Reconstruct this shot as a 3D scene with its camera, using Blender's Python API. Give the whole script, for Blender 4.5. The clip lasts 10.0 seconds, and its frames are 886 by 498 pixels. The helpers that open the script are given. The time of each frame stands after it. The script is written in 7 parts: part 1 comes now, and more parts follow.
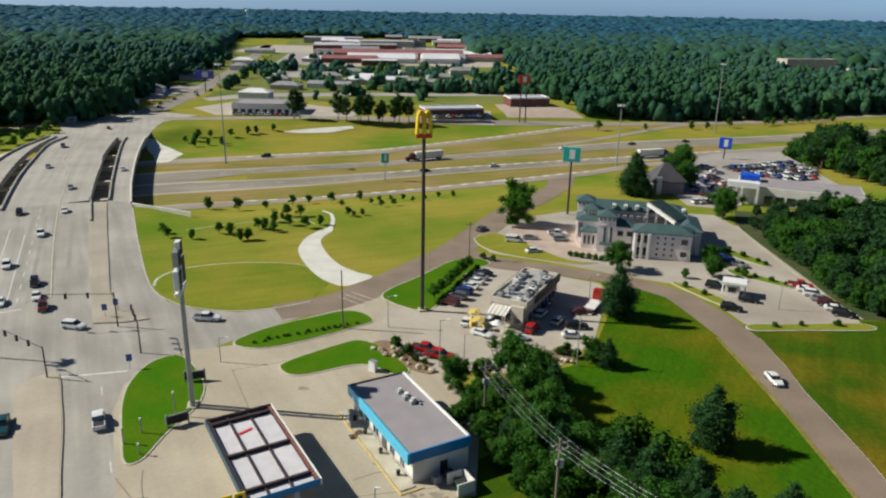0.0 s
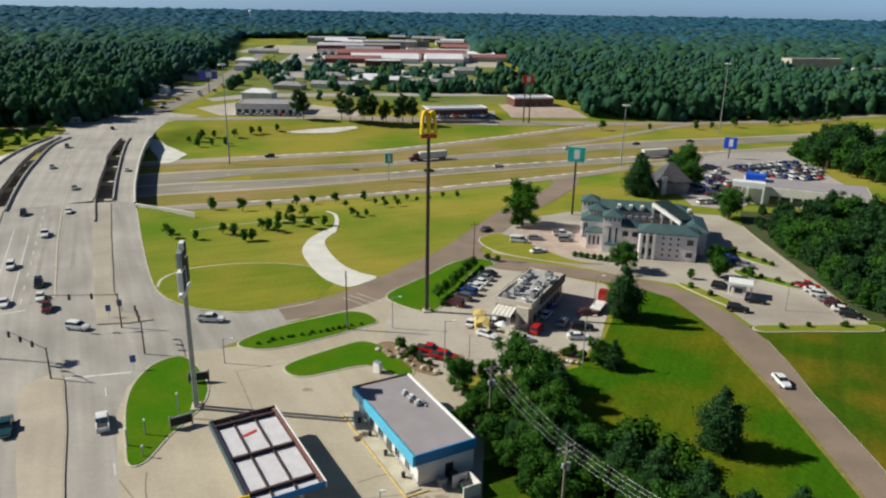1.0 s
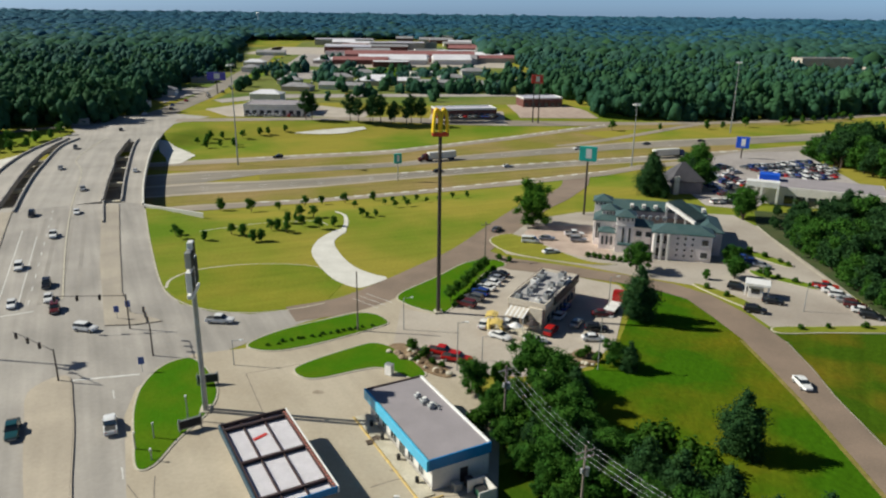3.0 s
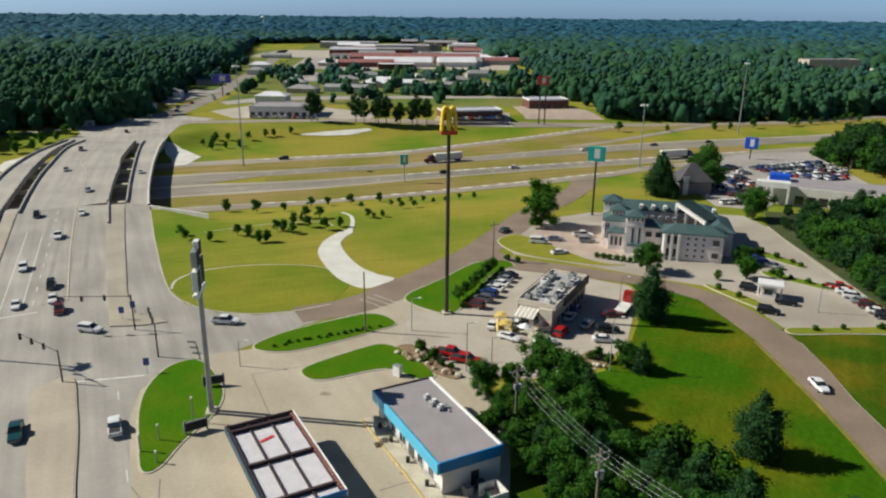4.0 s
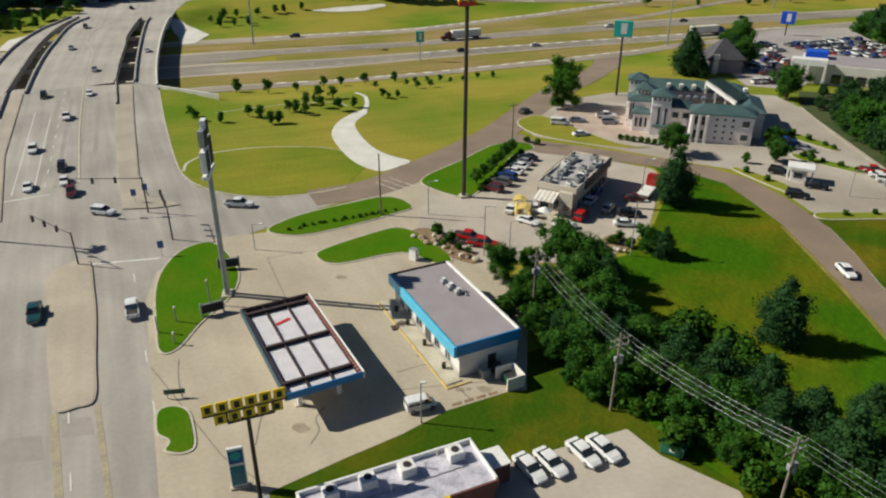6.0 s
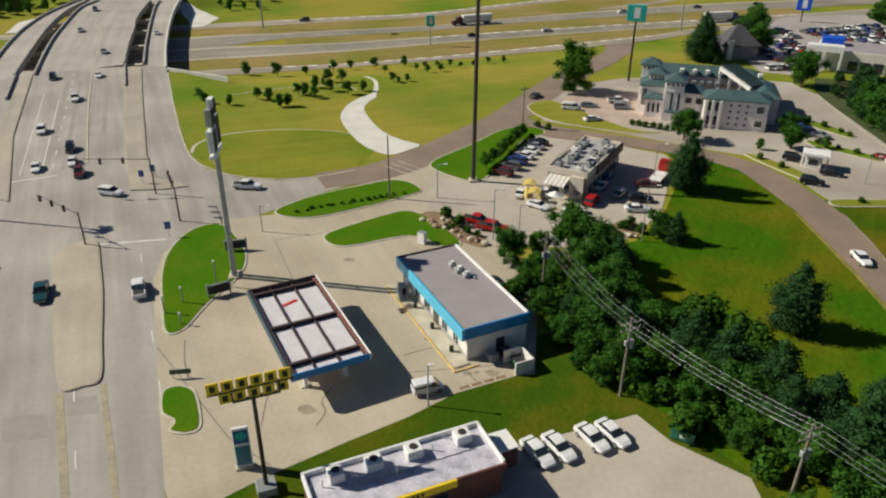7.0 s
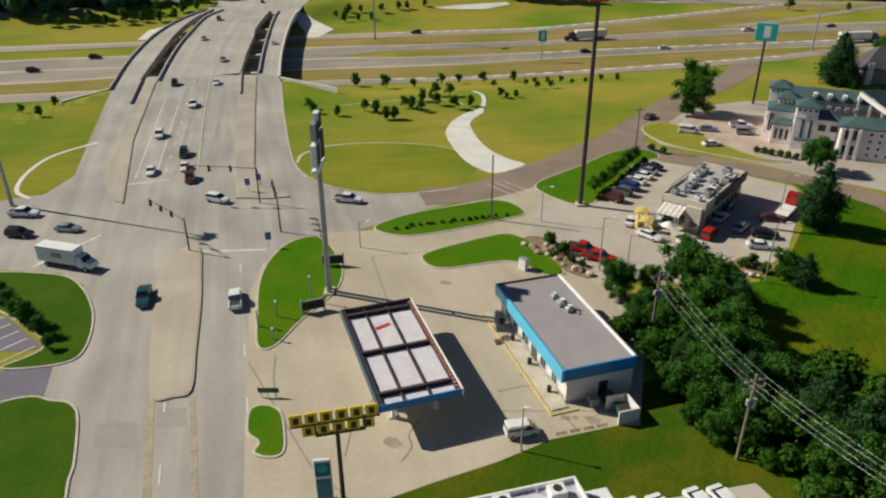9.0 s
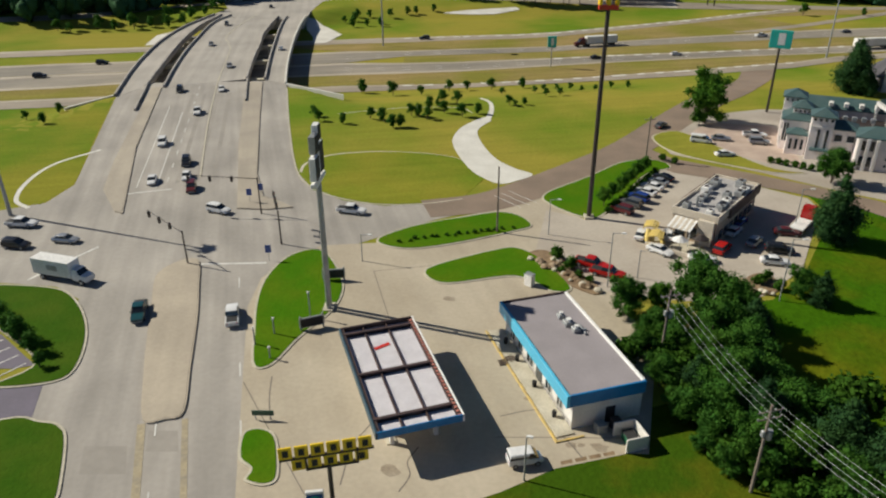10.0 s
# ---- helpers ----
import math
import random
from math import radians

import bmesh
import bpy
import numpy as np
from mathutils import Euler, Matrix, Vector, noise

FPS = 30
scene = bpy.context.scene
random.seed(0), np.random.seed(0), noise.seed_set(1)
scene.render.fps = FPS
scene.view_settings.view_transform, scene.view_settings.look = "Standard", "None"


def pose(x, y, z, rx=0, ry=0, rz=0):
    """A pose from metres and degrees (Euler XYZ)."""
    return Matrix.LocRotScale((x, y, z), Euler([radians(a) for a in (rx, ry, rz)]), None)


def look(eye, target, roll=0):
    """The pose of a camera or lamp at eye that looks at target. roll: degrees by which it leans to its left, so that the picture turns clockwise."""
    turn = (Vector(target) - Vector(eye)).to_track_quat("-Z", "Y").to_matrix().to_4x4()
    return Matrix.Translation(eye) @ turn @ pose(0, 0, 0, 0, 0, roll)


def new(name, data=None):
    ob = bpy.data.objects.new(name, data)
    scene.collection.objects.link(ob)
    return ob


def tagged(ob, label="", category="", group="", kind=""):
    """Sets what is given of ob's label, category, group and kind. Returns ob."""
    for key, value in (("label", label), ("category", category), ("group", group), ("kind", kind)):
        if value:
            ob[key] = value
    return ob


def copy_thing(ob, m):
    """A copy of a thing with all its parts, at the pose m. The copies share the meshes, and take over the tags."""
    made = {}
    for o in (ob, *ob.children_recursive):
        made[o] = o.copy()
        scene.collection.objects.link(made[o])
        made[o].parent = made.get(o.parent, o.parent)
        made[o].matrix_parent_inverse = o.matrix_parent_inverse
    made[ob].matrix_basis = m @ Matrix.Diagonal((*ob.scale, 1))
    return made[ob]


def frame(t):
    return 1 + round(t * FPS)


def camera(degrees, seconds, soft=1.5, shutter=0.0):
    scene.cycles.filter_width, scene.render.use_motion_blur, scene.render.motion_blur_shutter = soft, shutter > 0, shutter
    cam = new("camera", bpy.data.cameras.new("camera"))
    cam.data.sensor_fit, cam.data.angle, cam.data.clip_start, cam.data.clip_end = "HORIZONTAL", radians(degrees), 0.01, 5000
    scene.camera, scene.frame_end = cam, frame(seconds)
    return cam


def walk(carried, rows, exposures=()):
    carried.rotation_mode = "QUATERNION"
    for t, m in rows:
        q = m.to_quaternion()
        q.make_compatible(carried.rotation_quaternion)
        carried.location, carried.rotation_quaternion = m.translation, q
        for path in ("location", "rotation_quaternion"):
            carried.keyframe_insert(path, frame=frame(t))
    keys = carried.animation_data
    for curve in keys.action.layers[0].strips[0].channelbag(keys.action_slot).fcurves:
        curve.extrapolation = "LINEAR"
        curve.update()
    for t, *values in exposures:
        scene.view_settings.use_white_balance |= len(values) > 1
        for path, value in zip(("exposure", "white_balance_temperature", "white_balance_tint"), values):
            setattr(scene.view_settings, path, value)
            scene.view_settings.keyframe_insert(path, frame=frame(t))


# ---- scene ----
cam = camera(63.0, 10.0, soft=2.2)
PATH = [
    (0, (0.327, 1.262, 62.464), (0.316, 3.161, 61.837), 1.1),
    (0.5, (0.19, 1.607, 62.43), (0.174, 3.506, 61.802), 1.1),
    (1, (0.03, 1.959, 62.354), (0.01, 3.858, 61.727), 1.0),
    (1.5, (-0.16, 2.357, 62.228), (-0.185, 4.256, 61.6), 0.9),
    (2, (-0.38, 2.805, 62.056), (-0.409, 4.704, 61.429), 0.8),
    (2.5, (-0.629, 3.374, 61.795), (-0.663, 5.273, 61.169), 0.8),
    (4, (-1.752, 5.703, 60.087), (-1.805, 7.605, 59.472), 0.6),
    (4.5, (-2.151, 6.591, 59.601), (-2.211, 8.494, 58.987), 0.6),
    (5, (-2.359, 7.613, 59.127), (-2.428, 9.508, 58.491), 0.5),
    (5.5, (-2.216, 8.612, 58.734), (-2.295, 10.461, 57.975), 0.4),
    (6, (-1.937, 9.118, 58.322), (-2.029, 10.897, 57.413), 0.2),
    (7.5, (-2.111, 10.373, 56.472), (-2.269, 12.132, 55.533), 0.9),
    (8, (-2.747, 11.429, 56.31), (-3.025, 13.178, 55.38), 0.2),
    (8.5, (-3.145, 13.299, 56.321), (-3.497, 15.039, 55.402), -0.1),
    (9, (-3.276, 15.343, 56.379), (-3.657, 17.083, 55.471), -0.2),
    (9.5, (-3.355, 17.397, 56.45), (-3.752, 19.139, 55.55), -0.2),
    (10, (-3.09, 19.167, 56.51), (-3.499, 20.906, 55.61), -0.3),
]
walk(cam, [(t, look(eye, target, roll)) for t, eye, target, roll in PATH],
     [(0.0, 0.25, 6120, 8), (5.0, 0.22, 6180, 8), (7.5, 0.14, 6400, 9.5), (10.0, 0.14, 6360, 9.5)])

# ---- world, sun ----
SUN_AZ = math.atan2(0.11, -0.994)          # where the sun stands, seen from the ground
SUN_EL = radians(37)
world = bpy.data.worlds.new("sky")
scene.world = world
world.use_nodes = True
wn = world.node_tree.nodes
sky = wn.new("ShaderNodeTexSky")
sky.sky_type = "NISHITA"
sky.sun_disc = False
sky.sun_elevation = SUN_EL
sky.sun_rotation = math.pi / 2 - SUN_AZ
sky.dust_density = 0.6
sky.air_density = 1.0
sky.ozone_density = 3.0
wn["Background"].inputs["Strength"].default_value = 0.030
tint = wn.new("ShaderNodeMix")              # the humid air turns the sky's low band a pale blue
tint.data_type, tint.blend_type = "RGBA", "MULTIPLY"
tint.inputs["Factor"].default_value = 1.0
haze = wn.new("ShaderNodeMix")
haze.data_type = "RGBA"
haze.inputs["A"].default_value, haze.inputs["B"].default_value = (1.75, 2.6, 4.5, 1), (0.86, 0.97, 1.12, 1)
coord, split, rise = wn.new("ShaderNodeTexCoord"), wn.new("ShaderNodeSeparateXYZ"), wn.new("ShaderNodeMapRange")
rise.inputs["From Max"].default_value = 0.22
world.node_tree.links.new(coord.outputs["Generated"], split.inputs[0])
world.node_tree.links.new(split.outputs["Z"], rise.inputs["Value"])
world.node_tree.links.new(rise.outputs["Result"], haze.inputs["Factor"])
world.node_tree.links.new(haze.outputs["Result"], tint.inputs["B"])
world.node_tree.links.new(sky.outputs[0], tint.inputs["A"])
world.node_tree.links.new(tint.outputs["Result"], wn["Background"].inputs["Color"])
sun_data = bpy.data.lights.new("sun", "SUN")
sun_data.energy = 5.0
sun_data.angle = radians(0.53)
sun_data.color = (1.0, 0.93, 0.78)
sun = new("sun", sun_data)
sun_at = Vector((math.cos(SUN_EL) * math.cos(SUN_AZ), math.cos(SUN_EL) * math.sin(SUN_AZ), math.sin(SUN_EL)))
sun.matrix_world = look(sun_at * 300, (0, 0, 0))


# ---- materials ----
def mat(name, a, b=None, rough=0.8, metal=0.0, big=0.2, small=4.0, bump=0.15, lo=0.35, hi=0.65, spread=0.0, island=False, spec=0.4, grain=0.18, streak=None):
    """A surface that varies between two colours at two scales, with fine relief; sizes in cycles per metre.
    streak (degrees, share): long worn bands along one direction, and patches of later repair."""
    m = bpy.data.materials.new(name)
    m.use_nodes = True
    nt = m.node_tree
    nd, lk = nt.nodes, nt.links
    bsdf = nd["Principled BSDF"]
    bsdf.inputs["Roughness"].default_value = rough
    bsdf.inputs["Metallic"].default_value = metal
    bsdf.inputs["Specular IOR Level"].default_value = spec
    b = b or tuple(c * 0.8 for c in a)
    geo = nd.new("ShaderNodeNewGeometry")
    n1, n2 = nd.new("ShaderNodeTexNoise"), nd.new("ShaderNodeTexNoise")
    for n, s, d in ((n1, big, 5), (n2, small, 4)):
        n.inputs["Scale"].default_value, n.inputs["Detail"].default_value = s, d
        lk.new(geo.outputs["Position"], n.inputs["Vector"])
    ramp = nd.new("ShaderNodeMapRange")
    ramp.inputs["From Min"].default_value, ramp.inputs["From Max"].default_value = lo, hi
    lk.new(n1.outputs["Fac"], ramp.inputs["Value"])
    mix = nd.new("ShaderNodeMix")
    mix.data_type = "RGBA"
    mix.inputs["A"].default_value, mix.inputs["B"].default_value = (*a, 1), (*b, 1)
    lk.new(ramp.outputs["Result"], mix.inputs["Factor"])
    hsv = nd.new("ShaderNodeHueSaturation")
    lk.new(mix.outputs["Result"], hsv.inputs["Color"])
    val = nd.new("ShaderNodeMapRange")
    val.inputs["From Min"].default_value, val.inputs["From Max"].default_value = 0.25, 0.75
    val.inputs["To Min"].default_value, val.inputs["To Max"].default_value = 1 - grain, 1 + grain
    lk.new(n2.outputs["Fac"], val.inputs["Value"])
    out = val.outputs["Result"]
    if spread:
        if island:
            rnd = geo.outputs["Random Per Island"]
        else:
            rnd = nd.new("ShaderNodeObjectInfo").outputs["Random"]
        rr = nd.new("ShaderNodeMapRange")
        rr.inputs["To Min"].default_value, rr.inputs["To Max"].default_value = 1 - spread, 1 + spread
        lk.new(rnd, rr.inputs["Value"])
        mul = nd.new("ShaderNodeMath")
        mul.operation = "MULTIPLY"
        lk.new(out, mul.inputs[0]), lk.new(rr.outputs["Result"], mul.inputs[1])
        out = mul.outputs[0]
    if streak:
        turn = nd.new("ShaderNodeMapping")
        turn.inputs["Rotation"].default_value = (0, 0, radians(-streak[0]))
        lk.new(geo.outputs["Position"], turn.inputs["Vector"])
        for scale, detail, amount, lim in (((0.016, 0.42, 0.0), 3.0, streak[1], (0.3, 0.7)), ((0.09, 0.26, 0.0), 1.0, streak[1] * 0.3, (0.40, 0.60))):
            long = nd.new("ShaderNodeMapping")
            long.inputs["Scale"].default_value = scale
            lk.new(turn.outputs[0], long.inputs["Vector"])
            ns, rg, mu = nd.new("ShaderNodeTexNoise"), nd.new("ShaderNodeMapRange"), nd.new("ShaderNodeMath")
            ns.inputs["Scale"].default_value, ns.inputs["Detail"].default_value = 1.0, detail
            lk.new(long.outputs[0], ns.inputs["Vector"])
            rg.inputs["From Min"].default_value, rg.inputs["From Max"].default_value = lim
            rg.inputs["To Min"].default_value, rg.inputs["To Max"].default_value = 1 - amount, 1 + amount
            lk.new(ns.outputs["Fac"], rg.inputs["Value"])
            mu.operation = "MULTIPLY"
            lk.new(out, mu.inputs[0]), lk.new(rg.outputs["Result"], mu.inputs[1])
            out = mu.outputs[0]
    lk.new(out, hsv.inputs["Value"])
    lk.new(hsv.outputs["Color"], bsdf.inputs["Base Color"])
    if bump:
        bp = nd.new("ShaderNodeBump")
        bp.inputs["Strength"].default_value = bump
        bp.inputs["Distance"].default_value = 0.5 / small
        lk.new(n2.outputs["Fac"], bp.inputs["Height"])
        lk.new(bp.outputs["Normal"], bsdf.inputs["Normal"])
    return m


def leaf_mat(name, a, b, big=0.5, trans=0.35, island=True, bump=0.0, small=3.0, spread=0.4):
    m = mat(name, a, b, rough=0.7, big=big, small=small, bump=bump, spread=spread, island=island, spec=0.06)
    nd, lk = m.node_tree.nodes, m.node_tree.links
    if trans:
        tr, mx = nd.new("ShaderNodeBsdfTranslucent"), nd.new("ShaderNodeMixShader")
        mx.inputs[0].default_value = trans
        lk.new(nd["Hue/Saturation/Value"].outputs["Color"], tr.inputs["Color"])
        lk.new(nd["Principled BSDF"].outputs[0], mx.inputs[1]), lk.new(tr.outputs[0], mx.inputs[2])
        lk.new(mx.outputs[0], nd["Material Output"].inputs["Surface"])
    return m


def glass_mat(name, tint):
    m = bpy.data.materials.new(name)
    m.use_nodes = True
    b = m.node_tree.nodes["Principled BSDF"]
    b.inputs["Base Color"].default_value = (*tint, 1)
    b.inputs["Roughness"].default_value = 0.06
    b.inputs["Specular IOR Level"].default_value = 0.7
    return m


def paint(name, c, rough=0.35, metal=0.0):
    return mat(name, c, tuple(v * 0.9 for v in c), rough=rough, metal=metal, big=0.8, small=9, bump=0.02, spec=0.5)


CONCRETE = mat("arterial concrete", (0.368, 0.338, 0.298), (0.282, 0.26, 0.23), big=0.05, small=1.3, bump=0.05, grain=0.06, streak=(118, 0.13))
BRIDGE_CONC = mat("pale bridge deck concrete", (0.405, 0.372, 0.328), (0.325, 0.30, 0.264), big=0.05, small=1.3, bump=0.05, grain=0.05, streak=(112, 0.10))
FORECOURT = mat("forecourt concrete", (0.465, 0.405, 0.308), (0.362, 0.307, 0.224), big=0.06, small=1.6, bump=0.06, grain=0.07, streak=(120, 0.05))
HOTEL_LOT = mat("tan hotel paving", (0.43, 0.385, 0.325), (0.315, 0.272, 0.225), big=0.05, small=1.5, bump=0.06, grain=0.08)
LOT = mat("parking lot concrete", (0.46, 0.41, 0.34), (0.38, 0.33, 0.27), big=0.1, small=1.5, bump=0.06, grain=0.07)
MEDIAN = mat("sandy median paving", (0.43, 0.37, 0.285), (0.36, 0.31, 0.24), big=0.1, small=2.0, bump=0.06, grain=0.07, streak=(116, 0.06))
WHITE_CONC = mat("pale concrete", (0.66, 0.64, 0.58), (0.55, 0.53, 0.47), big=0.15, small=2.0, bump=0.06, grain=0.07)
KERB = mat("kerb concrete", (0.52, 0.48, 0.38), (0.42, 0.38, 0.29), big=0.5, small=4, bump=0.1)
ASPHALT = mat("brown asphalt", (0.255, 0.19, 0.14), (0.20, 0.152, 0.112), big=0.12, small=3, bump=0.06, grain=0.10)
FREEWAY = mat("freeway asphalt", (0.285, 0.25, 0.20), (0.20, 0.18, 0.145), big=0.03, small=1.0, bump=0.06, grain=0.07, streak=(24, 0.14))
FREEWAY_PALE = mat("frontage pavement", (0.335, 0.285, 0.22), (0.25, 0.215, 0.168), big=0.05, small=1.0, bump=0.06, grain=0.07, streak=(24, 0.10))
PURPLE_LOT = mat("dark sealed asphalt", (0.150, 0.132, 0.172), (0.118, 0.105, 0.134), big=0.2, small=3, bump=0.06, grain=0.07)
BRICK_LOT = mat("reddish paver drive", (0.47, 0.37, 0.30), (0.38, 0.29, 0.235), big=0.25, small=3, bump=0.06, grain=0.07)
GRASS = mat("dry verge grass", (0.268, 0.238, 0.038), (0.118, 0.192, 0.014), big=0.018, small=1.2, lo=0.42, hi=0.66, bump=0.25, rough=0.95, spec=0.03, grain=0.10, streak=(24, 0.07))
LAWN = mat("mown green lawn", (0.042, 0.112, 0.0025), (0.150, 0.126, 0.007), big=0.04, small=0.9, bump=0.35, rough=0.95, lo=0.46, hi=0.68, spec=0.03, grain=0.12, streak=(64, 0.10))
MEADOW_GREEN = mat("lush meadow grass", (0.220, 0.215, 0.026), (0.105, 0.180, 0.012), big=0.03, small=1.2, bump=0.25, rough=0.95, lo=0.38, hi=0.62, spec=0.03, grain=0.10, streak=(24, 0.07))
STRIP = mat("patchy strip grass", (0.040, 0.086, 0.004), (0.105, 0.104, 0.007), big=0.11, small=1.4, bump=0.35, rough=0.95, lo=0.44, hi=0.68, spec=0.03, grain=0.12)
# lawn green deepened to hold the tree shade on the western corner islands
ISLE_SHADED = mat("corner lawn with tree shade in its green", (0.036, 0.092, 0.005), (0.058, 0.104, 0.008), big=0.15, small=2.0, bump=0.35, rough=0.95, spec=0.03, grain=0.10)
ISLE = mat("watered island grass", (0.052, 0.148, 0.003), (0.080, 0.152, 0.005), big=0.15, small=2.0, bump=0.35, rough=0.95, spec=0.03, grain=0.11)
ROCK = mat("brown field stone", (0.34, 0.26, 0.17), (0.24, 0.18, 0.12), big=1.0, small=5, bump=0.4, rough=0.9)
MULCH = mat("planting bed mulch", (0.27, 0.19, 0.11), (0.18, 0.12, 0.07), big=0.6, small=4, bump=0.3, rough=0.95)
FLOOR_WOOD = mat("dark olive wood floor", (0.035, 0.06, 0.012), (0.06, 0.07, 0.02), big=0.2, small=2, bump=0.3, rough=0.95)
LEAF = leaf_mat("broadleaf foliage", (0.064, 0.160, 0.020), (0.034, 0.108, 0.016), spread=0.3)
LEAF_DARK = leaf_mat("pine foliage", (0.040, 0.096, 0.026), (0.028, 0.076, 0.026), spread=0.25)
LEAF_BRIGHT = leaf_mat("young bright foliage", (0.082, 0.185, 0.018), (0.046, 0.130, 0.014), spread=0.3)
# aerial haze is put into these canopy colours, bluer the farther off
FAR_LEAF = leaf_mat("distant woodland canopy, slight haze tint", (0.040, 0.116, 0.068), (0.060, 0.144, 0.058), big=0.02, trans=0.4, bump=0.0, small=0.15, spread=0.14)
FAR_MID = leaf_mat("haze-tinted pine canopy farther off", (0.040, 0.112, 0.098), (0.060, 0.140, 0.094), big=0.006, trans=0.35, bump=0.0, small=0.05, spread=0.12)
FAR_HAZE = leaf_mat("pine canopy with painted blue haze far off", (0.018, 0.072, 0.122), (0.030, 0.092, 0.118), big=0.003, trans=0, bump=0.0, small=0.012, spread=0.12)
BARK = mat("bark", (0.12, 0.085, 0.06), (0.08, 0.06, 0.045), big=2, small=10, bump=0.5)
WHITE = mat("white painted metal", (0.78, 0.77, 0.74), (0.70, 0.69, 0.66), big=0.4, small=5, bump=0.03, rough=0.45)
WHITE_WALL = mat("white masonry paint", (0.74, 0.71, 0.66), (0.66, 0.63, 0.58), big=0.4, small=6, bump=0.08)
STUCCO = mat("pale pinkish stucco", (0.80, 0.73, 0.70), (0.72, 0.655, 0.62), big=0.3, small=6, bump=0.08)
ROOF_GREY = mat("grey membrane roof", (0.315, 0.285, 0.295), (0.275, 0.25, 0.258), big=0.25, small=5, bump=0.03, rough=0.9, grain=0.05)
ROOF_WHITE = mat("white coated roof", (0.53, 0.51, 0.57), (0.33, 0.325, 0.38), big=0.7, small=3, bump=0.05, lo=0.42, hi=0.72)
BLUE = mat("blue fascia panels", (0.009, 0.18, 0.43), (0.008, 0.155, 0.38), big=0.4, small=5, bump=0.02, rough=0.4)
TEAL = mat("weathered teal metal roof", (0.048, 0.092, 0.092), (0.072, 0.115, 0.112), big=0.4, small=5, bump=0.03, rough=0.5)
DECK_WHITE = mat("white ribbed deck sheet", (0.62, 0.60, 0.63), (0.56, 0.54, 0.57), big=0.5, small=3, bump=0.03, grain=0.05)
BLUE_LIGHT = mat("light blue fascia panels", (0.09, 0.46, 0.66), (0.08, 0.42, 0.62), big=0.4, small=5, bump=0.02, rough=0.35)
BROWN_STEEL = mat("brown steel beam", (0.075, 0.045, 0.04), (0.05, 0.032, 0.03), big=1, small=6, bump=0.05, rough=0.6)
DARK_STEEL = mat("dark painted steel", (0.035, 0.027, 0.025), (0.05, 0.038, 0.035), big=0.5, small=6, bump=0.05, rough=0.5)
GALV = mat("galvanised steel", (0.38, 0.39, 0.39), (0.30, 0.31, 0.31), big=0.7, small=8, bump=0.03, rough=0.5, metal=0.4)
POLE_WOOD = mat("weathered pole timber", (0.24, 0.20, 0.16), (0.17, 0.14, 0.11), big=1, small=8, bump=0.3)
BRICK_RED = mat("dark red brick", (0.16, 0.06, 0.045), (0.11, 0.045, 0.035), big=0.8, small=6, bump=0.2)
YELLOW = mat("yellow sign face", (0.86, 0.60, 0.02), (0.78, 0.52, 0.015), big=0.6, small=6, bump=0.02, rough=0.4)
YELLOW_LINE = mat("worn yellow paint", (0.62, 0.44, 0.13), (0.45, 0.34, 0.15), big=0.8, small=3, bump=0.05)
WHITE_LINE = mat("worn white line paint", (0.66, 0.65, 0.61), (0.52, 0.51, 0.48), big=0.8, small=3, bump=0.05)
FRESH_LINE = mat("bright line paint", (0.80, 0.78, 0.72), (0.66, 0.64, 0.58), big=0.8, small=3, bump=0.05)
RED = paint("red paint", (0.55, 0.035, 0.02))
BLACK = mat("black rubber", (0.02, 0.02, 0.02), (0.03, 0.03, 0.03), small=12, bump=0.1, rough=0.75)
GLASS = glass_mat("dark window glass", (0.025, 0.032, 0.038))
GREEN_SIGN = paint("green sign face", (0.01, 0.27, 0.16))
DARK_GREEN = paint("dark green sign face", (0.012, 0.075, 0.05))
TEAL_SIGN = paint("teal sign face", (0.02, 0.42, 0.36))
BLUE_SIGN = paint("blue sign face", (0.01, 0.09, 0.62))
TRACK = mat("tyre-darkened lane concrete", (0.315, 0.288, 0.252), (0.262, 0.24, 0.21), big=0.1, small=1.0, bump=0.06, grain=0.07)
JOINT = mat("joint sealant", (0.15, 0.13, 0.11), (0.20, 0.17, 0.14), big=0.5, small=4, bump=0.1)
HEDGE = leaf_mat("clipped hedge foliage", (0.06, 0.14, 0.016), (0.035, 0.095, 0.010))


# ---- mesh helpers ----
def part(name, bm, material, parent=None, label="", smooth=False):
    me = bpy.data.meshes.new(name)
    bmesh.ops.recalc_face_normals(bm, faces=bm.faces)
    bm.to_mesh(me)
    bm.free()
    if smooth:
        me.polygons.foreach_set("use_smooth", [True] * len(me.polygons))
    me.materials.append(material)
    ob = new(name, me)
    if parent:
        ob.parent = parent
    return tagged(ob, label)


def thing(name, m, label, category, group="", kind=""):
    ob = new(name)
    ob.matrix_world = m
    return tagged(ob, label, category, group, kind)


def put_box(bm, x0, x1, y0, y1, z0, z1, bevel=0.0, m=None):
    r = bmesh.ops.create_cube(bm, size=1)
    vs = r["verts"]
    for v in vs:
        v.co = Vector(((x0 + x1) / 2 + v.co.x * (x1 - x0), (y0 + y1) / 2 + v.co.y * (y1 - y0), (z0 + z1) / 2 + v.co.z * (z1 - z0)))
    if bevel:
        es = {e for v in vs for e in v.link_edges}
        r2 = bmesh.ops.bevel(bm, geom=list(es), offset=bevel, segments=1, affect="EDGES", profile=0.7)
        vs = r2["verts"]
    if m is not None:
        bmesh.ops.transform(bm, matrix=m, verts=list({v for v in vs}))
    return bm


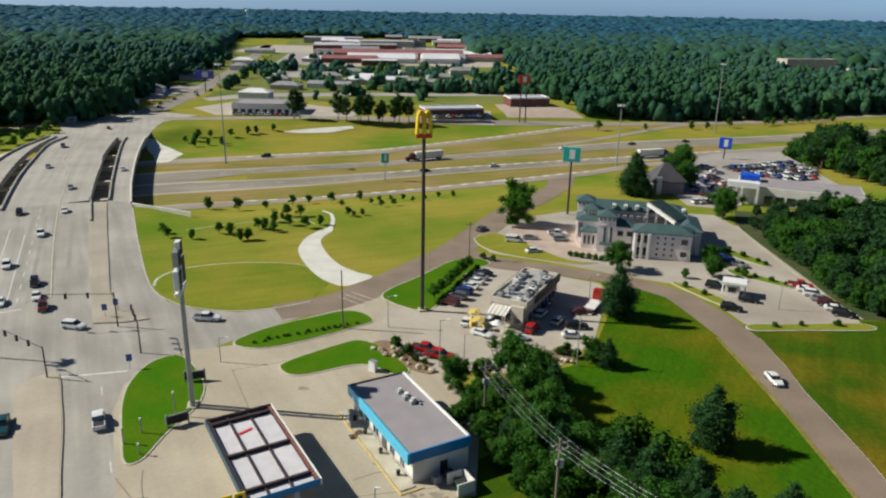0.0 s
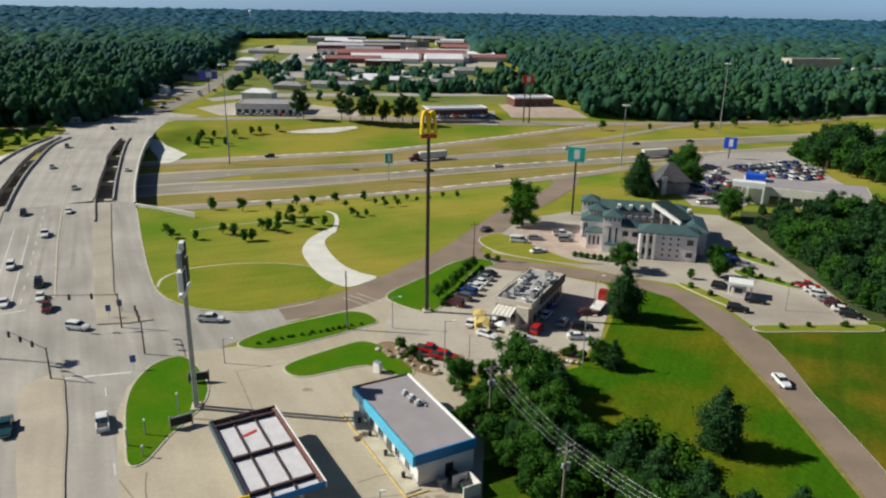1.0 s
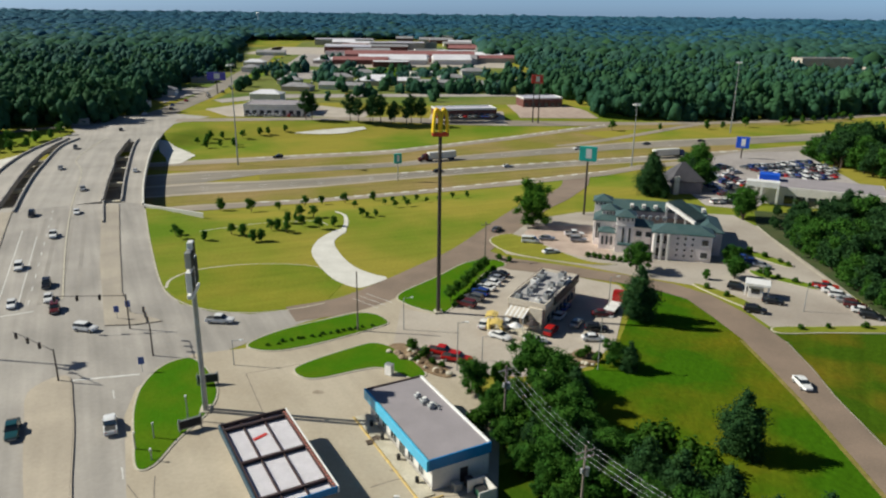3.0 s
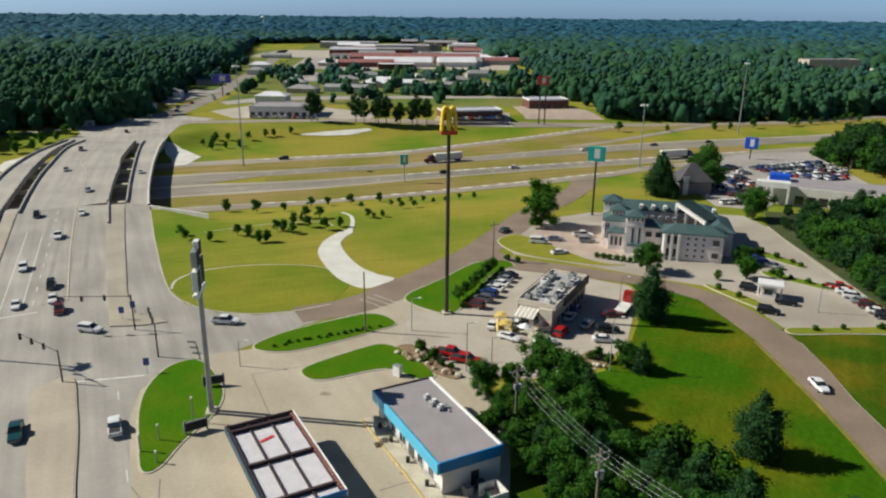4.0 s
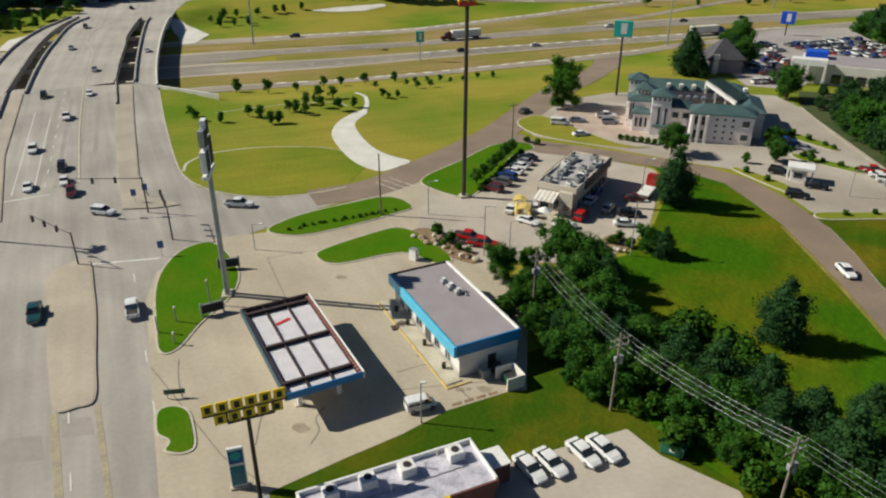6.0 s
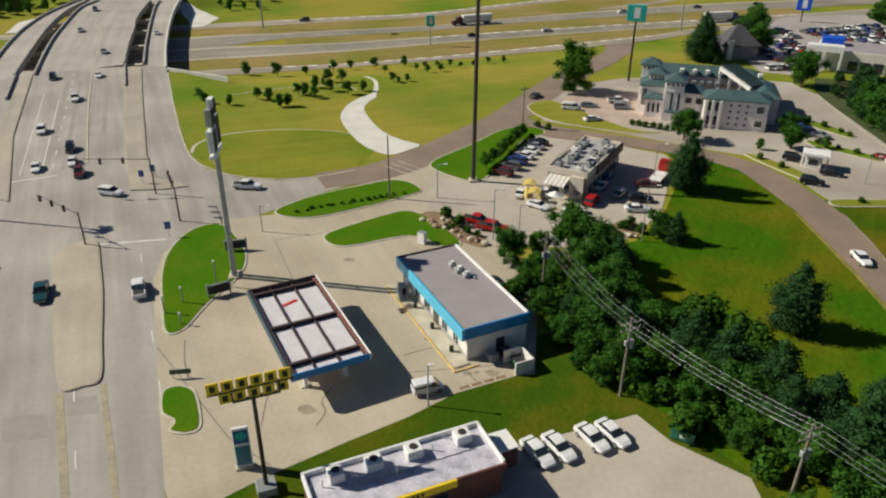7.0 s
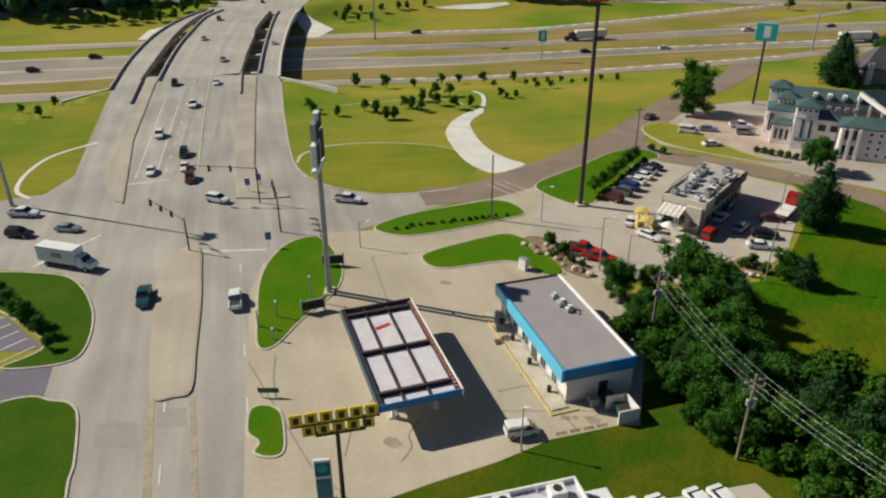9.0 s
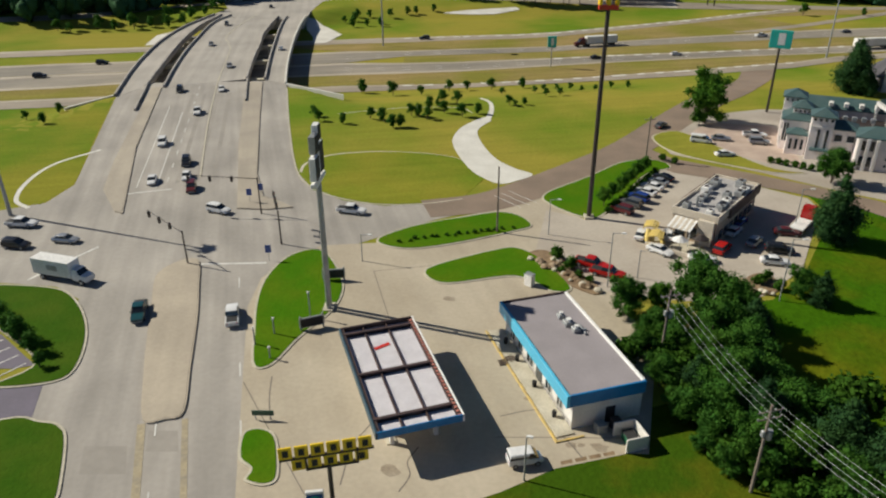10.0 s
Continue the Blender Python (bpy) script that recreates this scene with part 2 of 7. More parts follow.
def box(x0, x1, y0, y1, z0, z1, bevel=0.0, m=None):
    return put_box(bmesh.new(), x0, x1, y0, y1, z0, z1, bevel, m)


def put_rod(bm, a, b, r0, r1=None, n=8):
    r1 = r0 if r1 is None else r1
    a, b = Vector(a), Vector(b)
    q = (b - a).to_track_quat("Z", "Y").to_matrix()
    rings = []
    for p, r in ((a, r0), (b, r1)):
        rings.append([bm.verts.new(p + q @ Vector((r * math.cos(k * math.tau / n), r * math.sin(k * math.tau / n), 0))) for k in range(n)])
    for k in range(n):
        bm.faces.new((rings[0][k], rings[0][(k + 1) % n], rings[1][(k + 1) % n], rings[1][k]))
    bm.faces.new(rings[0][::-1]), bm.faces.new(rings[1])
    return bm


def rod(a, b, r0, r1=None, n=8):
    return put_rod(bmesh.new(), a, b, r0, r1, n)


def put_prism(bm, pts, z0, z1):
    lo, hi = [bm.verts.new((x, y, z0)) for x, y in pts], [bm.verts.new((x, y, z1)) for x, y in pts]
    n = len(pts)
    for k in range(n):
        bm.faces.new((lo[k], lo[(k + 1) % n], hi[(k + 1) % n], hi[k]))
    bm.faces.new(hi), bm.faces.new(lo[::-1])
    return bm


def rounded(pts, steps=6):
    """A closed smooth line through the given corners."""
    out, n = [], len(pts)
    for i in range(n):
        p0, p1, p2, p3 = (Vector(pts[(i + k) % n]) for k in (-1, 0, 1, 2))
        for s in range(steps):
            u = s / steps
            out.append(tuple(0.5 * ((2 * p1) + (p2 - p0) * u + (2 * p0 - 5 * p1 + 4 * p2 - p3) * u * u + (3 * p1 - p0 - 3 * p2 + p3) * u ** 3)))
    return out


def through_points(pts, steps=8):
    """An open smooth line through the given points."""
    ps = [2 * Vector(pts[0]) - Vector(pts[1])] + [Vector(p) for p in pts] + [2 * Vector(pts[-1]) - Vector(pts[-2])]
    out = []
    for i in range(1, len(ps) - 2):
        p0, p1, p2, p3 = ps[i - 1:i + 3]
        for s in range(steps):
            u = s / steps
            out.append(0.5 * ((2 * p1) + (p2 - p0) * u + (2 * p0 - 5 * p1 + 4 * p2 - p3) * u * u + (3 * p1 - p0 - 3 * p2 + p3) * u ** 3))
    out.append(ps[-2])
    return out


def inset(pts, d):
    """The outline moved inwards by d."""
    area = sum(a[0] * b[1] - a[1] * b[0] for a, b in zip(pts, pts[1:] + pts[:1]))
    sgn = 1 if area > 0 else -1
    out, n = [], len(pts)
    for i in range(n):
        t = (Vector(pts[(i + 1) % n]) - Vector(pts[i - 1])).normalized()
        out.append((pts[i][0] - t.y * d * sgn, pts[i][1] + t.x * d * sgn))
    return out


def raw_mesh(name, verts, faces, material, parent=None, smooth=False):
    """A mesh from arrays: verts (n, 3), faces (m, 3) or (m, 4)."""
    verts, faces = np.asarray(verts, np.float32), np.asarray(faces, np.int32)
    me = bpy.data.meshes.new(name)
    k = faces.shape[1]
    me.vertices.add(len(verts)), me.loops.add(faces.size), me.polygons.add(len(faces))
    me.vertices.foreach_set("co", verts.ravel())
    me.loops.foreach_set("vertex_index", faces.ravel())
    me.polygons.foreach_set("loop_start", np.arange(0, faces.size, k, dtype=np.int32))
    if smooth:
        me.polygons.foreach_set("use_smooth", np.ones(len(faces), bool))
    me.materials.append(material)
    me.update(), me.validate()
    ob = new(name, me)
    if parent:
        ob.parent = parent
    return ob


# ---- lie of the land ----
def ease(a, b, v):
    u = min(1.0, max(0.0, (v - a) / (b - a)))
    return u * u * (3 - 2 * u)


def road_right(y):
    return float(np.interp(y, [60, 110, 150, 190, 230, 286, 351, 406, 450], [-34, -55, -63, -85.5, -103, -127, -148, -160, -165]))


def road_left(y):
    return float(np.interp(y, [60, 110, 141, 207, 261, 326, 371, 412], [-52, -85, -112, -148, -171, -192, -196, -197]))


def land(x, y):
    """Height of the ground: the freeway lies five metres down in a broad cutting, and the country rises a little far off."""
    d = -0.394 * x + 0.919 * y
    w = 1 - ease(0, 26, max(0, x - road_right(y), road_left(y) - x))
    z = -5 * ease(215 + 33 * w, 262 + 2 * w, d) * (1 - ease(388 - 8 * w, 430 - 25 * w, d))
    return z + 28 * ease(1800, 4900, math.hypot(x, y))


def axis(dense0, dense1, step, far):
    out = list(np.arange(dense0, dense1 + 0.1, step))
    s, v = step, dense1
    while v < far:
        s *= 1.25
        v += s
        out.append(min(v, far))
    s, v = step, dense0
    while v > -far:
        s *= 1.25
        v -= s
        out.insert(0, max(v, -far))
    return out


gx, gy = axis(-330, 330, 4.0, 4950), axis(140, 560, 3.0, 4950)
gv = [(x, y, land(x, y)) for y in gy for x in gx]
nx = len(gx)
gf = [(j * nx + i, j * nx + i + 1, (j + 1) * nx + i + 1, (j + 1) * nx + i) for j in range(len(gy) - 1) for i in range(nx - 1)]
tagged(raw_mesh("ground", gv, gf, GRASS, smooth=True), "dry olive-green grassland dipping to a freeway cutting", "ground", kind="structure")


def slab(name, pts, z, material, label, category, depth=0.3, parent=None, steps=0):
    pts = rounded(pts, steps) if steps else pts
    ob = part(name, put_prism(bmesh.new(), pts, z - depth, z), material, parent)
    return tagged(ob, label, category, kind="structure")


def ribbon(name, pts, width, lift, material, label, category, steps=10, parent=None, flat=None):
    """A band of paving or paint along a line, laid on the land (or at a level)."""
    line = through_points(pts, steps)
    widths = width if isinstance(width, (list, tuple)) else [width, width]
    bm = bmesh.new()
    rows, n = [], len(line)
    for i, p in enumerate(line):
        t = (line[min(i + 1, n - 1)] - line[max(i - 1, 0)]).normalized()
        w = float(np.interp(i / (n - 1), np.linspace(0, 1, len(widths)), widths))
        row = []
        cols = max(2, int(max(widths) / 4) + 1)
        for k in range(cols):
            o = (k / (cols - 1) - 0.5) * w
            x, y = p.x - t.y * o, p.y + t.x * o
            row.append(bm.verts.new((x, y, (land(x, y) if flat is None else flat) + lift)))
        rows.append(row)
    for a, b in zip(rows, rows[1:]):
        for k in range(len(a) - 1):
            bm.faces.new((a[k], a[k + 1], b[k + 1], b[k]))
    ob = part(name, bm, material, parent)
    if label:
        tagged(ob, label, category, kind="structure")
    return ob


SHOULDER = mat("bleached shoulder paving", (0.43, 0.375, 0.295), (0.34, 0.295, 0.23), big=0.06, small=1.5, bump=0.05, grain=0.08)
FADED = mat("faded cream edge paint", (0.37, 0.31, 0.20), (0.28, 0.245, 0.18), big=0.6, small=2, bump=0.03)
STAIN = mat("oily forecourt stain", (0.25, 0.20, 0.14), (0.33, 0.28, 0.21), big=0.7, small=3, bump=0.03)
DRY = mat("parched brown verge grass", (0.275, 0.205, 0.082), (0.195, 0.185, 0.035), big=0.03, small=1.2, bump=0.3, rough=0.95, spec=0.05, streak=(24, 0.14))
FIELD = mat("rough field grass", (0.046, 0.092, 0.004), (0.150, 0.116, 0.009), big=0.05, small=1.0, bump=0.35, rough=0.95, lo=0.42, hi=0.66, spec=0.03, grain=0.14, streak=(64, 0.12))
SLIP_TAN = mat("tan slip island paving", (0.40, 0.35, 0.275), (0.325, 0.285, 0.23), big=0.08, small=2.0, bump=0.05, grain=0.07, streak=(116, 0.06))
PARAPET = mat("weathered parapet concrete", (0.40, 0.37, 0.33), (0.27, 0.25, 0.225), big=0.3, small=3, bump=0.08)
TOWN_GRASS = mat("town verge grass", (0.115, 0.165, 0.035), (0.20, 0.20, 0.06), big=0.015, small=0.5, bump=0.2, rough=0.95, spec=0.03)
TOWN_LOT = mat("worn town paving", (0.40, 0.36, 0.33), (0.30, 0.27, 0.25), big=0.02, small=0.5, bump=0.05)
PALE_YELLOW = paint("sun-bleached yellow plastic", (0.70, 0.53, 0.15), 0.6)
SLATE_BLUE = paint("dark slate blue panel", (0.035, 0.075, 0.10), 0.5)
SLATE = mat("dark slate shingle", (0.085, 0.08, 0.088), (0.06, 0.058, 0.065), big=0.3, small=3, bump=0.2)
FAR_WHITE = mat("white metal sheet roof", (0.74, 0.73, 0.75), (0.64, 0.63, 0.66), big=0.05, small=1, bump=0.03)
# ---- paving ----
slab("road", [(-16, 30), (-34, 62), (-47, 90), (-53, 103), (-55, 112), (-52, 122), (-44, 127), (-33, 140), (-27, 145), (-34, 148),
              (-44.3, 144.2), (-53, 145), (-61.3, 149.1), (-69.6, 159.2), (-85.4, 191), (-103.4, 230), (-105.5, 235.5), (-146, 224), (-150, 210),
              (-112, 141), (-111, 131), (-118, 125), (-190, 118), (-190, 92), (-95.2, 101.2), (-85.4, 102.1), (-79.3, 99.5), (-78, 92.3),
              (-74, 84), (-67, 70), (-58, 54), (-44, 30)],
     0.03, CONCRETE, "wide grey concrete arterial road with a signalled crossing", "road")
slab("forecourt", [(-20, 42), (-34, 62), (-47, 90), (-53, 103), (-55, 112), (-50, 125), (-41, 128), (-33, 139), (-24, 146), (-14.4, 157.5), (-11.5, 150.5), (-5, 146),
                   (2, 120), (6, 100), (5, 84), (2.7, 83.6), (-4.9, 79.5), (-10.2, 74.8), (-16.3, 70.4), (-24.1, 64.4), (-28.6, 60.3), (-21, 42)],
     0.045, FORECOURT, "stained pale concrete petrol station forecourt and driveway", "pavement")
slab("pavement", [(-13, 149), (-5, 146), (-1.5, 149.5), (6.2, 173.2), (12, 178.5), (28.6, 170.8), (37.5, 166), (38.5, 161), (35.5, 150.7), (30.5, 134.3),
                  (23.5, 124), (18, 119.5), (2, 119), (-6, 121), (-13, 130)],
     0.06, LOT, "pale concrete restaurant parking lot", "pavement")
# cutting, side streets and freeway
ribbon("road", [(-36, 144.5), (-25, 150.5), (-16.8, 160), (-6, 176), (3, 191), (14, 216), (24, 237), (35, 256), (44, 282), (50, 312)], [8.5, 9.5, 9.5, 10, 10, 11],
       0.075, ASPHALT, "brown asphalt side road past the meadow", "road")


def band(name, left, right, lift, material, label, category, steps=6, cols=4):
    """Paving or verge between two edge lines, laid on the land."""
    a, b = ([Vector(p).lerp(Vector(q), k / steps) for p, q in zip(line, line[1:]) for k in range(steps)] + [Vector(line[-1])] for line in (left, right))
    n = max(len(a), len(b))

    def at(line, u):
        k = u * (len(line) - 1)
        i = min(int(k), len(line) - 2)
        return line[i].lerp(line[i + 1], k - i)
    bm, rows = bmesh.new(), []
    for i in range(n):
        p, q = at(a, i / (n - 1)), at(b, i / (n - 1))
        row = []
        for k in range(cols):
            c = p.lerp(q, k / (cols - 1))
            row.append(bm.verts.new((c.x, c.y, land(c.x, c.y) + lift)))
        rows.append(row)
    for r0, r1 in zip(rows, rows[1:]):
        for k in range(cols - 1):
            bm.faces.new((r0[k], r0[k + 1], r1[k + 1], r1[k]))
    return tagged(part(name, bm, material), label, category, kind="structure")


def between(left, right, u, v):
    """The two lines at the shares u and v of the way from left to right."""
    return [[tuple(Vector(p).lerp(Vector(q), w)) for p, q in zip(left, right)] for w in (u, v)]


LANE_OUT = [(3, 195), (12.5, 184.6), (28.4, 178.6), (41.6, 172.7), (51.2, 167.4), (57.6, 160.6), (61.6, 150.6), (63.6, 141.5), (64.4, 136.4), (64.3, 124.8), (63.5, 114.3), (63.6, 105.9), (63.6, 96.1), (62.2, 60), (62, 30)]
LANE_IN = [(3, 183), (12.2, 175.2), (27.4, 171.4), (37.8, 167.6), (46.2, 162.8), (51.4, 157.8), (53.9, 147.8), (56.2, 136.5), (56.9, 124.4), (57.4, 114.1), (57.5, 104.8), (57.5, 95.6), (57.5, 87.9), (57, 60), (57, 30)]
band("road", LANE_OUT, LANE_IN, 0.09, ASPHALT, "curving brown asphalt lane beside a lawn", "road")
band("kerb", LANE_OUT[8:], [(x + 0.22, y) for x, y in LANE_OUT[8:]], 0.13, SLIP_TAN, "low tan kerb along the lane", "kerb", cols=2)
band("verge", LANE_IN[7:], [(x - 0.8, y) for x, y in LANE_IN[7:]], 0.06, DRY, "worn sandy edge of the lane", "verge", cols=2)
# edges of the freeway's carriageways, west to east
FE_N = [(-430, 163), (-213, 261), (-192, 269), (-111, 306), (-88, 312), (-65, 321), (-43, 328.5), (-28, 334), (-2, 351), (27, 367), (57, 382), (91, 399), (125, 412), (161, 423), (198, 436), (330, 492), (520, 575)]
FE_S = [(-430, 144), (-200, 246), (-181, 253), (-104, 286), (-85, 302), (-63, 310), (-42, 318), (-27, 324), (-2, 339), (25, 351), (55, 364), (86, 378), (118, 388), (151, 398), (187, 411), (330, 468), (520, 548)]
FW_N = [(-430, 144), (-200, 245.5), (-181, 252.5), (-104, 285.5), (-82, 290), (-60, 297), (-40, 305.5), (-26, 311), (-2, 322), (24, 332.5), (52, 344), (81, 355.5), (112, 368), (146, 381), (181, 396), (330, 455), (520, 532)]
FW_S = [(-430, 124), (-186, 228), (-170, 237), (-98, 266), (-78, 273), (-57, 281), (-38, 290.5), (-25, 297), (-2, 308), (23, 319), (50, 330.5), (78, 341), (108, 352.5), (139, 363), (172, 376), (330, 440), (520, 515)]
FR_N = [(-430, 112), (-177, 216.5), (-166, 221), (-92, 251.5), (-73, 257), (-54, 262.5), (-36, 270), (-23, 275.5), (-1, 287), (22, 299), (48, 313.5), (64, 322), (82, 336), (130, 361)]
FR_S = [(-430, 102), (-171, 207), (-161, 213), (-89, 243), (-71, 250), (-53, 256.5), (-35, 264), (-23, 269), (-1, 279), (21, 289.5), (46, 303.5), (62, 312), (84, 329), (134, 354)]
RN_N = [(-430, 202), (-231, 284), (-208, 293), (-150, 318), (-119, 331), (-96, 340), (-71, 350), (-47, 358.5), (-31, 367), (-2, 389), (30, 414), (66, 446), (90, 464)]
RN_S = [(-430, 192), (-223, 274), (-202, 284), (-148, 308), (-116, 321), (-93, 329.5), (-69, 340), (-46, 348), (-30, 356), (-2, 378), (29, 402), (64, 433), (92, 455)]
band("road", FE_N, FE_S, 0.126, FREEWAY, "grey freeway carriageway beyond a grass strip", "road")
band("road", FW_N, FW_S, 0.12, FREEWAY, "grey freeway carriageway in a shallow cutting", "road")
band("road", FR_N, FR_S, 0.13, FREEWAY_PALE, "pale frontage road beside a meadow", "road")
band("road", RN_N, RN_S, 0.14, FREEWAY_PALE, "narrow freeway slip road", "road")
band("road_shoulder", *between(FW_N, FW_S, 0.0, 0.17), 0.135, SHOULDER, "pale concrete shoulder along the carriageway", "road", cols=2)
band("road_shoulder", *between(FW_N, FW_S, 0.86, 1.0), 0.135, SHOULDER, "pale concrete shoulder along the carriageway", "road", cols=2)
band("road_shoulder", *between(FE_N, FE_S, 0.0, 0.16), 0.135, SHOULDER, "pale concrete shoulder along the carriageway", "road", cols=2)
band("road_shoulder", *between(FR_N, FR_S, 0.0, 0.2), 0.145, SHOULDER, "pale gravelly shoulder of the frontage road", "road", cols=2)
band("road_shoulder", *between(RN_N, RN_S, 0.0, 0.3), 0.155, SHOULDER, "pale gravelly shoulder of the slip road", "road", cols=2)
ribbon("road", [(50, 384), (62, 391), (95, 419), (140, 462), (160, 478)], [3, 5, 6, 6, 5], 0.13, FREEWAY_PALE, "slip ramp crossing the verge", "road")
FF = [(-164.5, 419), (-120, 428), (-63.9, 438), (3.8, 447), (94.9, 467), (150, 477), (210, 493), (270, 519), (330, 545), (520, 622)]
ribbon("road", FF, [12, 11, 10, 10], 0.14, FREEWAY_PALE, "far frontage road at the wood's edge", "road")
ribbon("road", [(-184, 440), (-187, 495), (-191, 545), (-211, 682), (-244, 900), (-320, 1310)], [17, 15, 15, 15, 16],
       0.1, FREEWAY, "main street running off to the shops", "road", steps=6)
slab("pavement", [(100, 322), (106, 300), (92, 275), (112, 262), (153, 277), (157, 312), (160, 350), (130, 345)], 0.3, TOWN_LOT,
     "car dealer's concrete lot full of cars", "pavement", depth=6)
slab("pavement", [(12, 188), (31, 179.5), (44, 172), (55.4, 167), (62, 155), (64.3, 143.5), (90, 145.5), (91, 170), (91, 217), (88, 232), (60, 236), (38, 232), (21, 222), (14, 208), (9, 199)],
     0.05, HOTEL_LOT, "hotel and bank parking lot of pale concrete", "pavement")
slab("pavement", [(14.5, 200), (33, 186), (41, 184), (39, 216), (22, 216), (18, 206)], 0.07, BRICK_LOT, "reddish paved hotel forecourt", "pavement")
slab("pavement", [(0.4, 70), (16.6, 77.3), (19.7, 73), (27, 68), (28, 55), (0, 48), (-24, 40), (-28, 46), (-14, 54)], 0.05, LOT, "diner parking lot of worn concrete", "pavement")
slab("pavement", [(-75.2, 77.6), (-69.6, 79.8), (-66.4, 74.0), (-71, 71.8), (-110, 62), (-110, 74)], 0.05, PURPLE_LOT, "dark sealed asphalt side drive", "pavement")
slab("pavement", [(-73.7, 83.3), (-76, 82), (-110, 74.5), (-110, 90), (-83.7, 88.6)], 0.04, PURPLE_LOT, "dark sealed asphalt parking bays", "pavement")

slab("pavement", [(83, 244), (97, 239), (114, 262), (108, 300), (102, 320), (90, 300), (83, 264)], 0.07, TOWN_LOT, "dealer's side lot of worn concrete", "pavement", depth=6)
slab("wood_floor", [(91, 147), (90.6, 219), (97, 238), (128, 232), (175, 222), (240, 160), (150, 148)], 0.06, FLOOR_WOOD, "dark olive ground under the eastern wood", "ground", depth=0.2)
# lawns
slab("lawn", [(31.3, 172), (45.3, 166.5), (53, 158), (57, 146), (57.5, 124.3), (57.5, 104.5), (57, 85), (56.5, 60), (56, 30), (10, 30), (29, 66), (20, 78),
              (12, 86), (8, 100), (14, 118), (24, 122.5), (31, 134), (37, 150), (39.5, 161), (38, 167)],
     0.04, LAWN, "mown green lawn with bare brownish patches", "lawn", depth=0.2)
slab("lawn", [(60, 142.5), (90, 146.5), (160, 152), (200, 60), (57, 50)],
     0.04, FIELD, "rough green field beyond the lane", "lawn", depth=0.2)

slab("lawn", [(-34, 52), (-26, 66), (-18, 72), (-12, 77), (-5, 82), (2, 86), (5, 92), (11, 96), (20, 86), (34, 66), (30, 40), (0, 40), (-24, 40)],
     0.035, STRIP, "sloping green grass strip behind the forecourt", "lawn", depth=0.2)


def island(pts, label, steps=6, grass=None, height=0.16):
    line = rounded(pts, steps)
    ob = thing("grass_island", pose(0, 0, 0), label, "traffic island", kind="structure")
    part("kerb", put_prism(bmesh.new(), line, -0.1, height), KERB, ob)
    part("grass", put_prism(bmesh.new(), inset(line, 0.35), 0, height + 0.06), grass or ISLE, ob, "short green grass")
    return ob


island([(-41.1, 129.6), (-38, 134.5), (-33.6, 138.5), (-27, 143), (-22, 146), (-17.8, 145.3), (-14.8, 141.2), (-17.5, 138), (-27.2, 130.6), (-34, 127), (-39.1, 127.2)], "long kerbed grass island with low shrubs")
island([(-29.8, 119), (-28.3, 122.6), (-20.4, 129.6), (-16.2, 131.5), (-11.5, 128), (-6, 119.5), (-9, 117.5), (-15.1, 121), (-25.5, 116.3)], "kerbed grass island beside the forecourt drive")
island([(-52.5, 104.8), (-54.4, 112.3), (-54, 119.5), (-51, 123.2), (-47.5, 122), (-43, 116), (-40.6, 110.9), (-40.1, 104.9), (-42, 97), (-43, 90.2), (-45.5, 89.5), (-49, 96.7)], "kerbed grass island at the road corner")
island([(-39.2, 73.3), (-40.6, 77), (-39.2, 78.4), (-36.8, 77.7), (-34.7, 74.2), (-33.6, 71.2), (-34.8, 70), (-37, 70.3), (-37.2, 72)], "small kerbed grass island at the station entry")
island([(-14.2, 157), (-12.1, 151.2), (-5, 146.6), (-2, 149.2), (2, 160), (6.2, 172.6), (11.6, 178.4), (8.5, 182.8), (1.2, 180), (-6, 169)], "kerbed grass strip beneath a tall sign mast")
island([(8, 199.2), (13, 206), (18.4, 202.6), (32.1, 184), (40.3, 181), (31.5, 180.2), (14, 188)], "kerbed verge before the hotel lot", grass=GRASS)
island([(55.5, 167), (60, 158), (63.5, 153), (66, 153.5), (63.5, 160), (58, 167)], "kerbed verge beside the bank drive", grass=GRASS)
island([(-76, 77.9), (-68.8, 80.4), (-67.9, 84.2), (-72.4, 92.3), (-79.3, 99), (-85.4, 101.6), (-96, 100.4), (-104, 98), (-90, 91), (-83.7, 88.9), (-74, 83.6)], "kerbed grass corner with clipped shrubs", grass=ISLE_SHADED)
island([(-71.5, 71.6), (-64.6, 73.8), (-61.6, 73.4), (-59.2, 71), (-55.2, 65), (-54, 62.5), (-51.6, 58.5), (-42, 42), (-60, 36), (-90, 50)], "kerbed grass verge by the road", grass=ISLE_SHADED)

island([(73, 178.5), (77, 176), (82, 171.5), (85.5, 167.5), (83.5, 165.5), (78, 170), (73, 174.5)], "kerbed shrub bed in the bank lot", grass=GRASS)
island([(78, 196), (83, 190), (86, 183), (84, 181), (79.5, 187), (76, 193)], "kerbed shrub bed beside the hotel", grass=GRASS)
island([(64.9, 143.2), (75, 144), (89.5, 145), (90.5, 141.5), (75, 140.6), (65, 140)], "kerbed verge along the bank lot's edge", grass=GRASS)

# raised medians
def median(pts, label, material=MEDIAN, steps=4, height=0.24):
    line = rounded(pts, steps) if steps else pts
    ob = thing("median", pose(0, 0, 0), label, "median", kind="structure")
    part("kerb", put_prism(bmesh.new(), line, -0.1, height), material, ob)
    part("paving", put_prism(bmesh.new(), inset(line, 0.22), 0, height + 0.03), material, ob)
    return ob


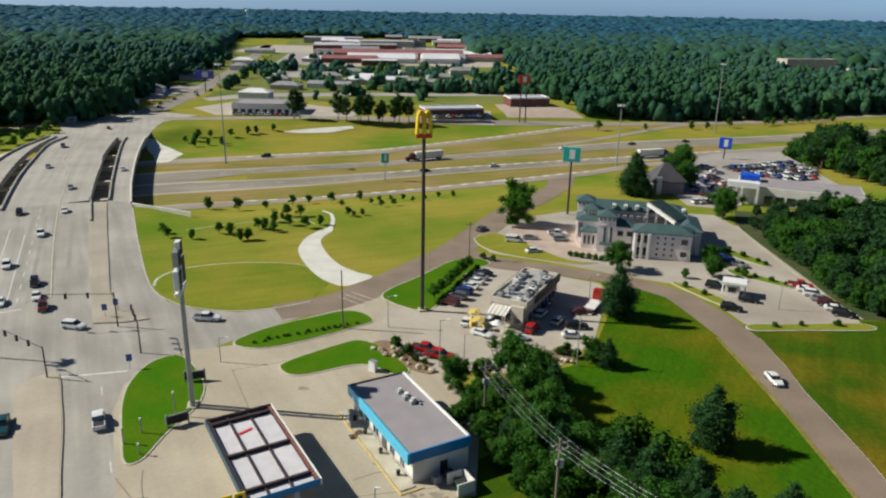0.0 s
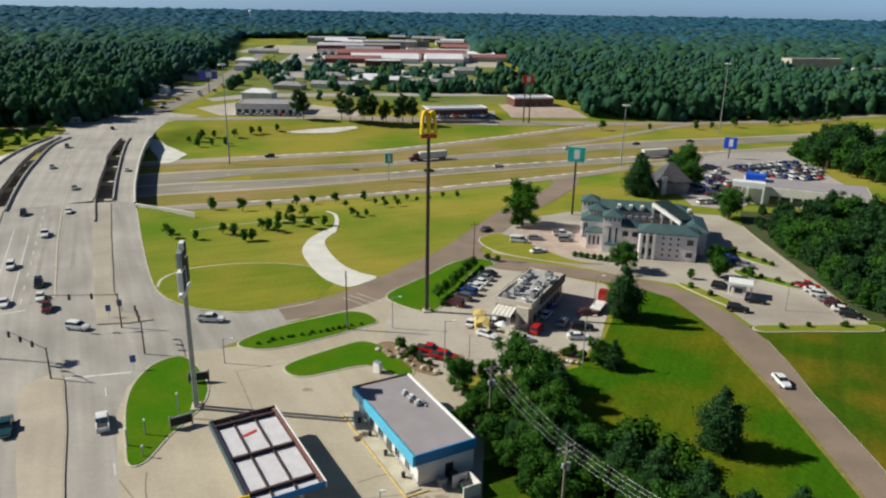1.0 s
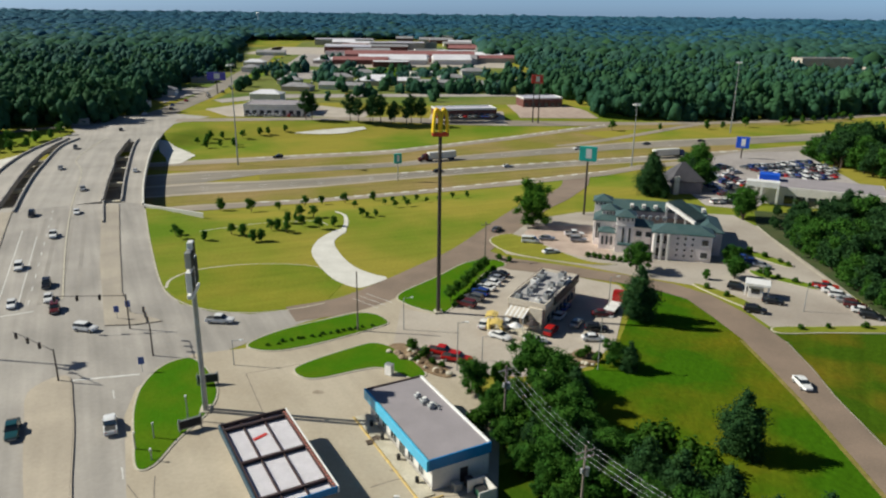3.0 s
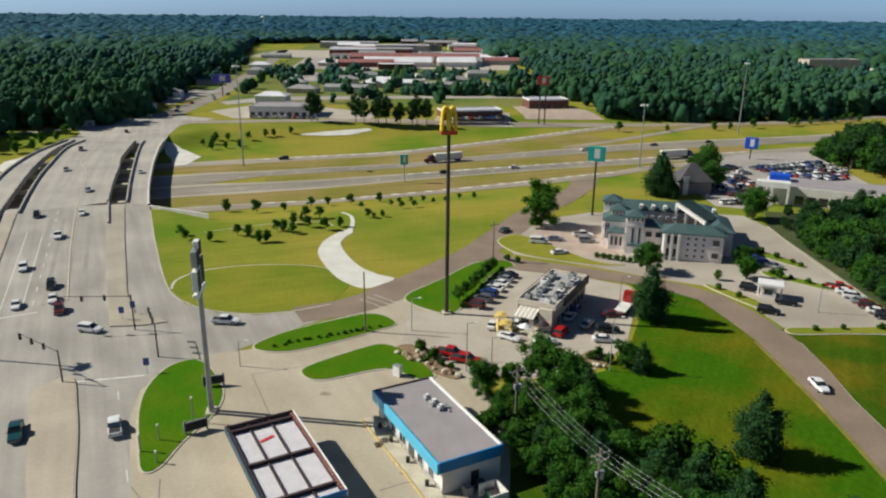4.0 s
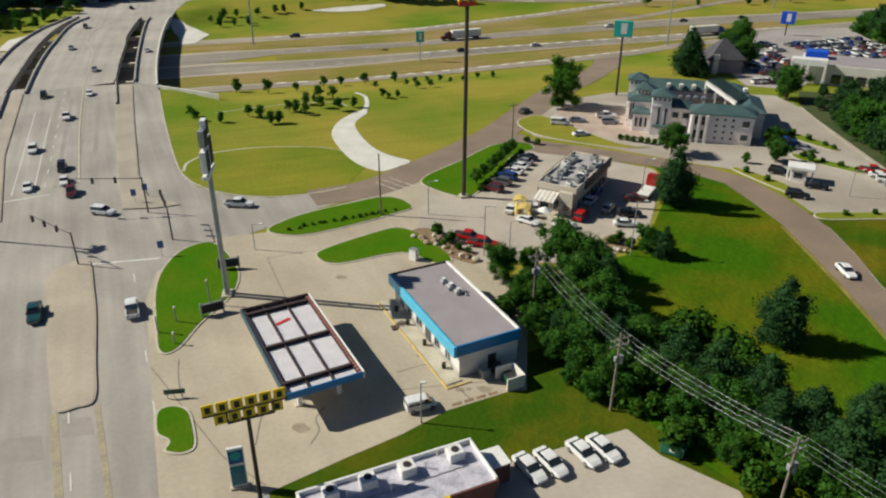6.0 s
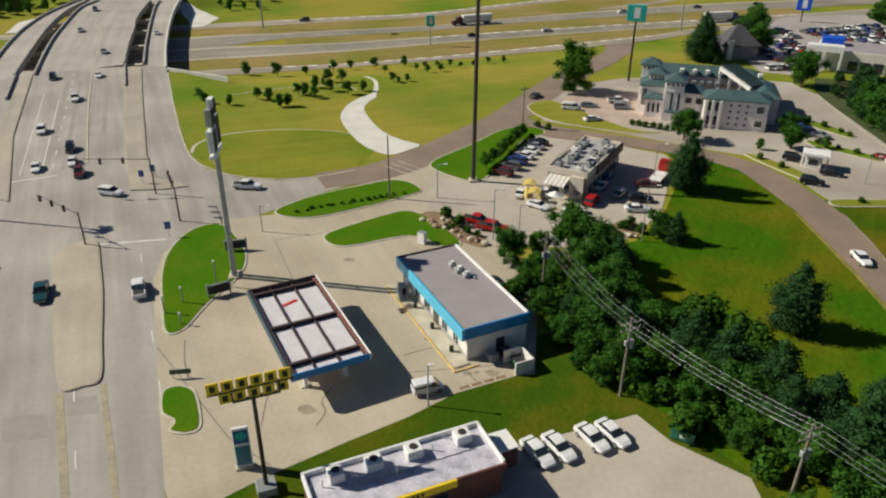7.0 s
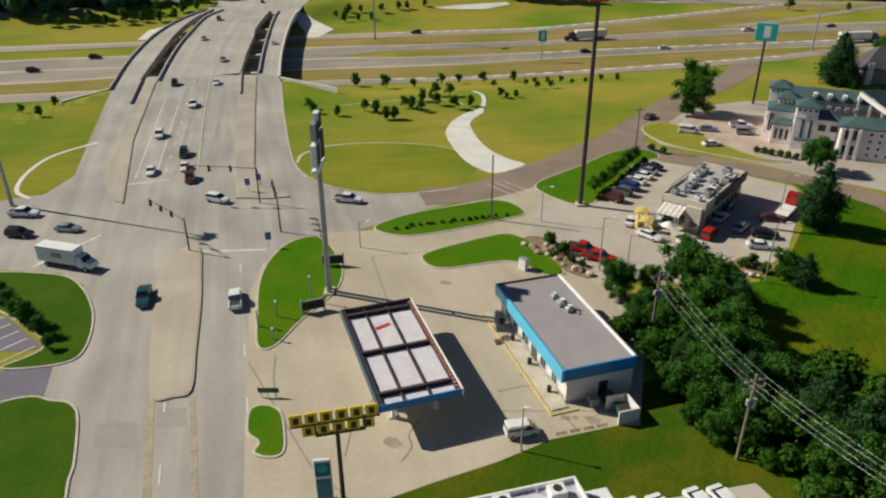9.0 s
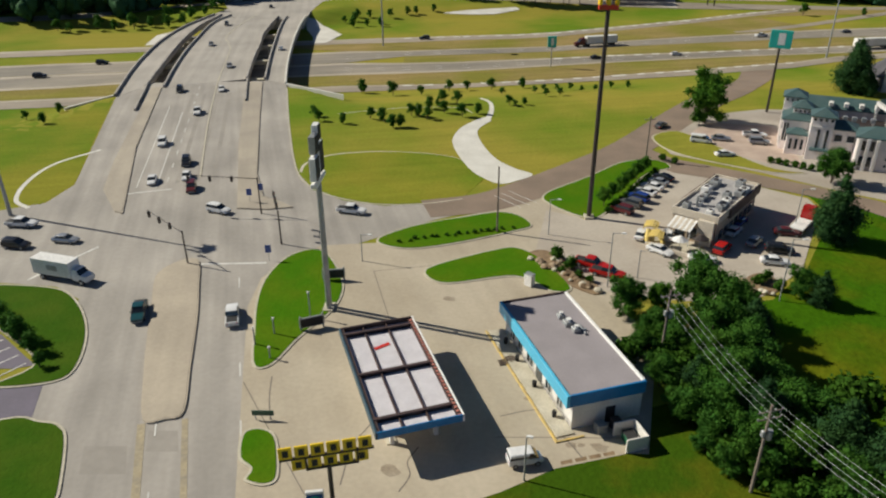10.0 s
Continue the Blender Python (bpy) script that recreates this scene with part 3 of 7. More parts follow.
median([(-53.2, 76.6), (-58, 84), (-62.2, 91.1), (-67.5, 100.5), (-71.9, 108.7), (-71.1, 113.8), (-68, 115), (-63, 106.5), (-58.5, 98.2), (-53.1, 87.1), (-49.2, 79), (-50.7, 77.2)],
       "raised sand-coloured concrete median")
median([(-72, 136.5), (-66, 137.3), (-61.5, 139.4), (-66, 142), (-69.8, 143.4), (-76.8, 155), (-96, 196), (-112, 231), (-117, 231), (-108, 210), (-90, 172)],
       "long raised concrete median up to the bridge slot", SLIP_TAN, steps=0)
median([(-92.5, 129.5), (-94.6, 130), (-104, 139.5), (-113, 156), (-143.5, 218), (-140.5, 219), (-113.4, 165)], "raised concrete median beside the slip lane", SLIP_TAN, steps=0)


# ---- lane paint and joints ----
def dashes(name, a, b, dash, gap, width, material, label, lift=0.05, flat=0.0):
    a, b = Vector(a), Vector(b)
    t = (b - a).normalized()
    nrm, s, bm = Vector((-t.y, t.x)), 0.0, bmesh.new()
    while s < (b - a).length:
        p, q = a + t * s, a + t * min(s + dash, (b - a).length)
        vs = []
        for c, o in ((p, -1), (q, -1), (q, 1), (p, 1)):
            x, y = c + nrm * o * width / 2
            vs.append(bm.verts.new((x, y, (land(x, y) if flat is None else flat) + lift)))
        bm.faces.new(vs)
        s += dash + gap
    return tagged(part(name, bm, material), label, "road marking", kind="structure")


W = "worn white lane paint on the road"
dashes("lane_marking", (-44.5, 64), (-66, 103), 3, 9, 0.18, WHITE_LINE, W)
dashes("lane_marking", (-40.5, 76.5), (-59, 112), 3, 9, 0.18, WHITE_LINE, W)
dashes("lane_marking", (-93.5, 146.5), (-131, 226), 3, 6, 0.2, WHITE_LINE, W)
dashes("lane_marking", (-98, 142), (-126, 200), 200, 1, 0.22, WHITE_LINE, W)
dashes("lane_marking", (-94, 143), (-119, 195), 200, 1, 0.22, WHITE_LINE, W)
dashes("stop_line", (-99, 138), (-90.5, 143), 20, 1, 0.5, WHITE_LINE, "white stop line at the crossing")
dashes("stop_line", (-67, 114), (-56.5, 116.8), 20, 1, 0.5, WHITE_LINE, "white stop line at the crossing")
dashes("stop_line", (-91.5, 103), (-88, 116), 20, 1, 0.5, WHITE_LINE, "white stop line at the crossing")
dashes("edge_line", (-34, 44), (-53, 76), 90, 1, 0.9, FADED, "faded broad yellow edge paint")
dashes("edge_line", (-30, 46), (-48.5, 78), 90, 1, 0.7, FADED, "faded broad yellow edge paint")
for line in between(FW_N, FW_S, 0.42, 0.66) + between(FE_N, FE_S, 0.45, 0.72):
    for a, b in zip(line[3:12], line[4:13]):
        dashes("lane_marking", a, b, 3, 9, 0.25, WHITE_LINE, W, 0.17, None)
for edge, n0, n1 in ((between(FW_N, FW_S, 0.1, 0.2)[0], 7, 13), (between(FR_N, FR_S, 0.12, 0.2)[0], 4, 11), (between(RN_N, RN_S, 0.2, 0.3)[0], 5, 12)):
    for a, b in zip(edge[n0:n1], edge[n0 + 1:n1 + 1]):
        dashes("lane_marking", a, b, 3.2, 4.2, 1.3, FRESH_LINE, "pale worn dashes along the carriageway", 0.175, None)
for a, b in (((-24, 154), (-18, 149)), ((-22.8, 155.5), (-16.5, 150.5)), ((-21.5, 157), (-15.2, 152))):
    dashes("crossing_line", a, b, 20, 1, 0.16, WHITE_LINE, "thin white crossing line", 0.095)
for i, (x0, y0, x1, y1) in enumerate(((-20, 126, -38, 118), (-38, 118, -28, 98), (-45, 86, -30, 70), (-30, 70, -24, 66), (-12, 83, 2, 86))):
    dashes("expansion_joint", (x0, y0), (x1, y1), 60, 1, 0.12, JOINT, "dark expansion joint in the concrete", 0.05)
for o in (-7, -3.5, 0.5, 4):
    dashes("tyre_track", (-88 + o * 0.9, 148 + o * 0.4), (-120 + o * 0.9, 216 + o * 0.4), 120, 1, 1.0, TRACK, "tyre-darkened wheel path on concrete", 0.036)

# greener grass inside the kerb arc and on the western corner
slab("lawn", [(-68.6, 158.6), (-69, 163), (-67.6, 167.5), (-64.4, 171.2), (-58, 174.3), (-51.5, 175.8), (-44, 176.2), (-36.9, 174.9), (-31.9, 171), (-27.5, 164), (-30, 152), (-36, 147.8), (-44.3, 145.2), (-53, 146), (-60.8, 150)],
     0.042, MEADOW_GREEN, "lush green grass inside a kerb arc", "lawn", depth=0.2)
band("lawn", [(-111.5, 130), (-112.3, 141.5), (-124, 162), (-136.5, 184.5), (-149, 207), (-158, 217)], [(-205, 122), (-212, 134), (-222, 150), (-240, 165), (-262, 185), (-285, 199)], 0.03, MEADOW_GREEN, "green grass west of the road corner", "lawn", cols=24)
for q in ([(-51.5, 75.1), (-48.2, 75.9), (-46.2, 72.8), (-49.8, 72.0)], [(-57.1, 71.2), (-52.4, 72.3), (-49.9, 68.4), (-54.8, 67.3)]):
    slab("repair_patch", q, 0.034, TRACK, "darker concrete repair patch in the lanes", "road patch", depth=0.02)
# pale paths in the meadow
slab("path", [(-39.9, 186.3), (-40.3, 196), (-38.5, 203), (-35.8, 208.1), (-33.5, 206), (-35, 200), (-35.1, 194.1), (-31.5, 184), (-26.9, 175.5), (-22, 170.5), (-17.8, 167.7), (-20.5, 163.5), (-23.5, 160.8),
              (-27, 162.5), (-31.2, 167), (-36, 176)], 0.06, WHITE_CONC, "pale concrete flume spreading to the road", "path", depth=0.2, steps=4)
ribbon("path", [(-34.6, 206), (-35, 215), (-37, 224), (-41, 231)], [1.6, 1.2, 1.0], 0.05, WHITE_CONC, "thin pale concrete channel in the meadow", "path")
ribbon("path", [(-68, 158.1), (-69, 163), (-67.6, 167.5), (-64.4, 171.2), (-58, 174.3), (-51.5, 175.8), (-44, 176.2), (-36.9, 174.9), (-31.9, 171)], [0.7, 0.6, 0.3, 0.25], 0.05, KERB, "thin pale kerb arc in the meadow", "path")
ribbon("path", [(-112.5, 128), (-118, 131), (-123, 140), (-125, 151), (-121, 162)], 0.9, 0.05, WHITE_CONC, "pale kerb arc in the grass corner", "path")
ribbon("path", [(-76, 203), (-60, 213), (-45, 216), (-40, 212)], 0.3, 0.05, WHITE_CONC, "faint worn line across the meadow", "path")
ribbon("path", [(-91.9, 400.8), (-80, 405.5), (-68, 411), (-55.4, 420)], [1, 7, 9, 4], 0.2, WHITE_CONC, "pale concrete apron on the far slope", "path")

ribbon("kerb", [(-103, 229.4), (-85, 190.5), (-69.2, 159), (-60.9, 149.5), (-53, 145.6), (-44.3, 144.8), (-36, 147.4), (-30, 151)], 0.35, 0.08, KERB, "pale kerb along the meadow", "kerb")
ribbon("kerb", [(-87.9, 150.2), (-105.5, 184.7), (-118, 210.5), (-128.2, 232.3), (-138, 255), (-147, 275.5), (-153.5, 287), (-161, 298.5), (-167, 316), (-172, 338.5), (-176, 360)], 0.35, 0.12, KERB, "narrow centre kerb on the approach", "kerb", flat=0.0)
ribbon("kerb", [(90.5, 219), (89.5, 197), (89.3, 178), (89.8, 160), (91, 147)], 0.6, 0.3, KERB, "pale boundary kerb beside the eastern wood", "kerb", flat=0.0)

# ---- overpass ----
bridge = thing("overpass", pose(0, 0, 0), "concrete overpass of three parallel curving decks", "bridge", kind="structure")
DECKS = [([(-148.5, 206), (-163.5, 236.5), (-175.5, 264.5), (-185, 290.5), (-192.5, 320), (-196, 352)], [(-145.3, 218), (-157.5, 246.5), (-169.5, 275), (-179, 300), (-187, 326), (-191.5, 352)]),
         ([(-140.2, 219), (-151, 242.5), (-162, 268), (-171.4, 292.5), (-184.6, 330), (-187, 352)], [(-119.2, 234.8), (-130.5, 262.5), (-141, 290), (-149, 309.5), (-159.6, 344), (-161.5, 352)]),
         ([(-113.4, 235), (-125.8, 265), (-139.2, 299), (-150.2, 328), (-156.4, 346), (-158, 353)], [(-103.8, 231), (-115.5, 259), (-129.5, 296), (-141.3, 330), (-148, 352), (-149, 355)])]
for left, right in DECKS:
    a, b = through_points(left, 4), through_points(right, 4)
    line = [tuple(p) for p in b] + [tuple(p) for p in reversed(a)]
    part("deck", put_prism(bmesh.new(), line, -1.3, 0.06), BRIDGE_CONC, bridge)
    for edge, o in ((a, 1), (b, -1)):
        bm = bmesh.new()
        for p, q in zip(edge, edge[1:]):
            t = (q - p).normalized()
            nn = Vector((t.y, -t.x)) * 0.55 * o
            put_prism(bm, [tuple(p), tuple(q), tuple(q + nn), tuple(p + nn)], 0.0, 0.85)
        outer = edge is b and left is DECKS[2][0]
        part("parapet", bm, WHITE_CONC if outer else PARAPET, bridge, "low concrete parapet")
for d, x0, x1 in ((268, -158, -111), (297, -170, -122), (325, -181, -132.5), (349, -189, -141)):
    ya, yb = (d + 0.394 * x0) / 0.919, (d + 0.394 * x1) / 0.919
    for k in range(9):
        xa = x0 + 1 + (x1 - x0 - 2) * k / 8
        part("pier", rod((xa, (d + 0.394 * xa) / 0.919, -5.6), (xa, (d + 0.394 * xa) / 0.919, -2.6), 0.6, n=10), KERB, bridge)
    part("pier_cap", put_prism(bmesh.new(), [(x0, ya - 1.1), (x1, yb - 1.1), (x1, yb + 1.1), (x0, ya + 1.1)], -2.7, -1.3), KERB, bridge)
part("abutment", put_prism(bmesh.new(), [(-104, 231), (-149, 209), (-151, 214), (-106, 236.5)], -6, -0.03), KERB, bridge)
part("abutment", put_prism(bmesh.new(), [(-149, 351), (-196, 336), (-197, 364), (-153, 370)], -6, 0.02), CONCRETE, bridge)
part("wing_wall", put_prism(bmesh.new(), [(-103.6, 230.3), (-80.9, 220.9), (-81.2, 221.7), (-104, 231.2)], -6, 0.4), WHITE_CONC, bridge, "pale sloping retaining wall")


def wedge(a, b, za, zb, thick=0.7):
    """A wall from a to b whose top falls from za to zb."""
    bm = bmesh.new()
    d = (Vector(b) - Vector(a)).normalized()
    n = Vector((-d.y, d.x)) * thick / 2
    vs = [bm.verts.new((*(Vector(p) + n * s), z)) for p, zt in ((a, za), (b, zb)) for s in (-1, 1) for z in (-6, zt)]
    for f in ((0, 1, 3, 2), (4, 6, 7, 5), (0, 4, 5, 1), (2, 3, 7, 6), (1, 5, 7, 3), (0, 2, 6, 4)):
        bm.faces.new([vs[k] for k in f])
    return bm


part("wing_wall", wedge((-148.8, 207), (-156.5, 194), 0.4, -0.6), WHITE_CONC, bridge, "pale sloping retaining wall")
slab("road", [(-148, 352), (-155.5, 380), (-160.5, 406), (-157, 420), (-150, 436), (-176, 447), (-204, 432), (-232, 402), (-212, 392), (-199, 372), (-196.5, 345)], 0.08, BRIDGE_CONC, "broad concrete crossing beyond the overpass", "road")
ribbon("road", [(-203, 406), (-224, 379), (-250, 352), (-272, 337), (-330, 312), (-460, 262)], 8, 0.14, FREEWAY_PALE, "frontage road west of the far crossing", "road")
# parched strips between the carriageways
band("verge", FW_S[:13], FR_N[:11] + [(64, 322), (92, 342)], 0.1, DRY, "parched brown mown verge strip", "verge")
band("verge", FE_S[4:14], FW_N[4:14], 0.1, DRY, "olive mown strip between the carriageways", "verge")
band("verge", RN_S[3:12], FE_N[3:12], 0.1, DRY, "parched brown mown verge strip", "verge")
for line, w, lift in (([(66, 432), (90, 450), (160, 474), (260, 512)], [6, 18, 26, 30], 0.08),
                      ([(100, 345), (150, 366), (220, 398), (330, 448)], [10, 14, 16, 16], 0.09)):
    ribbon("verge", line, w, lift, DRY, "parched brown mown verge strip", "verge")
band("slope_paving", [(-153, 364), (-147, 350), (-137, 333), (-131, 319)], [(-148, 364), (-139, 357), (-126, 341), (-126, 322)], 0.22, WHITE_CONC, "pale concrete slope paving under the overpass", "slope paving")
band("slope_paving", [(-205, 345), (-209, 322), (-201, 300)], [(-198, 345), (-198, 322), (-195, 302)], 0.22, WHITE_CONC, "pale concrete slope paving under the overpass", "slope paving")
band("slope_paving", [(-151, 213), (-128, 225), (-105.5, 236)], [(-160, 236), (-138, 249), (-117, 260)], 0.24, PARAPET, "grey concrete slope under the overpass", "slope paving")
band("road", [(-160, 236), (-172, 264), (-183, 292), (-193, 324)], [(-117, 259), (-128, 286), (-137, 312), (-146, 340)], 0.112, FREEWAY, "shaded paving beneath the overpass", "road", cols=8)
# short railings where the central slots begin
for a, b in (((-118.7, 233.8), (-107, 209.3)), ((-145.1, 217.8), (-133, 193.6))):
    d = (Vector(b) - Vector(a)).normalized()
    n = Vector((-d.y, d.x)) * 0.22
    part("end_barrier", put_prism(bmesh.new(), [tuple(Vector(a) + n), tuple(Vector(b) + n), tuple(Vector(b) - n), tuple(Vector(a) - n)], 0.0, 0.8), PARAPET, bridge, "grey end barrier of the deck opening")

for i in range(9):
    x, y = -75.1 - 2.42 * i, 83.4 + 1.37 * i
    dashes("bay_line", (x, y), (x - 2.0 - 0.2 * i, y - 4.6), 10, 1, 0.2, WHITE_LINE, "white parking bay line", 0.06)
# stains and cracks on the forecourt
rk = random.Random(12)
for x, y, r in ((-9.9, 93.2, 0.75), (-8.6, 90.9, 0.85), (-6.2, 87, 0.6), (-4.8, 84.9, 0.5), (-3.5, 83.6, 0.55), (-0.2, 83.9, 0.8), (-24, 112, 0.8), (-31, 104, 0.7), (-22.3, 75.2, 0.9), (-2.4, 83.8, 0.4), (-11, 95.3, 0.5)):
    r *= 1.35
    pts = [(x + r * rk.uniform(0.6, 1.2) * math.cos(k * math.tau / 9), y + 0.7 * r * rk.uniform(0.6, 1.2) * math.sin(k * math.tau / 9)) for k in range(9)]
    slab("oil_stain", pts, 0.0505, STAIN, "dark oil stain on the concrete", "stain", depth=0.02, steps=3)
for pts in ([(-20.5, 72.5), (-20, 75), (-20.8, 77), (-20.2, 79.5)], [(-28, 92), (-26.5, 84), (-27.5, 78), (-26.8, 72)], [(-12.1, 86.7), (-9.4, 88.3), (-6.7, 89.3)], [(-42, 88), (-40.5, 84), (-38.5, 80)], [(-6.4, 87.2), (-4.6, 84.9), (-3.2, 83.2), (-2.2, 81.8)]):
    ribbon("crack", pts, 0.16, 0.053, JOINT, "sealed crack in the concrete", "crack", flat=0.0)

for i in range(4):
    x, y = -4.3 + i * 1.5, 80.2 + i * 0.78
    slab("dirt_patch", [(x, y), (x + 1.2, y + 0.6), (x + 1.0, y + 1.15), (x - 0.2, y + 0.5)], 0.052, MULCH, "brown dirt along the concrete edge", "stain", depth=0.02)
# ---- buildings ----
def on(x, y, deg, z=0.0):
    return pose(x, y, z, 0, 0, deg)


def store():
    L, D = 21.8, 10.0
    ob = thing("convenience_store", on(-15.15, 104.5, -60.4), "flat-roofed store with blue fascia and white walls", "shop")
    part("wall", put_box(box(0.3, L - 0.3, 0.9, D - 0.2, 0, 4.6), 0.3, L - 0.3, 0.9, 1.0, 0, 0.9), WHITE_WALL, ob)
    part("roof", box(0.2, L - 0.25, 0.35, D - 0.4, 4.55, 4.95), ROOF_GREY, ob, "plain grey membrane roof")
    part("fascia", box(0, L, -0.05, 0.35, 3.45, 5.15, 0.04), BLUE_LIGHT, ob, "bright light blue front fascia")
    part("fascia", box(L - 0.3, L, 0.352, D, 3.5, 5.148, 0.04), BLUE, ob, "blue side fascia")
    part("fascia", box(0, 0.3, 0.352, D, 4.3, 5.146, 0.04), BROWN_STEEL, ob, "dark side fascia")
    part("soffit", box(0.3, L - 0.3, 0.3, 0.9, 3.45, 3.55), WHITE, ob)
    part("parapet", box(0.3, L - 0.3, D - 0.4, D, 4.3, 5.2, 0.05), WHITE, ob, "white back parapet")
    for x, w in ((2.4, 1.5), (5.2, 1.5), (8.2, 2.0), (14.2, 1.6), (17.6, 1.4)):
        g = part("window", box(x, x + w, 0.84, 0.93, 0.9, 2.6), GLASS, ob)
        bm = bmesh.new()
        for a in (x - 0.06, x + w / 2 - 0.04, x + w - 0.02):
            put_box(bm, a, a + 0.08, 0.8, 0.9, 0.85, 2.65)
        put_box(bm, x - 0.06, x + w + 0.06, 0.8, 0.9, 2.6, 2.7)
        part("window_frame", bm, WHITE, g)
    part("door", box(11.2, 13.0, 0.84, 0.92, 0.2, 2.5), GLASS, ob, "dark glazed shop door")
    part("sidewalk", box(-0.6, L + 0.6, -1.3, 0.9, 0, 0.2, 0.03), KERB, ob)
    for x in (3, 7.2, 13, 19):
        part("bin", rod((x, -0.1, 0.2), (x, -0.1, 1.0), 0.27, 0.3, 10), BLACK, ob, "dark waste bin by the wall")
    for x, y, s in ((6.0, 6.4, 0.45), (7.9, 6.6, 0.62), (9.6, 6.9, 0.5)):
        v = part("roof_vent", box(x - s, x + s, y - s, y + s, 4.95, 5.35 + s * 0.4, 0.06), GALV, ob)
        part("vent_cap", rod((x, y, 5.3 + s * 0.4), (x, y, 5.6 + s * 0.5), s * 0.5, s * 0.6, 10), WHITE, v)
    part("roof_duct", put_rod(rod((8.5, 7.9, 5.1), (10.8, 7.7, 5.1), 0.16), (9.2, 7.1, 5.15), (9.9, 8.3, 5.15), 0.13), GALV, ob)
    part("side_door", box(L - 0.32, L - 0.22, 5.2, 6.4, 0.05, 2.3), DARK_STEEL, ob)
    part("air_unit", box(L + 0.3, L + 1.5, 3.4, 4.6, 0, 1.2, 0.06), GALV, ob, "grey air-conditioning unit")
    part("air_unit", box(L + 0.4, L + 1.5, 5.4, 6.5, 0, 1.4, 0.06), DARK_STEEL, ob, "dark machine by the wall")
    return ob


store()
yl = thing("yellow_kerb", on(-15.15, 104.5, -60.4), "yellow-painted kerb along the shop front", "kerb", kind="structure")
part("kerb_front", box(-0.8, 23.2, -1.75, -1.45, 0, 0.2, 0.03), YELLOW_LINE, yl)
part("kerb_end", box(22.9, 23.2, -1.44, 1.8, 0, 0.195, 0.03), YELLOW_LINE, yl)


def canopy():
    L, D, Z = 21.4, 10.0, 4.75
    ob = thing("fuel_canopy", on(-34.7, 93.8, -59.2), "fuel canopy with open beam frame and white deck", "fuel canopy")
    part("deck", box(0.3, L - 0.3, 0.3, D - 0.3, Z - 0.75, Z - 0.62), DECK_WHITE, ob, "white corrugated deck panels")
    bm = bmesh.new()
    for i in range(48):
        y = 0.45 + i * (D - 0.9) / 47
        put_box(bm, 0.35, L - 0.35, y - 0.03, y + 0.03, Z - 0.62, Z - 0.585)
    part("deck_rib", bm, DECK_WHITE, ob)
    part("fascia", box(0, L, -0.05, 0.2, Z - 0.95, Z, 0.03), SLATE_BLUE, ob, "dark slate long fascia")
    part("fascia", box(L - 0.2, L, 0.2, D - 0.2, Z - 0.95, Z, 0.03), BLUE, ob, "blue end fascia")
    part("fascia", box(0, 0.25, 0.2, D - 0.2, Z - 0.95, Z, 0.03), BROWN_STEEL, ob, "dark end fascia")
    part("fascia", box(0, L, D - 0.2, D, Z - 0.95, Z, 0.03), WHITE, ob, "pale long fascia")
    bm = bmesh.new()
    for i in range(30):
        put_box(bm, 0.5 + i * 0.7, 0.85 + i * 0.7, D - 0.75, D - 0.2, Z - 0.35, Z - 0.22)
    part("lattice", bm, paint("faded red lattice", (0.45, 0.17, 0.13), 0.7), ob, "faded red slats behind the fascia")
    part("lattice_rail", put_box(box(0.3, L - 0.2, D - 0.78, D - 0.7, Z - 0.5, Z - 0.18), 0.3, L - 0.2, D - 0.28, D - 0.22, Z - 0.5, Z - 0.16), BROWN_STEEL, ob)
    for x in (1.6, 10.6, 19.0):
        part("cross_beam", put_box(put_box(box(x - 0.2, x + 0.2, 0.25, D - 0.8, Z - 0.14, Z - 0.06), x - 0.05, x + 0.05, 0.25, D - 0.8, Z - 0.54, Z - 0.14), x - 0.2, x + 0.2, 0.25, D - 0.8, Z - 0.61, Z - 0.54), BROWN_STEEL, ob)
    for y in (3.1, 6.2):
        part("long_beam", box(0.3, L - 0.3, y - 0.1, y + 0.1, Z - 0.6, Z - 0.3), BROWN_STEEL, ob)
    part("inner_edge", box(0.2, L - 0.2, 0.2, 0.55, Z - 0.6, Z - 0.15), BROWN_STEEL, ob)
    part("torn_panel", box(-0.28, 0.28, -1.1, 1.1, Z - 0.58, Z - 0.53, m=pose(5.0, 4.6, 0, 0, 0, 18)), RED, ob, "loose red and white panel")
    for x in (3.2, 18.2):
        for y in (2.4, 7.6):
            part("column", box(x - 0.25, x + 0.25, y - 0.25, y + 0.25, 0, Z - 0.7, 0.03), WHITE, ob)
    for x in (5.5, 16.2):
        for y in (2.4, 7.6):
            part("pump_island", box(x - 2.2, x + 2.2, y - 0.6, y + 0.6, 0, 0.22, 0.05), KERB, ob)
            p = part("fuel_pump", box(x - 0.45, x + 0.45, y - 0.3, y + 0.3, 0.2, 1.9, 0.05), WHITE, ob, "white fuel pump")
            part("display", box(x - 0.3, x + 0.3, y - 0.33, y - 0.3, 1.2, 1.6), GLASS, p)
    return ob


canopy()


def wedge_beam(a, b, h, t):
    """A straight beam between two points, h high and t thick."""
    bm = bmesh.new()
    a, b = Vector(a), Vector(b)
    d = b - a
    n = Vector((-d.y, d.x, 0)).normalized() * t / 2
    vs = [bm.verts.new(p + n * s + Vector((0, 0, z))) for p in (a, b) for s in (-1, 1) for z in (-h, 0)]
    for f in ((0, 1, 3, 2), (4, 6, 7, 5), (0, 4, 5, 1), (2, 3, 7, 6), (1, 5, 7, 3), (0, 2, 6, 4)):
        bm.faces.new([vs[k] for k in f])
    return bm


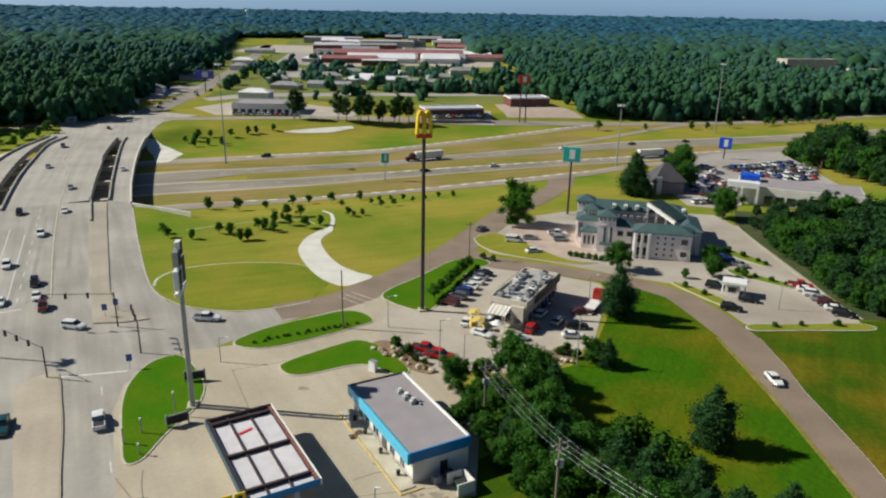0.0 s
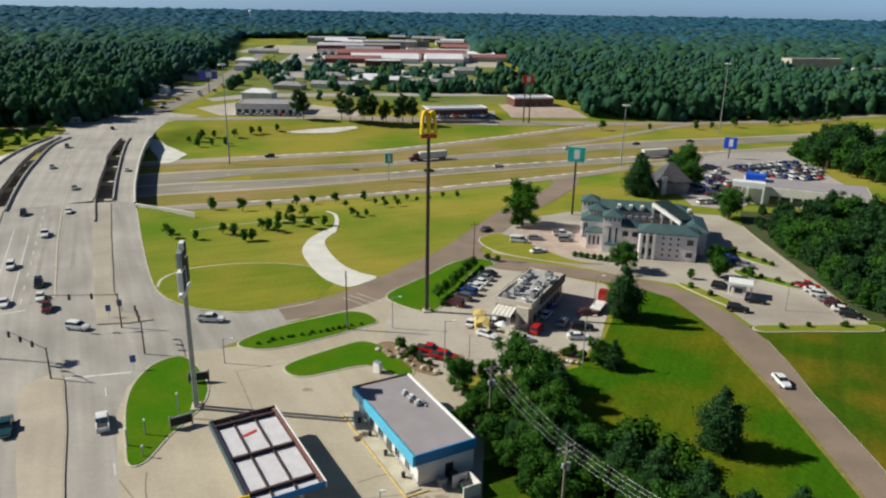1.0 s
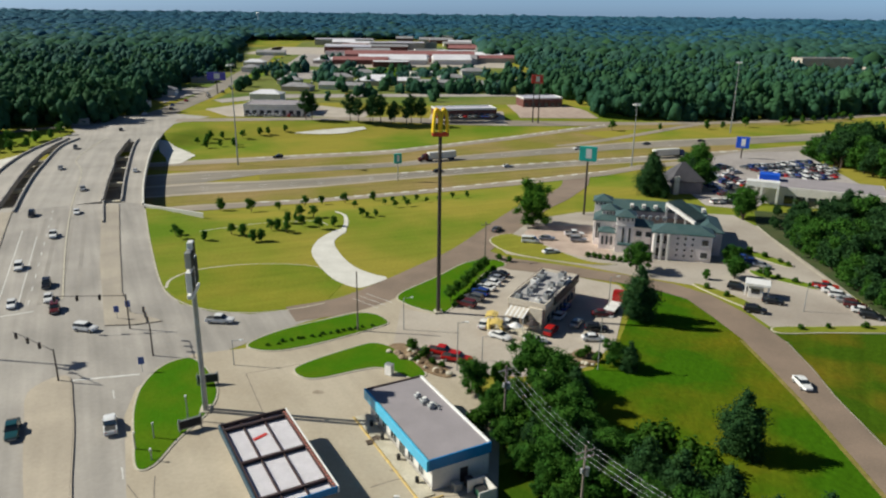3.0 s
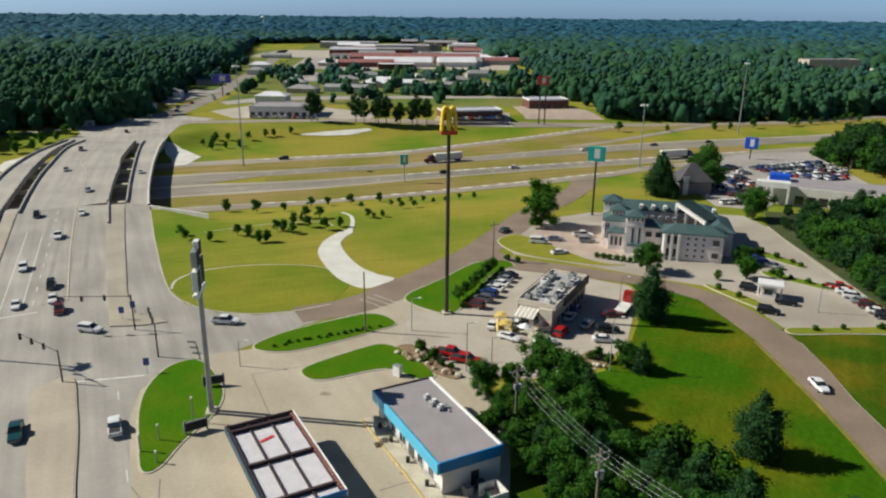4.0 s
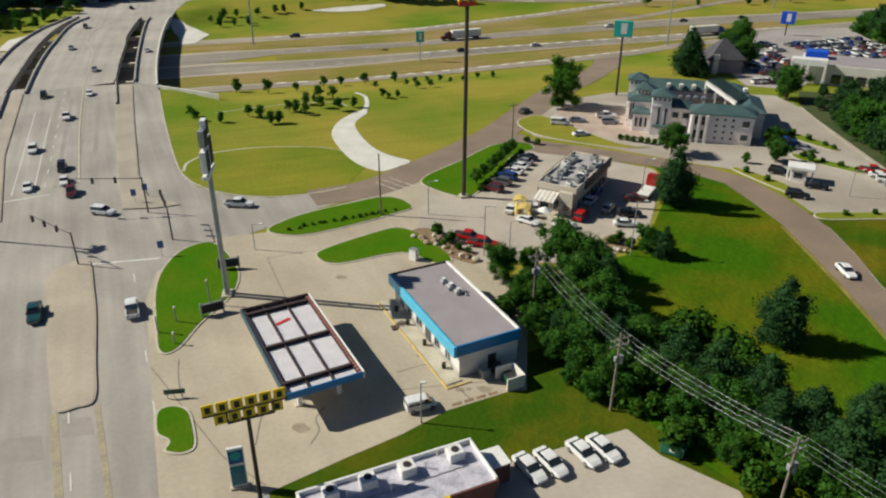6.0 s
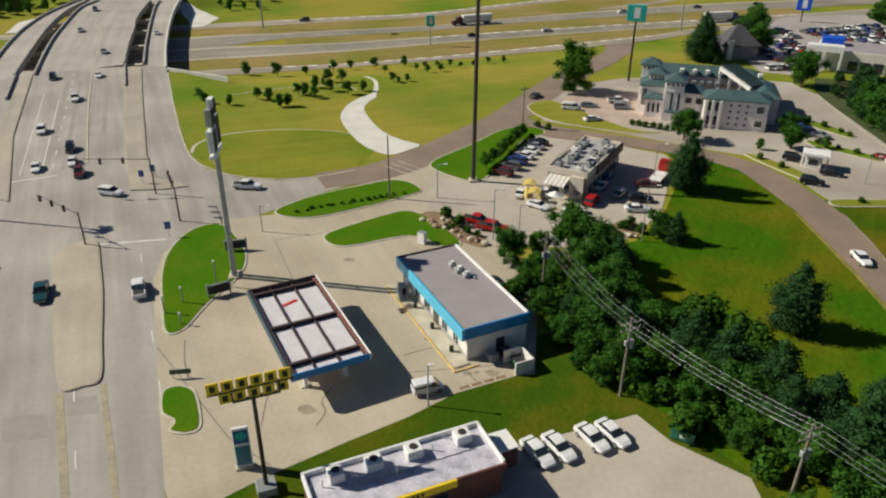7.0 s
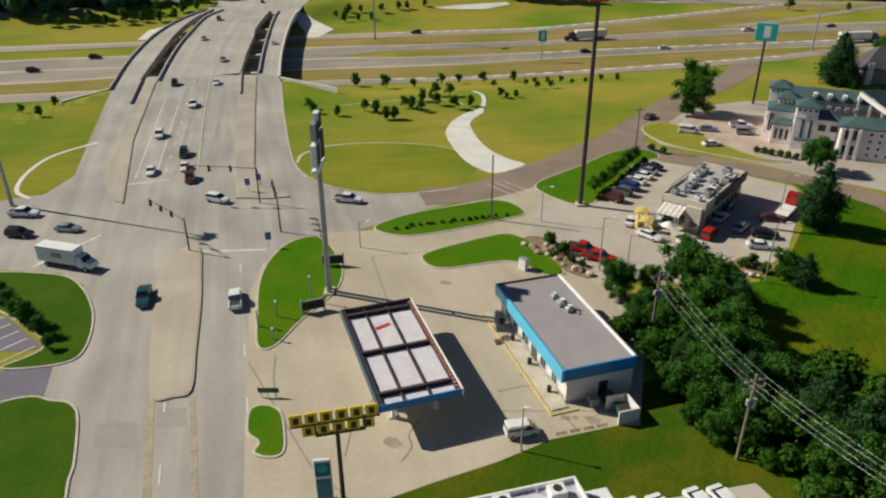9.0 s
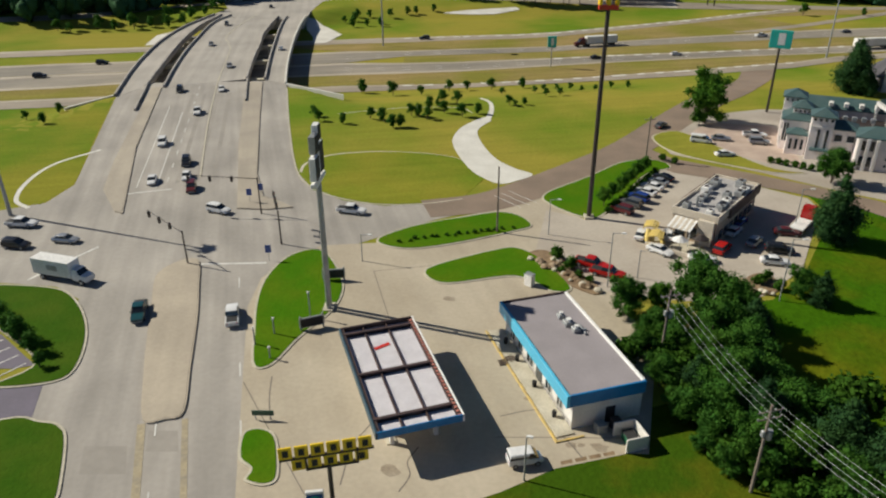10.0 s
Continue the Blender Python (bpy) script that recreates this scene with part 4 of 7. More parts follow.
def burger():
    L, D, H = 20.5, 8.3, 5.8
    ob = thing("restaurant", on(9.5, 142.4, 63.5), "beige flat-roofed fast-food restaurant with rooftop units", "restaurant")
    # local x runs away from the road, y to the left side
    tan = mat("tan render", (0.46, 0.37, 0.27), (0.38, 0.30, 0.22), big=0.4, small=6, bump=0.08)
    cream = mat("cream parapet", (0.62, 0.55, 0.45), (0.52, 0.46, 0.37), big=0.5, small=5, bump=0.05)
    grey = mat("grey flat roof", (0.42, 0.40, 0.39), (0.30, 0.29, 0.285), big=0.6, small=4, bump=0.1)
    part("wall", box(0.2, L - 0.2, -D + 0.2, -0.2, 0, H - 0.8), tan, ob)
    part("roof", box(0.3, L - 0.3, -D + 0.3, -0.3, H - 0.75, H - 0.45), grey, ob)
    for a in ((0, L, -0.3, 0), (0, L, -D, -D + 0.3), (0, 0.3, -D + 0.3, -0.3), (L - 0.3, L, -D + 0.3, -0.3)):
        part("parapet", box(*a, H - 1.3, H, 0.04), cream, ob)
    part("mansard", box(5, L + 0.2, -0.15, 0.35, H - 1.9, H - 0.1, 0.1), BROWN_STEEL, ob, "dark slanted side roof band")
    part("mansard", box(5, L + 0.2, -D - 0.35, -D + 0.15, H - 1.9, H - 0.1, 0.1), BROWN_STEEL, ob, "dark slanted side roof band")
    part("mansard", box(L - 0.15, L + 0.4, -D, 0, H - 1.9, H - 0.2, 0.1), BROWN_STEEL, ob, "dark slanted back roof band")
    part("arcade", box(-0.6, 0, -D + 0.4, -D + 3.2, 0.1, H - 1.0, 0.05), cream, ob, "cream front porch")
    for i in range(7):
        x = 2 + i * 2.5
        part("window", box(x, x + 1.7, -0.22, -0.12, 0.8, 2.5), GLASS, ob)
        part("window", box(x, x + 1.7, -D + 0.12, -D + 0.22, 0.8, 2.5), GLASS, ob)
    for i in range(3):
        part("window", box(0.1, 0.22, -D + 1 + i * 2.3, -D + 2.7 + i * 2.3, 0.6, 2.6), GLASS, ob)
    rnd = random.Random(3)
    for i in range(15):
        x, y = 1.6 + (i % 8) * 2.3 + rnd.uniform(-0.5, 0.5), -D + 2 + (i // 8) * 3.8 + rnd.uniform(-0.9, 0.9)
        s, h = rnd.uniform(0.5, 1.2), rnd.uniform(0.5, 1.3)
        u = part("rooftop_unit", box(x - s, x + s, y - s * 0.7, y + s * 0.7, H - 0.45, H - 0.45 + h, 0.05), GALV if i % 3 else WHITE, ob)
        part("fan", rod((x, y, H - 0.45 + h), (x, y, H - 0.3 + h), s * 0.4, n=10), DARK_STEEL, u)
    part("flue", rod((3.5, -3, H - 0.5), (3.5, -3, H + 1.6), 0.2), GALV, ob)
    # outdoor play area with yellow canopies at the front corner
    part("patio", box(-6.5, -0.6, -D - 0.5, 1.5, 0, 0.18, 0.03), KERB, ob)
    for x, y in ((-2.8, 2.2), (-6.0, -0.2)):
        bm = bmesh.new()
        for k in range(6):
            put_box(bm, -1.5, 1.5, -1.2 + k * 0.4, -0.84 + k * 0.4, 2.5 + 0.14 * min(k, 5 - k), 2.62 + 0.14 * min(k, 5 - k), m=pose(x, y, 0, 0, 0, 15))
        u = part("play_canopy", bm, PALE_YELLOW, ob, "yellow slatted play canopy")
        for dx, dy in ((-1.2, -0.9), (1.2, -0.9), (1.2, 0.9), (-1.2, 0.9)):
            part("canopy_post", rod((x + dx, y + dy, 0.1), (x + dx, y + dy, 2.5), 0.06), PALE_YELLOW, u)
    part("slide", put_rod(rod((-4.2, 2.0, 2.2), (-5.4, 1.6, 0.3), 0.45, 0.45, 10), (-3.4, 0.4, 2.0), (-4.4, -1.0, 0.35), 0.4, 0.4, 10), PALE_YELLOW, ob, "yellow tube slides")
    for i in range(9):
        y = -1.0 - i * 0.46
        part("awning_strip", wedge_beam((0.1, y, H - 1.5), (-3.2, y, H - 2.5), 0.06, 0.4), cream if i % 2 else WHITE, ob)
    for y in (-0.9, -4.8):
        part("awning_post", rod((-3.0, y, 0.1), (-3.0, y, H - 2.5), 0.07), WHITE, ob)
    for x, y, c in ((-2.2, -6.6, DARK_STEEL), (-4.9, -4.0, WHITE)):
        bm = bmesh.new()
        bmesh.ops.create_cone(bm, segments=10, radius1=1.4, radius2=0.2, depth=0.7, cap_ends=True, matrix=pose(x, y, 2.6))
        u = part("parasol", bm, c, ob)
        part("parasol_pole", rod((x, y, 0.18), (x, y, 2.3), 0.05), GALV, u)
    part("low_wall", box(-6.6, -6.3, -D, 1.4, 0.1, 0.9, 0.03), cream, ob)
    return ob


burger()


def hip(bm, x0, x1, y0, y1, z0, h, over=0.5, ridge=None):
    """A hipped roof with a thin eave over a rectangle."""
    x0, x1, y0, y1 = x0 - over, x1 + over, y0 - over, y1 + over
    put_box(bm, x0, x1, y0, y1, z0 - 0.25, z0)
    w = min(x1 - x0, y1 - y0) / 2
    k = w if ridge is None else ridge
    if x1 - x0 >= y1 - y0:
        r = [(x0 + k, (y0 + y1) / 2), (x1 - k, (y0 + y1) / 2)]
    else:
        r = [((x0 + x1) / 2, y0 + k), ((x0 + x1) / 2, y1 - k)]
    c = [bm.verts.new((x, y, z0)) for x, y in ((x0, y0), (x1, y0), (x1, y1), (x0, y1))]
    t = [bm.verts.new((*p, z0 + h)) for p in r]
    if x1 - x0 >= y1 - y0:
        fs = ((c[0], c[1], t[1], t[0]), (c[1], c[2], t[1]), (c[2], c[3], t[0], t[1]), (c[3], c[0], t[0]))
    else:
        fs = ((c[0], c[1], t[0]), (c[1], c[2], t[1], t[0]), (c[2], c[3], t[1]), (c[3], c[0], t[0], t[1]))
    for f in fs:
        bm.faces.new(f)
    return bm


def hotel():
    ob = thing("hotel", on(54.3, 187.9, -12), "pale two-wing hotel with dark teal hipped roofs", "hotel")
    E = 7.4
    # wings round a courtyard; x along the front, y away from it
    wings = [(-3.6, 11.2, -2.2, 4.5, E), (8.0, 14.3, 4.6, 19.9, E - 0.8), (-18, 11.5, 20, 28, E), (-19, -12, 6, 20, E), (-12, -3.7, 2.0, 7.5, E)]
    for x0, x1, y0, y1, h in wings:
        part("wall", box(x0, x1, y0, y1, 0, h, 0.05), STUCCO, ob)
        part("roof", hip(bmesh.new(), x0, x1, y0, y1, h, min(1.9, 0.26 * min(x1 - x0, y1 - y0))), TEAL, ob, "dark teal metal hipped roof")
    for x0, x1, y0, y1, h in ((-13.2, -8.6, 0.4, 5.5, 10.2), (-17.2, -13.4, 8, 12, 9.8), (-19.5, -15, 13, 18, 11)):
        part("tower", box(x0, x1, y0, y1, 0, h, 0.05), STUCCO, ob)
        part("tower_roof", hip(bmesh.new(), x0, x1, y0, y1, h, 1.5), TEAL, ob, "small pyramid roof")
        for i in range(4):
            w = (x1 - x0) / 4
            part("window", box(x0 + w * (i + 0.3), x0 + w * (i + 0.75), y0 - 0.06, y0 + 0.02, h - 1.1, h - 0.55), GLASS, ob)
    # white raking frame over the dark courtyard
    part("rake_beam", wedge_beam((0.2, 15.5, E + 3.8), (7.6, 8.4, E + 0.6), 0.9, 0.8), WHITE_WALL, ob, "white raking gable beam")
    for k in (0.02, 0.35, 0.68):
        x, y, z = 0.2 + 7.4 * k, 15.5 - 7.1 * k, E + 3.8 - 3.2 * k
        part("post", box(x - 0.25, x + 0.25, y - 0.25, y + 0.25, 3, z), WHITE_WALL, ob)
    bm = bmesh.new()
    v = [bm.verts.new(p) for p in ((0.2, 16.1, E + 4.1), (7.6, 9.0, E + 0.9), (11.5, 12.6, E + 0.7), (4.6, 20.4, E + 3.7))]
    bm.faces.new(v)
    bmesh.ops.solidify(bm, geom=bm.faces[:], thickness=0.2)
    part("roof", bm, TEAL, ob, "big sloping teal roof plane")
    part("courtyard_roof", box(-12, 9.4, 7.6, 19.9, 4.6, 5.4), DARK_STEEL, ob, "dark sunken courtyard roof")
    for x, y in ((-9, 9), (-5.5, 10.5), (-2, 9.2), (1.5, 10.5), (5, 9)):
        part("skylight", box(x, x + 1.6, y, y + 1.2, 5.4, 6.0, 0.05), GALV, ob)
    # right wing front: column of small square windows, and larger ones
    for r in range(4):
        for c in range(3):
            x, z = 2.3 + c * 1.9, 1.2 + r * 1.55
            part("window", box(x, x + 0.55, -2.28, -2.18, z, z + 0.55), GLASS, ob)
    for z in (1.2, 4.6):
        w = part("window", box(8.6, 10.2, -2.28, -2.18, z, z + 1.5), GLASS, ob)
        part("window_sill", box(8.4, 10.4, -2.4, -2.2, z - 0.15, z), WHITE, w)
        for x in (-7.9, -5.4):
            w = part("window", box(x, x + 1.5, 1.92, 2.02, z, z + 1.4), GLASS, ob)
            part("window_sill", box(x - 0.2, x + 1.7, 1.8, 2.0, z - 0.15, z), WHITE, w)
        for y in (0.2, 3.6):
            part("window", box(11.18, 11.28, y, y + 1.6, z, z + 1.4), GLASS, ob)
        for y in (9.5, 13, 16.5):
            part("window", box(14.28, 14.38, y, y + 1.6, z, z + 1.4), GLASS, ob)
            part("window", box(-19.08, -18.98, y - 2.5, y - 1.1, z, z + 1.4), GLASS, ob)
    for x in (-3.1, -1.5, 0.3):
        part("pilaster", box(x - 0.35, x + 0.35, -3.0, -2.2, 0, E - 0.3, 0.05), WHITE_WALL, ob)
    for x, z in ((-2.3, 4.4), (-0.6, 4.4), (-2.3, 0.9), (-0.6, 0.9)):
        part("balcony_opening", box(x - 0.4, x + 0.4, -2.26, -2.18, z, z + 2.2), GLASS, ob)
    for x, y0, z1 in ((-11.6, 0.4, 7.2), (-9.9, 0.4, 7.2)):
        part("window", box(x, x + 0.5, y0 - 0.06, y0 + 0.02, 2.2, z1), GLASS, ob, "tall slot window")
    for x, y0 in ((-16.4, 8), (-14.8, 8), (-18.6, 13), (-17.0, 13)):
        part("window", box(x, x + 0.5, y0 - 0.06, y0 + 0.02, 2.4, 6.6), GLASS, ob, "tall slot window")
    part("wall", box(-17.6, -13.4, 2.6, 6.0, 0, 5.0, 0.05), STUCCO, ob, "low white front bay")
    part("roof", hip(bmesh.new(), -17.6, -13.4, 2.6, 6.0, 5.0, 1.1, 0.35), TEAL, ob, "small hipped bay roof")
    for x in (-16.9, -15.7, -14.5):
        part("window", box(x, x + 0.55, 2.52, 2.62, 1.4, 3.8), GLASS, ob, "tall slot window")
    for x in (-18.6, -18.0):
        part("window", box(x, x + 0.4, 5.92, 6.02, 2.2, 6.4), GLASS, ob, "tall slot window")
    for y in (8.0, 10.2, 12.4, 14.6, 16.8):
        part("pilaster", box(-19.3, -19.0, y - 0.3, y + 0.3, 0, E - 0.3, 0.04), WHITE_WALL, ob)
    for x0, x1, y0 in ((-13.2, -8.6, 0.4), (-17.2, -13.4, 8.0), (-19.5, -15.0, 13.0)):
        part("cornice", box(x0 - 0.12, x1 + 0.12, y0 - 0.14, y0 - 0.001, 7.6, 7.9, 0.03), WHITE_WALL, ob)
    part("entrance_canopy", box(-12.6, -8.8, -1.6, 0.4, 2.7, 3.0, 0.05), TEAL, ob)
    rnd = random.Random(5)
    for i in range(7):
        x, y = -9 + i * 3.3, 19.6
        part("dormer", box(x - 0.5, x + 0.5, y - 0.4, y + 1.4, E + 0.6, E + 1.5, 0.05), WHITE_WALL, ob, "small white dormer")
    for i in range(5):
        x, y = -8 + i * 1.9, 8.6 + rnd.uniform(0, 0.8)
        part("rooftop_unit", box(x - 0.5, x + 0.5, y, y + 1, E, E + 1.0, 0.05), GALV, ob)
    return ob


hotel()


def diner():
    L, D, H = 19.2, 6.4, 4.5
    ob = thing("diner", on(-19.1, 60.8, 27.4), "brick diner with white flat roof and yellow band", "restaurant")
    part("wall", box(0.15, L - 0.15, -D + 0.15, -0.15, 0, H - 0.65), BRICK_RED, ob)
    part("roof", box(0.2, L - 0.2, -D + 0.2, -0.2, H - 0.6, H - 0.35), ROOF_WHITE, ob, "white coated roof with dark scuffs")
    for a in ((0, L, -0.3, 0), (0, 0.3, -D, -0.3), (L - 0.25, L, -D, -0.3)):
        part("parapet", box(*a, H - 0.7, H + 0.15, 0.04), WHITE, ob)
    part("fascia", box(0, L - 5.4, -D - 0.35, -D - 0.02, H - 1.0, H - 0.1, 0.03), YELLOW, ob, "yellow front band")
    bm = bmesh.new()
    for i in range(11):
        if i in (5,):
            continue
        put_box(bm, 5 + i * 0.5, 5.3 + i * 0.5, -D - 0.38, -D - 0.34, H - 0.75, H - 0.35)
    part("band_mark", bm, BLACK, ob, "dark bars on the band")
    part("fascia", box(L - 5.38, L, -D - 0.3, -D - 0.02, H - 1.1, H - 0.05, 0.03), BRICK_RED, ob)
    for x, s in ((3.1, 0.75), (7.0, 0.85), (11.2, 0.85), (16.6, 0.85)):
        u = part("rooftop_unit", box(x - s, x + s, -2.4, -0.9, H - 0.35, H + 0.75, 0.06), WHITE, ob, "white rooftop air unit")
        part("fan", rod((x, -1.6, H + 0.74), (x, -1.6, H + 0.84), 0.42, n=14), DARK_STEEL, u)
    for x in (1.6, 4.6, 8.8, 13.2, 15.0):
        part("vent_pipe", rod((x, -0.6 - (x % 3), H - 0.4), (x, -0.6 - (x % 3), H + 0.6), 0.07), WHITE, ob)
    bm = bmesh.new()
    for i in range(7):
        put_rod(bm, (5.5 + i * 1.7, -3.2, H - 0.3), (7.2 + i * 1.7, -3.3, H - 0.3), 0.05)
    part("conduit", bm, GALV, ob)
    for i in range(5):
        part("window", box(1 + i * 2.5, 3 + i * 2.5, -D + 0.1, -D + 0.18, 0.9, 2.6), GLASS, ob)
    part("annex", box(L - 0.1, L + 3.2, -3.4, -0.6, 0, 2.6, 0.04), BRICK_RED, ob, "low brick annex")
    part("annex_roof", box(L - 0.1, L + 3.3, -3.5, -0.5, 2.6, 2.75, 0.03), WHITE, ob)
    return ob


diner()


def enclosure():
    ob = thing("bin_enclosure", on(0.95, 86.3, -60.8), "white block-wall bin enclosure", "enclosure")
    for a in ((0, 0.22, 0, 2.48), (2.98, 3.2, 0, 2.48), (0, 3.2, 2.48, 2.7)):
        part("wall", box(*a, 0, 1.9, 0.03), WHITE_WALL, ob)
    b = part("bin", box(0.7, 2.5, 0.7, 2.0, 0.05, 1.1, 0.05), paint("green bin paint", (0.03, 0.14, 0.07)), ob, "green waste bin inside")
    part("lid", box(0.65, 2.55, 0.65, 2.05, 1.1, 1.18, 0.03), BLACK, b)
    return ob


enclosure()
ice = thing("ice_box", on(-12.6, 118.9, -30), "white upright storage box on the kerb", "box")
part("body", box(-0.7, 0.7, -0.5, 0.5, 0.05, 2.0, 0.05), WHITE, ice)
part("lid", box(-0.75, 0.75, -0.55, 0.55, 2.0, 2.1, 0.03), GALV, ice)
# ---- trees ----
def lobes(rnd, n, rx, rz, zc, spread=0.8, lo=0.24, hi=0.42):
    out = []
    for i in range(n):
        a, e = rnd.uniform(0, math.tau), rnd.uniform(-1.2, 1.15)
        k = rnd.uniform(0.25, spread)
        c = (rx * k * math.cos(a) * math.cos(e), rx * k * math.sin(a) * math.cos(e), zc + rz * k * math.sin(e) * 1.1)
        out.append((c, rnd.uniform(lo, hi) * rx))
    return out


def leaves(rng, blobs, count, size, flat=1.0):
    """Leaf clumps: small bent quads strewn over and inside the lobes."""
    vs = []
    weights = np.array([r * r for _, r in blobs])
    picks = rng.choice(len(blobs), count, p=weights / weights.sum())
    for b in picks:
        (cx, cy, cz), r = blobs[b]
        n = rng.normal(size=3)
        n /= np.linalg.norm(n) + 1e-6
        p = np.array([cx, cy, cz]) + n * r * (0.55 + 0.85 * rng.random() ** 1.3) * np.array([1, 1, flat])
        n = n * 0.8 + rng.normal(size=3) * 0.6 + np.array([0, 0, 0.4])
        n /= np.linalg.norm(n)
        t = np.cross(n, rng.normal(size=3))
        t /= np.linalg.norm(t) + 1e-6
        u = np.cross(n, t)
        s = size * rng.uniform(0.6, 1.35)
        vs += [p - t * s, p - u * s * 0.6 + n * s * 0.2, p + t * s, p + u * s * 0.6 + n * s * 0.15]
    return np.array(vs), np.arange(len(vs)).reshape(-1, 4)


def core(blobs, k=0.8):
    bm = bmesh.new()
    for c, r in blobs:
        bmesh.ops.create_icosphere(bm, subdivisions=1, radius=r * k, matrix=Matrix.Translation(c))
    return bm


def tree_kind(name, seed, height, radius, material, label, n=9, count=1500, size=0.32, trunk=0.25, low=0.32, pine=False, group="", lo=0.24, hi=0.42, spread=0.8):
    rnd, rng = random.Random(seed), np.random.default_rng(seed)
    ob = thing(name, pose(0, 0, -60), label, "tree", group)
    zc = height * (1 + low) / 2
    rz = height * (1 - low) / 2
    if pine:
        blobs = []
        for i in range(n):
            z = height * (low + (0.97 - low) * i / (n - 1))
            u = i / (n - 1)
            k = (math.sin(math.pi * (0.22 + 0.66 * u)) if low > 0.2 else min(1, 0.72 + u * 1.6) * (1 - u ** 2.2 * 0.86)) * rnd.uniform(0.8, 1.12)
            a = rnd.uniform(0, math.tau)
            for j in range((3 if k > 0.6 else 2) if low > 0.2 else 2 + int(4 * k)):
                q = radius * rnd.uniform(0.35, 0.72) * k
                blobs.append(((math.cos(a + j * (2.2 if low > 0.2 else 1.2)) * q, math.sin(a + j * (2.2 if low > 0.2 else 1.2)) * q, z + rnd.uniform(-0.4, 0.4)), radius * rnd.uniform(0.28, 0.44) * (0.45 + 0.55 * k)))
    else:
        blobs = lobes(rnd, n, radius, rz, zc, spread, lo, hi)
        blobs.append(((0, 0, zc), radius * 0.55))
        blobs.append(((0, 0, zc + rz * 0.55), radius * 0.45))
    bm = rod((0, 0, -0.2), (rnd.uniform(-0.2, 0.2), rnd.uniform(-0.2, 0.2), zc), trunk, trunk * 0.45, 8)
    for c, r in blobs[:6]:
        put_rod(bm, (0, 0, min(zc, height * low * 0.8 + 0.2)), c, trunk * 0.4, trunk * 0.12, 5)
    part("trunk", bm, BARK, ob)
    v, f = leaves(rng, blobs, count, size, 0.8)
    kb = core(blobs, 0.62)
    kv = np.array([x.co[:] for x in kb.verts])
    kf = np.array([[x.index for x in fc.verts] for fc in kb.faces])
    kb.free()
    raw_mesh("crown", v, f, material, ob)
    raw_mesh("inner_crown", kv, kf, material, ob)
    return ob


TREES = {
    "oak": [tree_kind("oak_tree", s, 9.0, 4.2, LEAF, "leafy green broadleaf tree", 52, 10000, 0.20, low=0.04, lo=0.14, hi=0.27, spread=0.95) for s in (11, 12, 13)],
    "bright": [tree_kind("maple_tree", s, 8.0, 3.4, LEAF_BRIGHT, "bright green broadleaf tree", 44, 8500, 0.19, low=0.04, lo=0.14, hi=0.27, spread=0.93) for s in (21, 22)],
    "dark": [tree_kind("pine_tree", s, 10.6, 4.3, LEAF_DARK, "dark green pine with ragged crown", 13, 10000, 0.19, low=0.05, pine=True) for s in (31, 32, 33)],
    "edge": [tree_kind("wood_tree", s, 10.5, 4.4, m, "dense green tree of a closed wood", 44, 4200, 0.30, low=0.03, lo=0.15, hi=0.28, spread=0.95) for s, m in ((71, LEAF), (72, LEAF_DARK), (73, LEAF_DARK))],
    "round": [tree_kind("hedge_tree", s, 3.8, 1.7, LEAF_BRIGHT, "round-headed light green tree", 12, 1400, 0.15, 0.09, low=0.25) for s in (81, 82)],
    "tall": [tree_kind("tall_pine", s, 15.0, 4.4, LEAF_DARK, "tall thin pine with a bare trunk", 7, 2600, 0.30, low=0.34, pine=True) for s in (41, 42)],
    "small": [tree_kind("young_tree", s, 3.2, 1.35, LEAF, "small round planted tree", 11, 1100, 0.14, 0.08, low=0.08) for s in (51, 52)],
    "bush": [tree_kind("shrub", s, 1.6, 1.1, HEDGE, "low rounded dark green shrub", 6, 420, 0.16, 0.06, low=0.0) for s in (61, 62)],
}
PLACED = random.Random(8)
USED = set()


def plant(kind, x, y, s=1.0, label="", category="", sz=1.0, group=""):
    m = Matrix.LocRotScale((x, y, land(x, y) - 0.05), Euler((0, 0, PLACED.uniform(0, 6.28))), None)
    ob = PLACED.choice(TREES[kind])
    if ob.name in USED:
        ob = copy_thing(ob, m)
    else:
        USED.add(ob.name)
        ob.matrix_world = m
    k = s * PLACED.uniform(0.92, 1.08)
    ob.scale = (k, k, k * sz)
    return tagged(ob, label, category, group)


# planted trees in the near meadow
MEADOW = "young trees planted in the meadow"
for x, y in ((-81.3, 199.1), (-78.5, 195.5), (-71.3, 194.4), (-65.6, 200.2), (-61.8, 199.4), (-57.5, 194.3), (-55.6, 194.6), (-62, 240.5), (-54.7, 248.8), (-55.5, 205.5), (-53.4, 205),
             (-50.5, 203), (-52.2, 212.9), (-50.5, 220.6), (-47.4, 210.2), (-46, 220.4), (-41.8, 207.6), (-38.1, 210.8), (-49.3, 252), (-41.4, 253.3), (-31.9, 258.8)):
    plant("small", x, y, PLACED.uniform(1.0, 1.35), group=MEADOW)
for x, y in ((-83, 243), (-70.8, 238.5)):
    plant("small", x, y, 1.6, "rounder planted tree near the frontage road", group=MEADOW)
for x, y in ((-29.2, 220.9), (-27, 223), (-31, 222), (-24.2, 250), (-19.9, 251), (-15.6, 252), (-22, 236), (-18, 238), (-12, 246), (-8, 249), (-51, 216.5), (-36, 240), (-3, 256), (2, 258), (-26, 243)):
    plant("small", x, y, PLACED.uniform(0.6, 0.9), group=MEADOW)
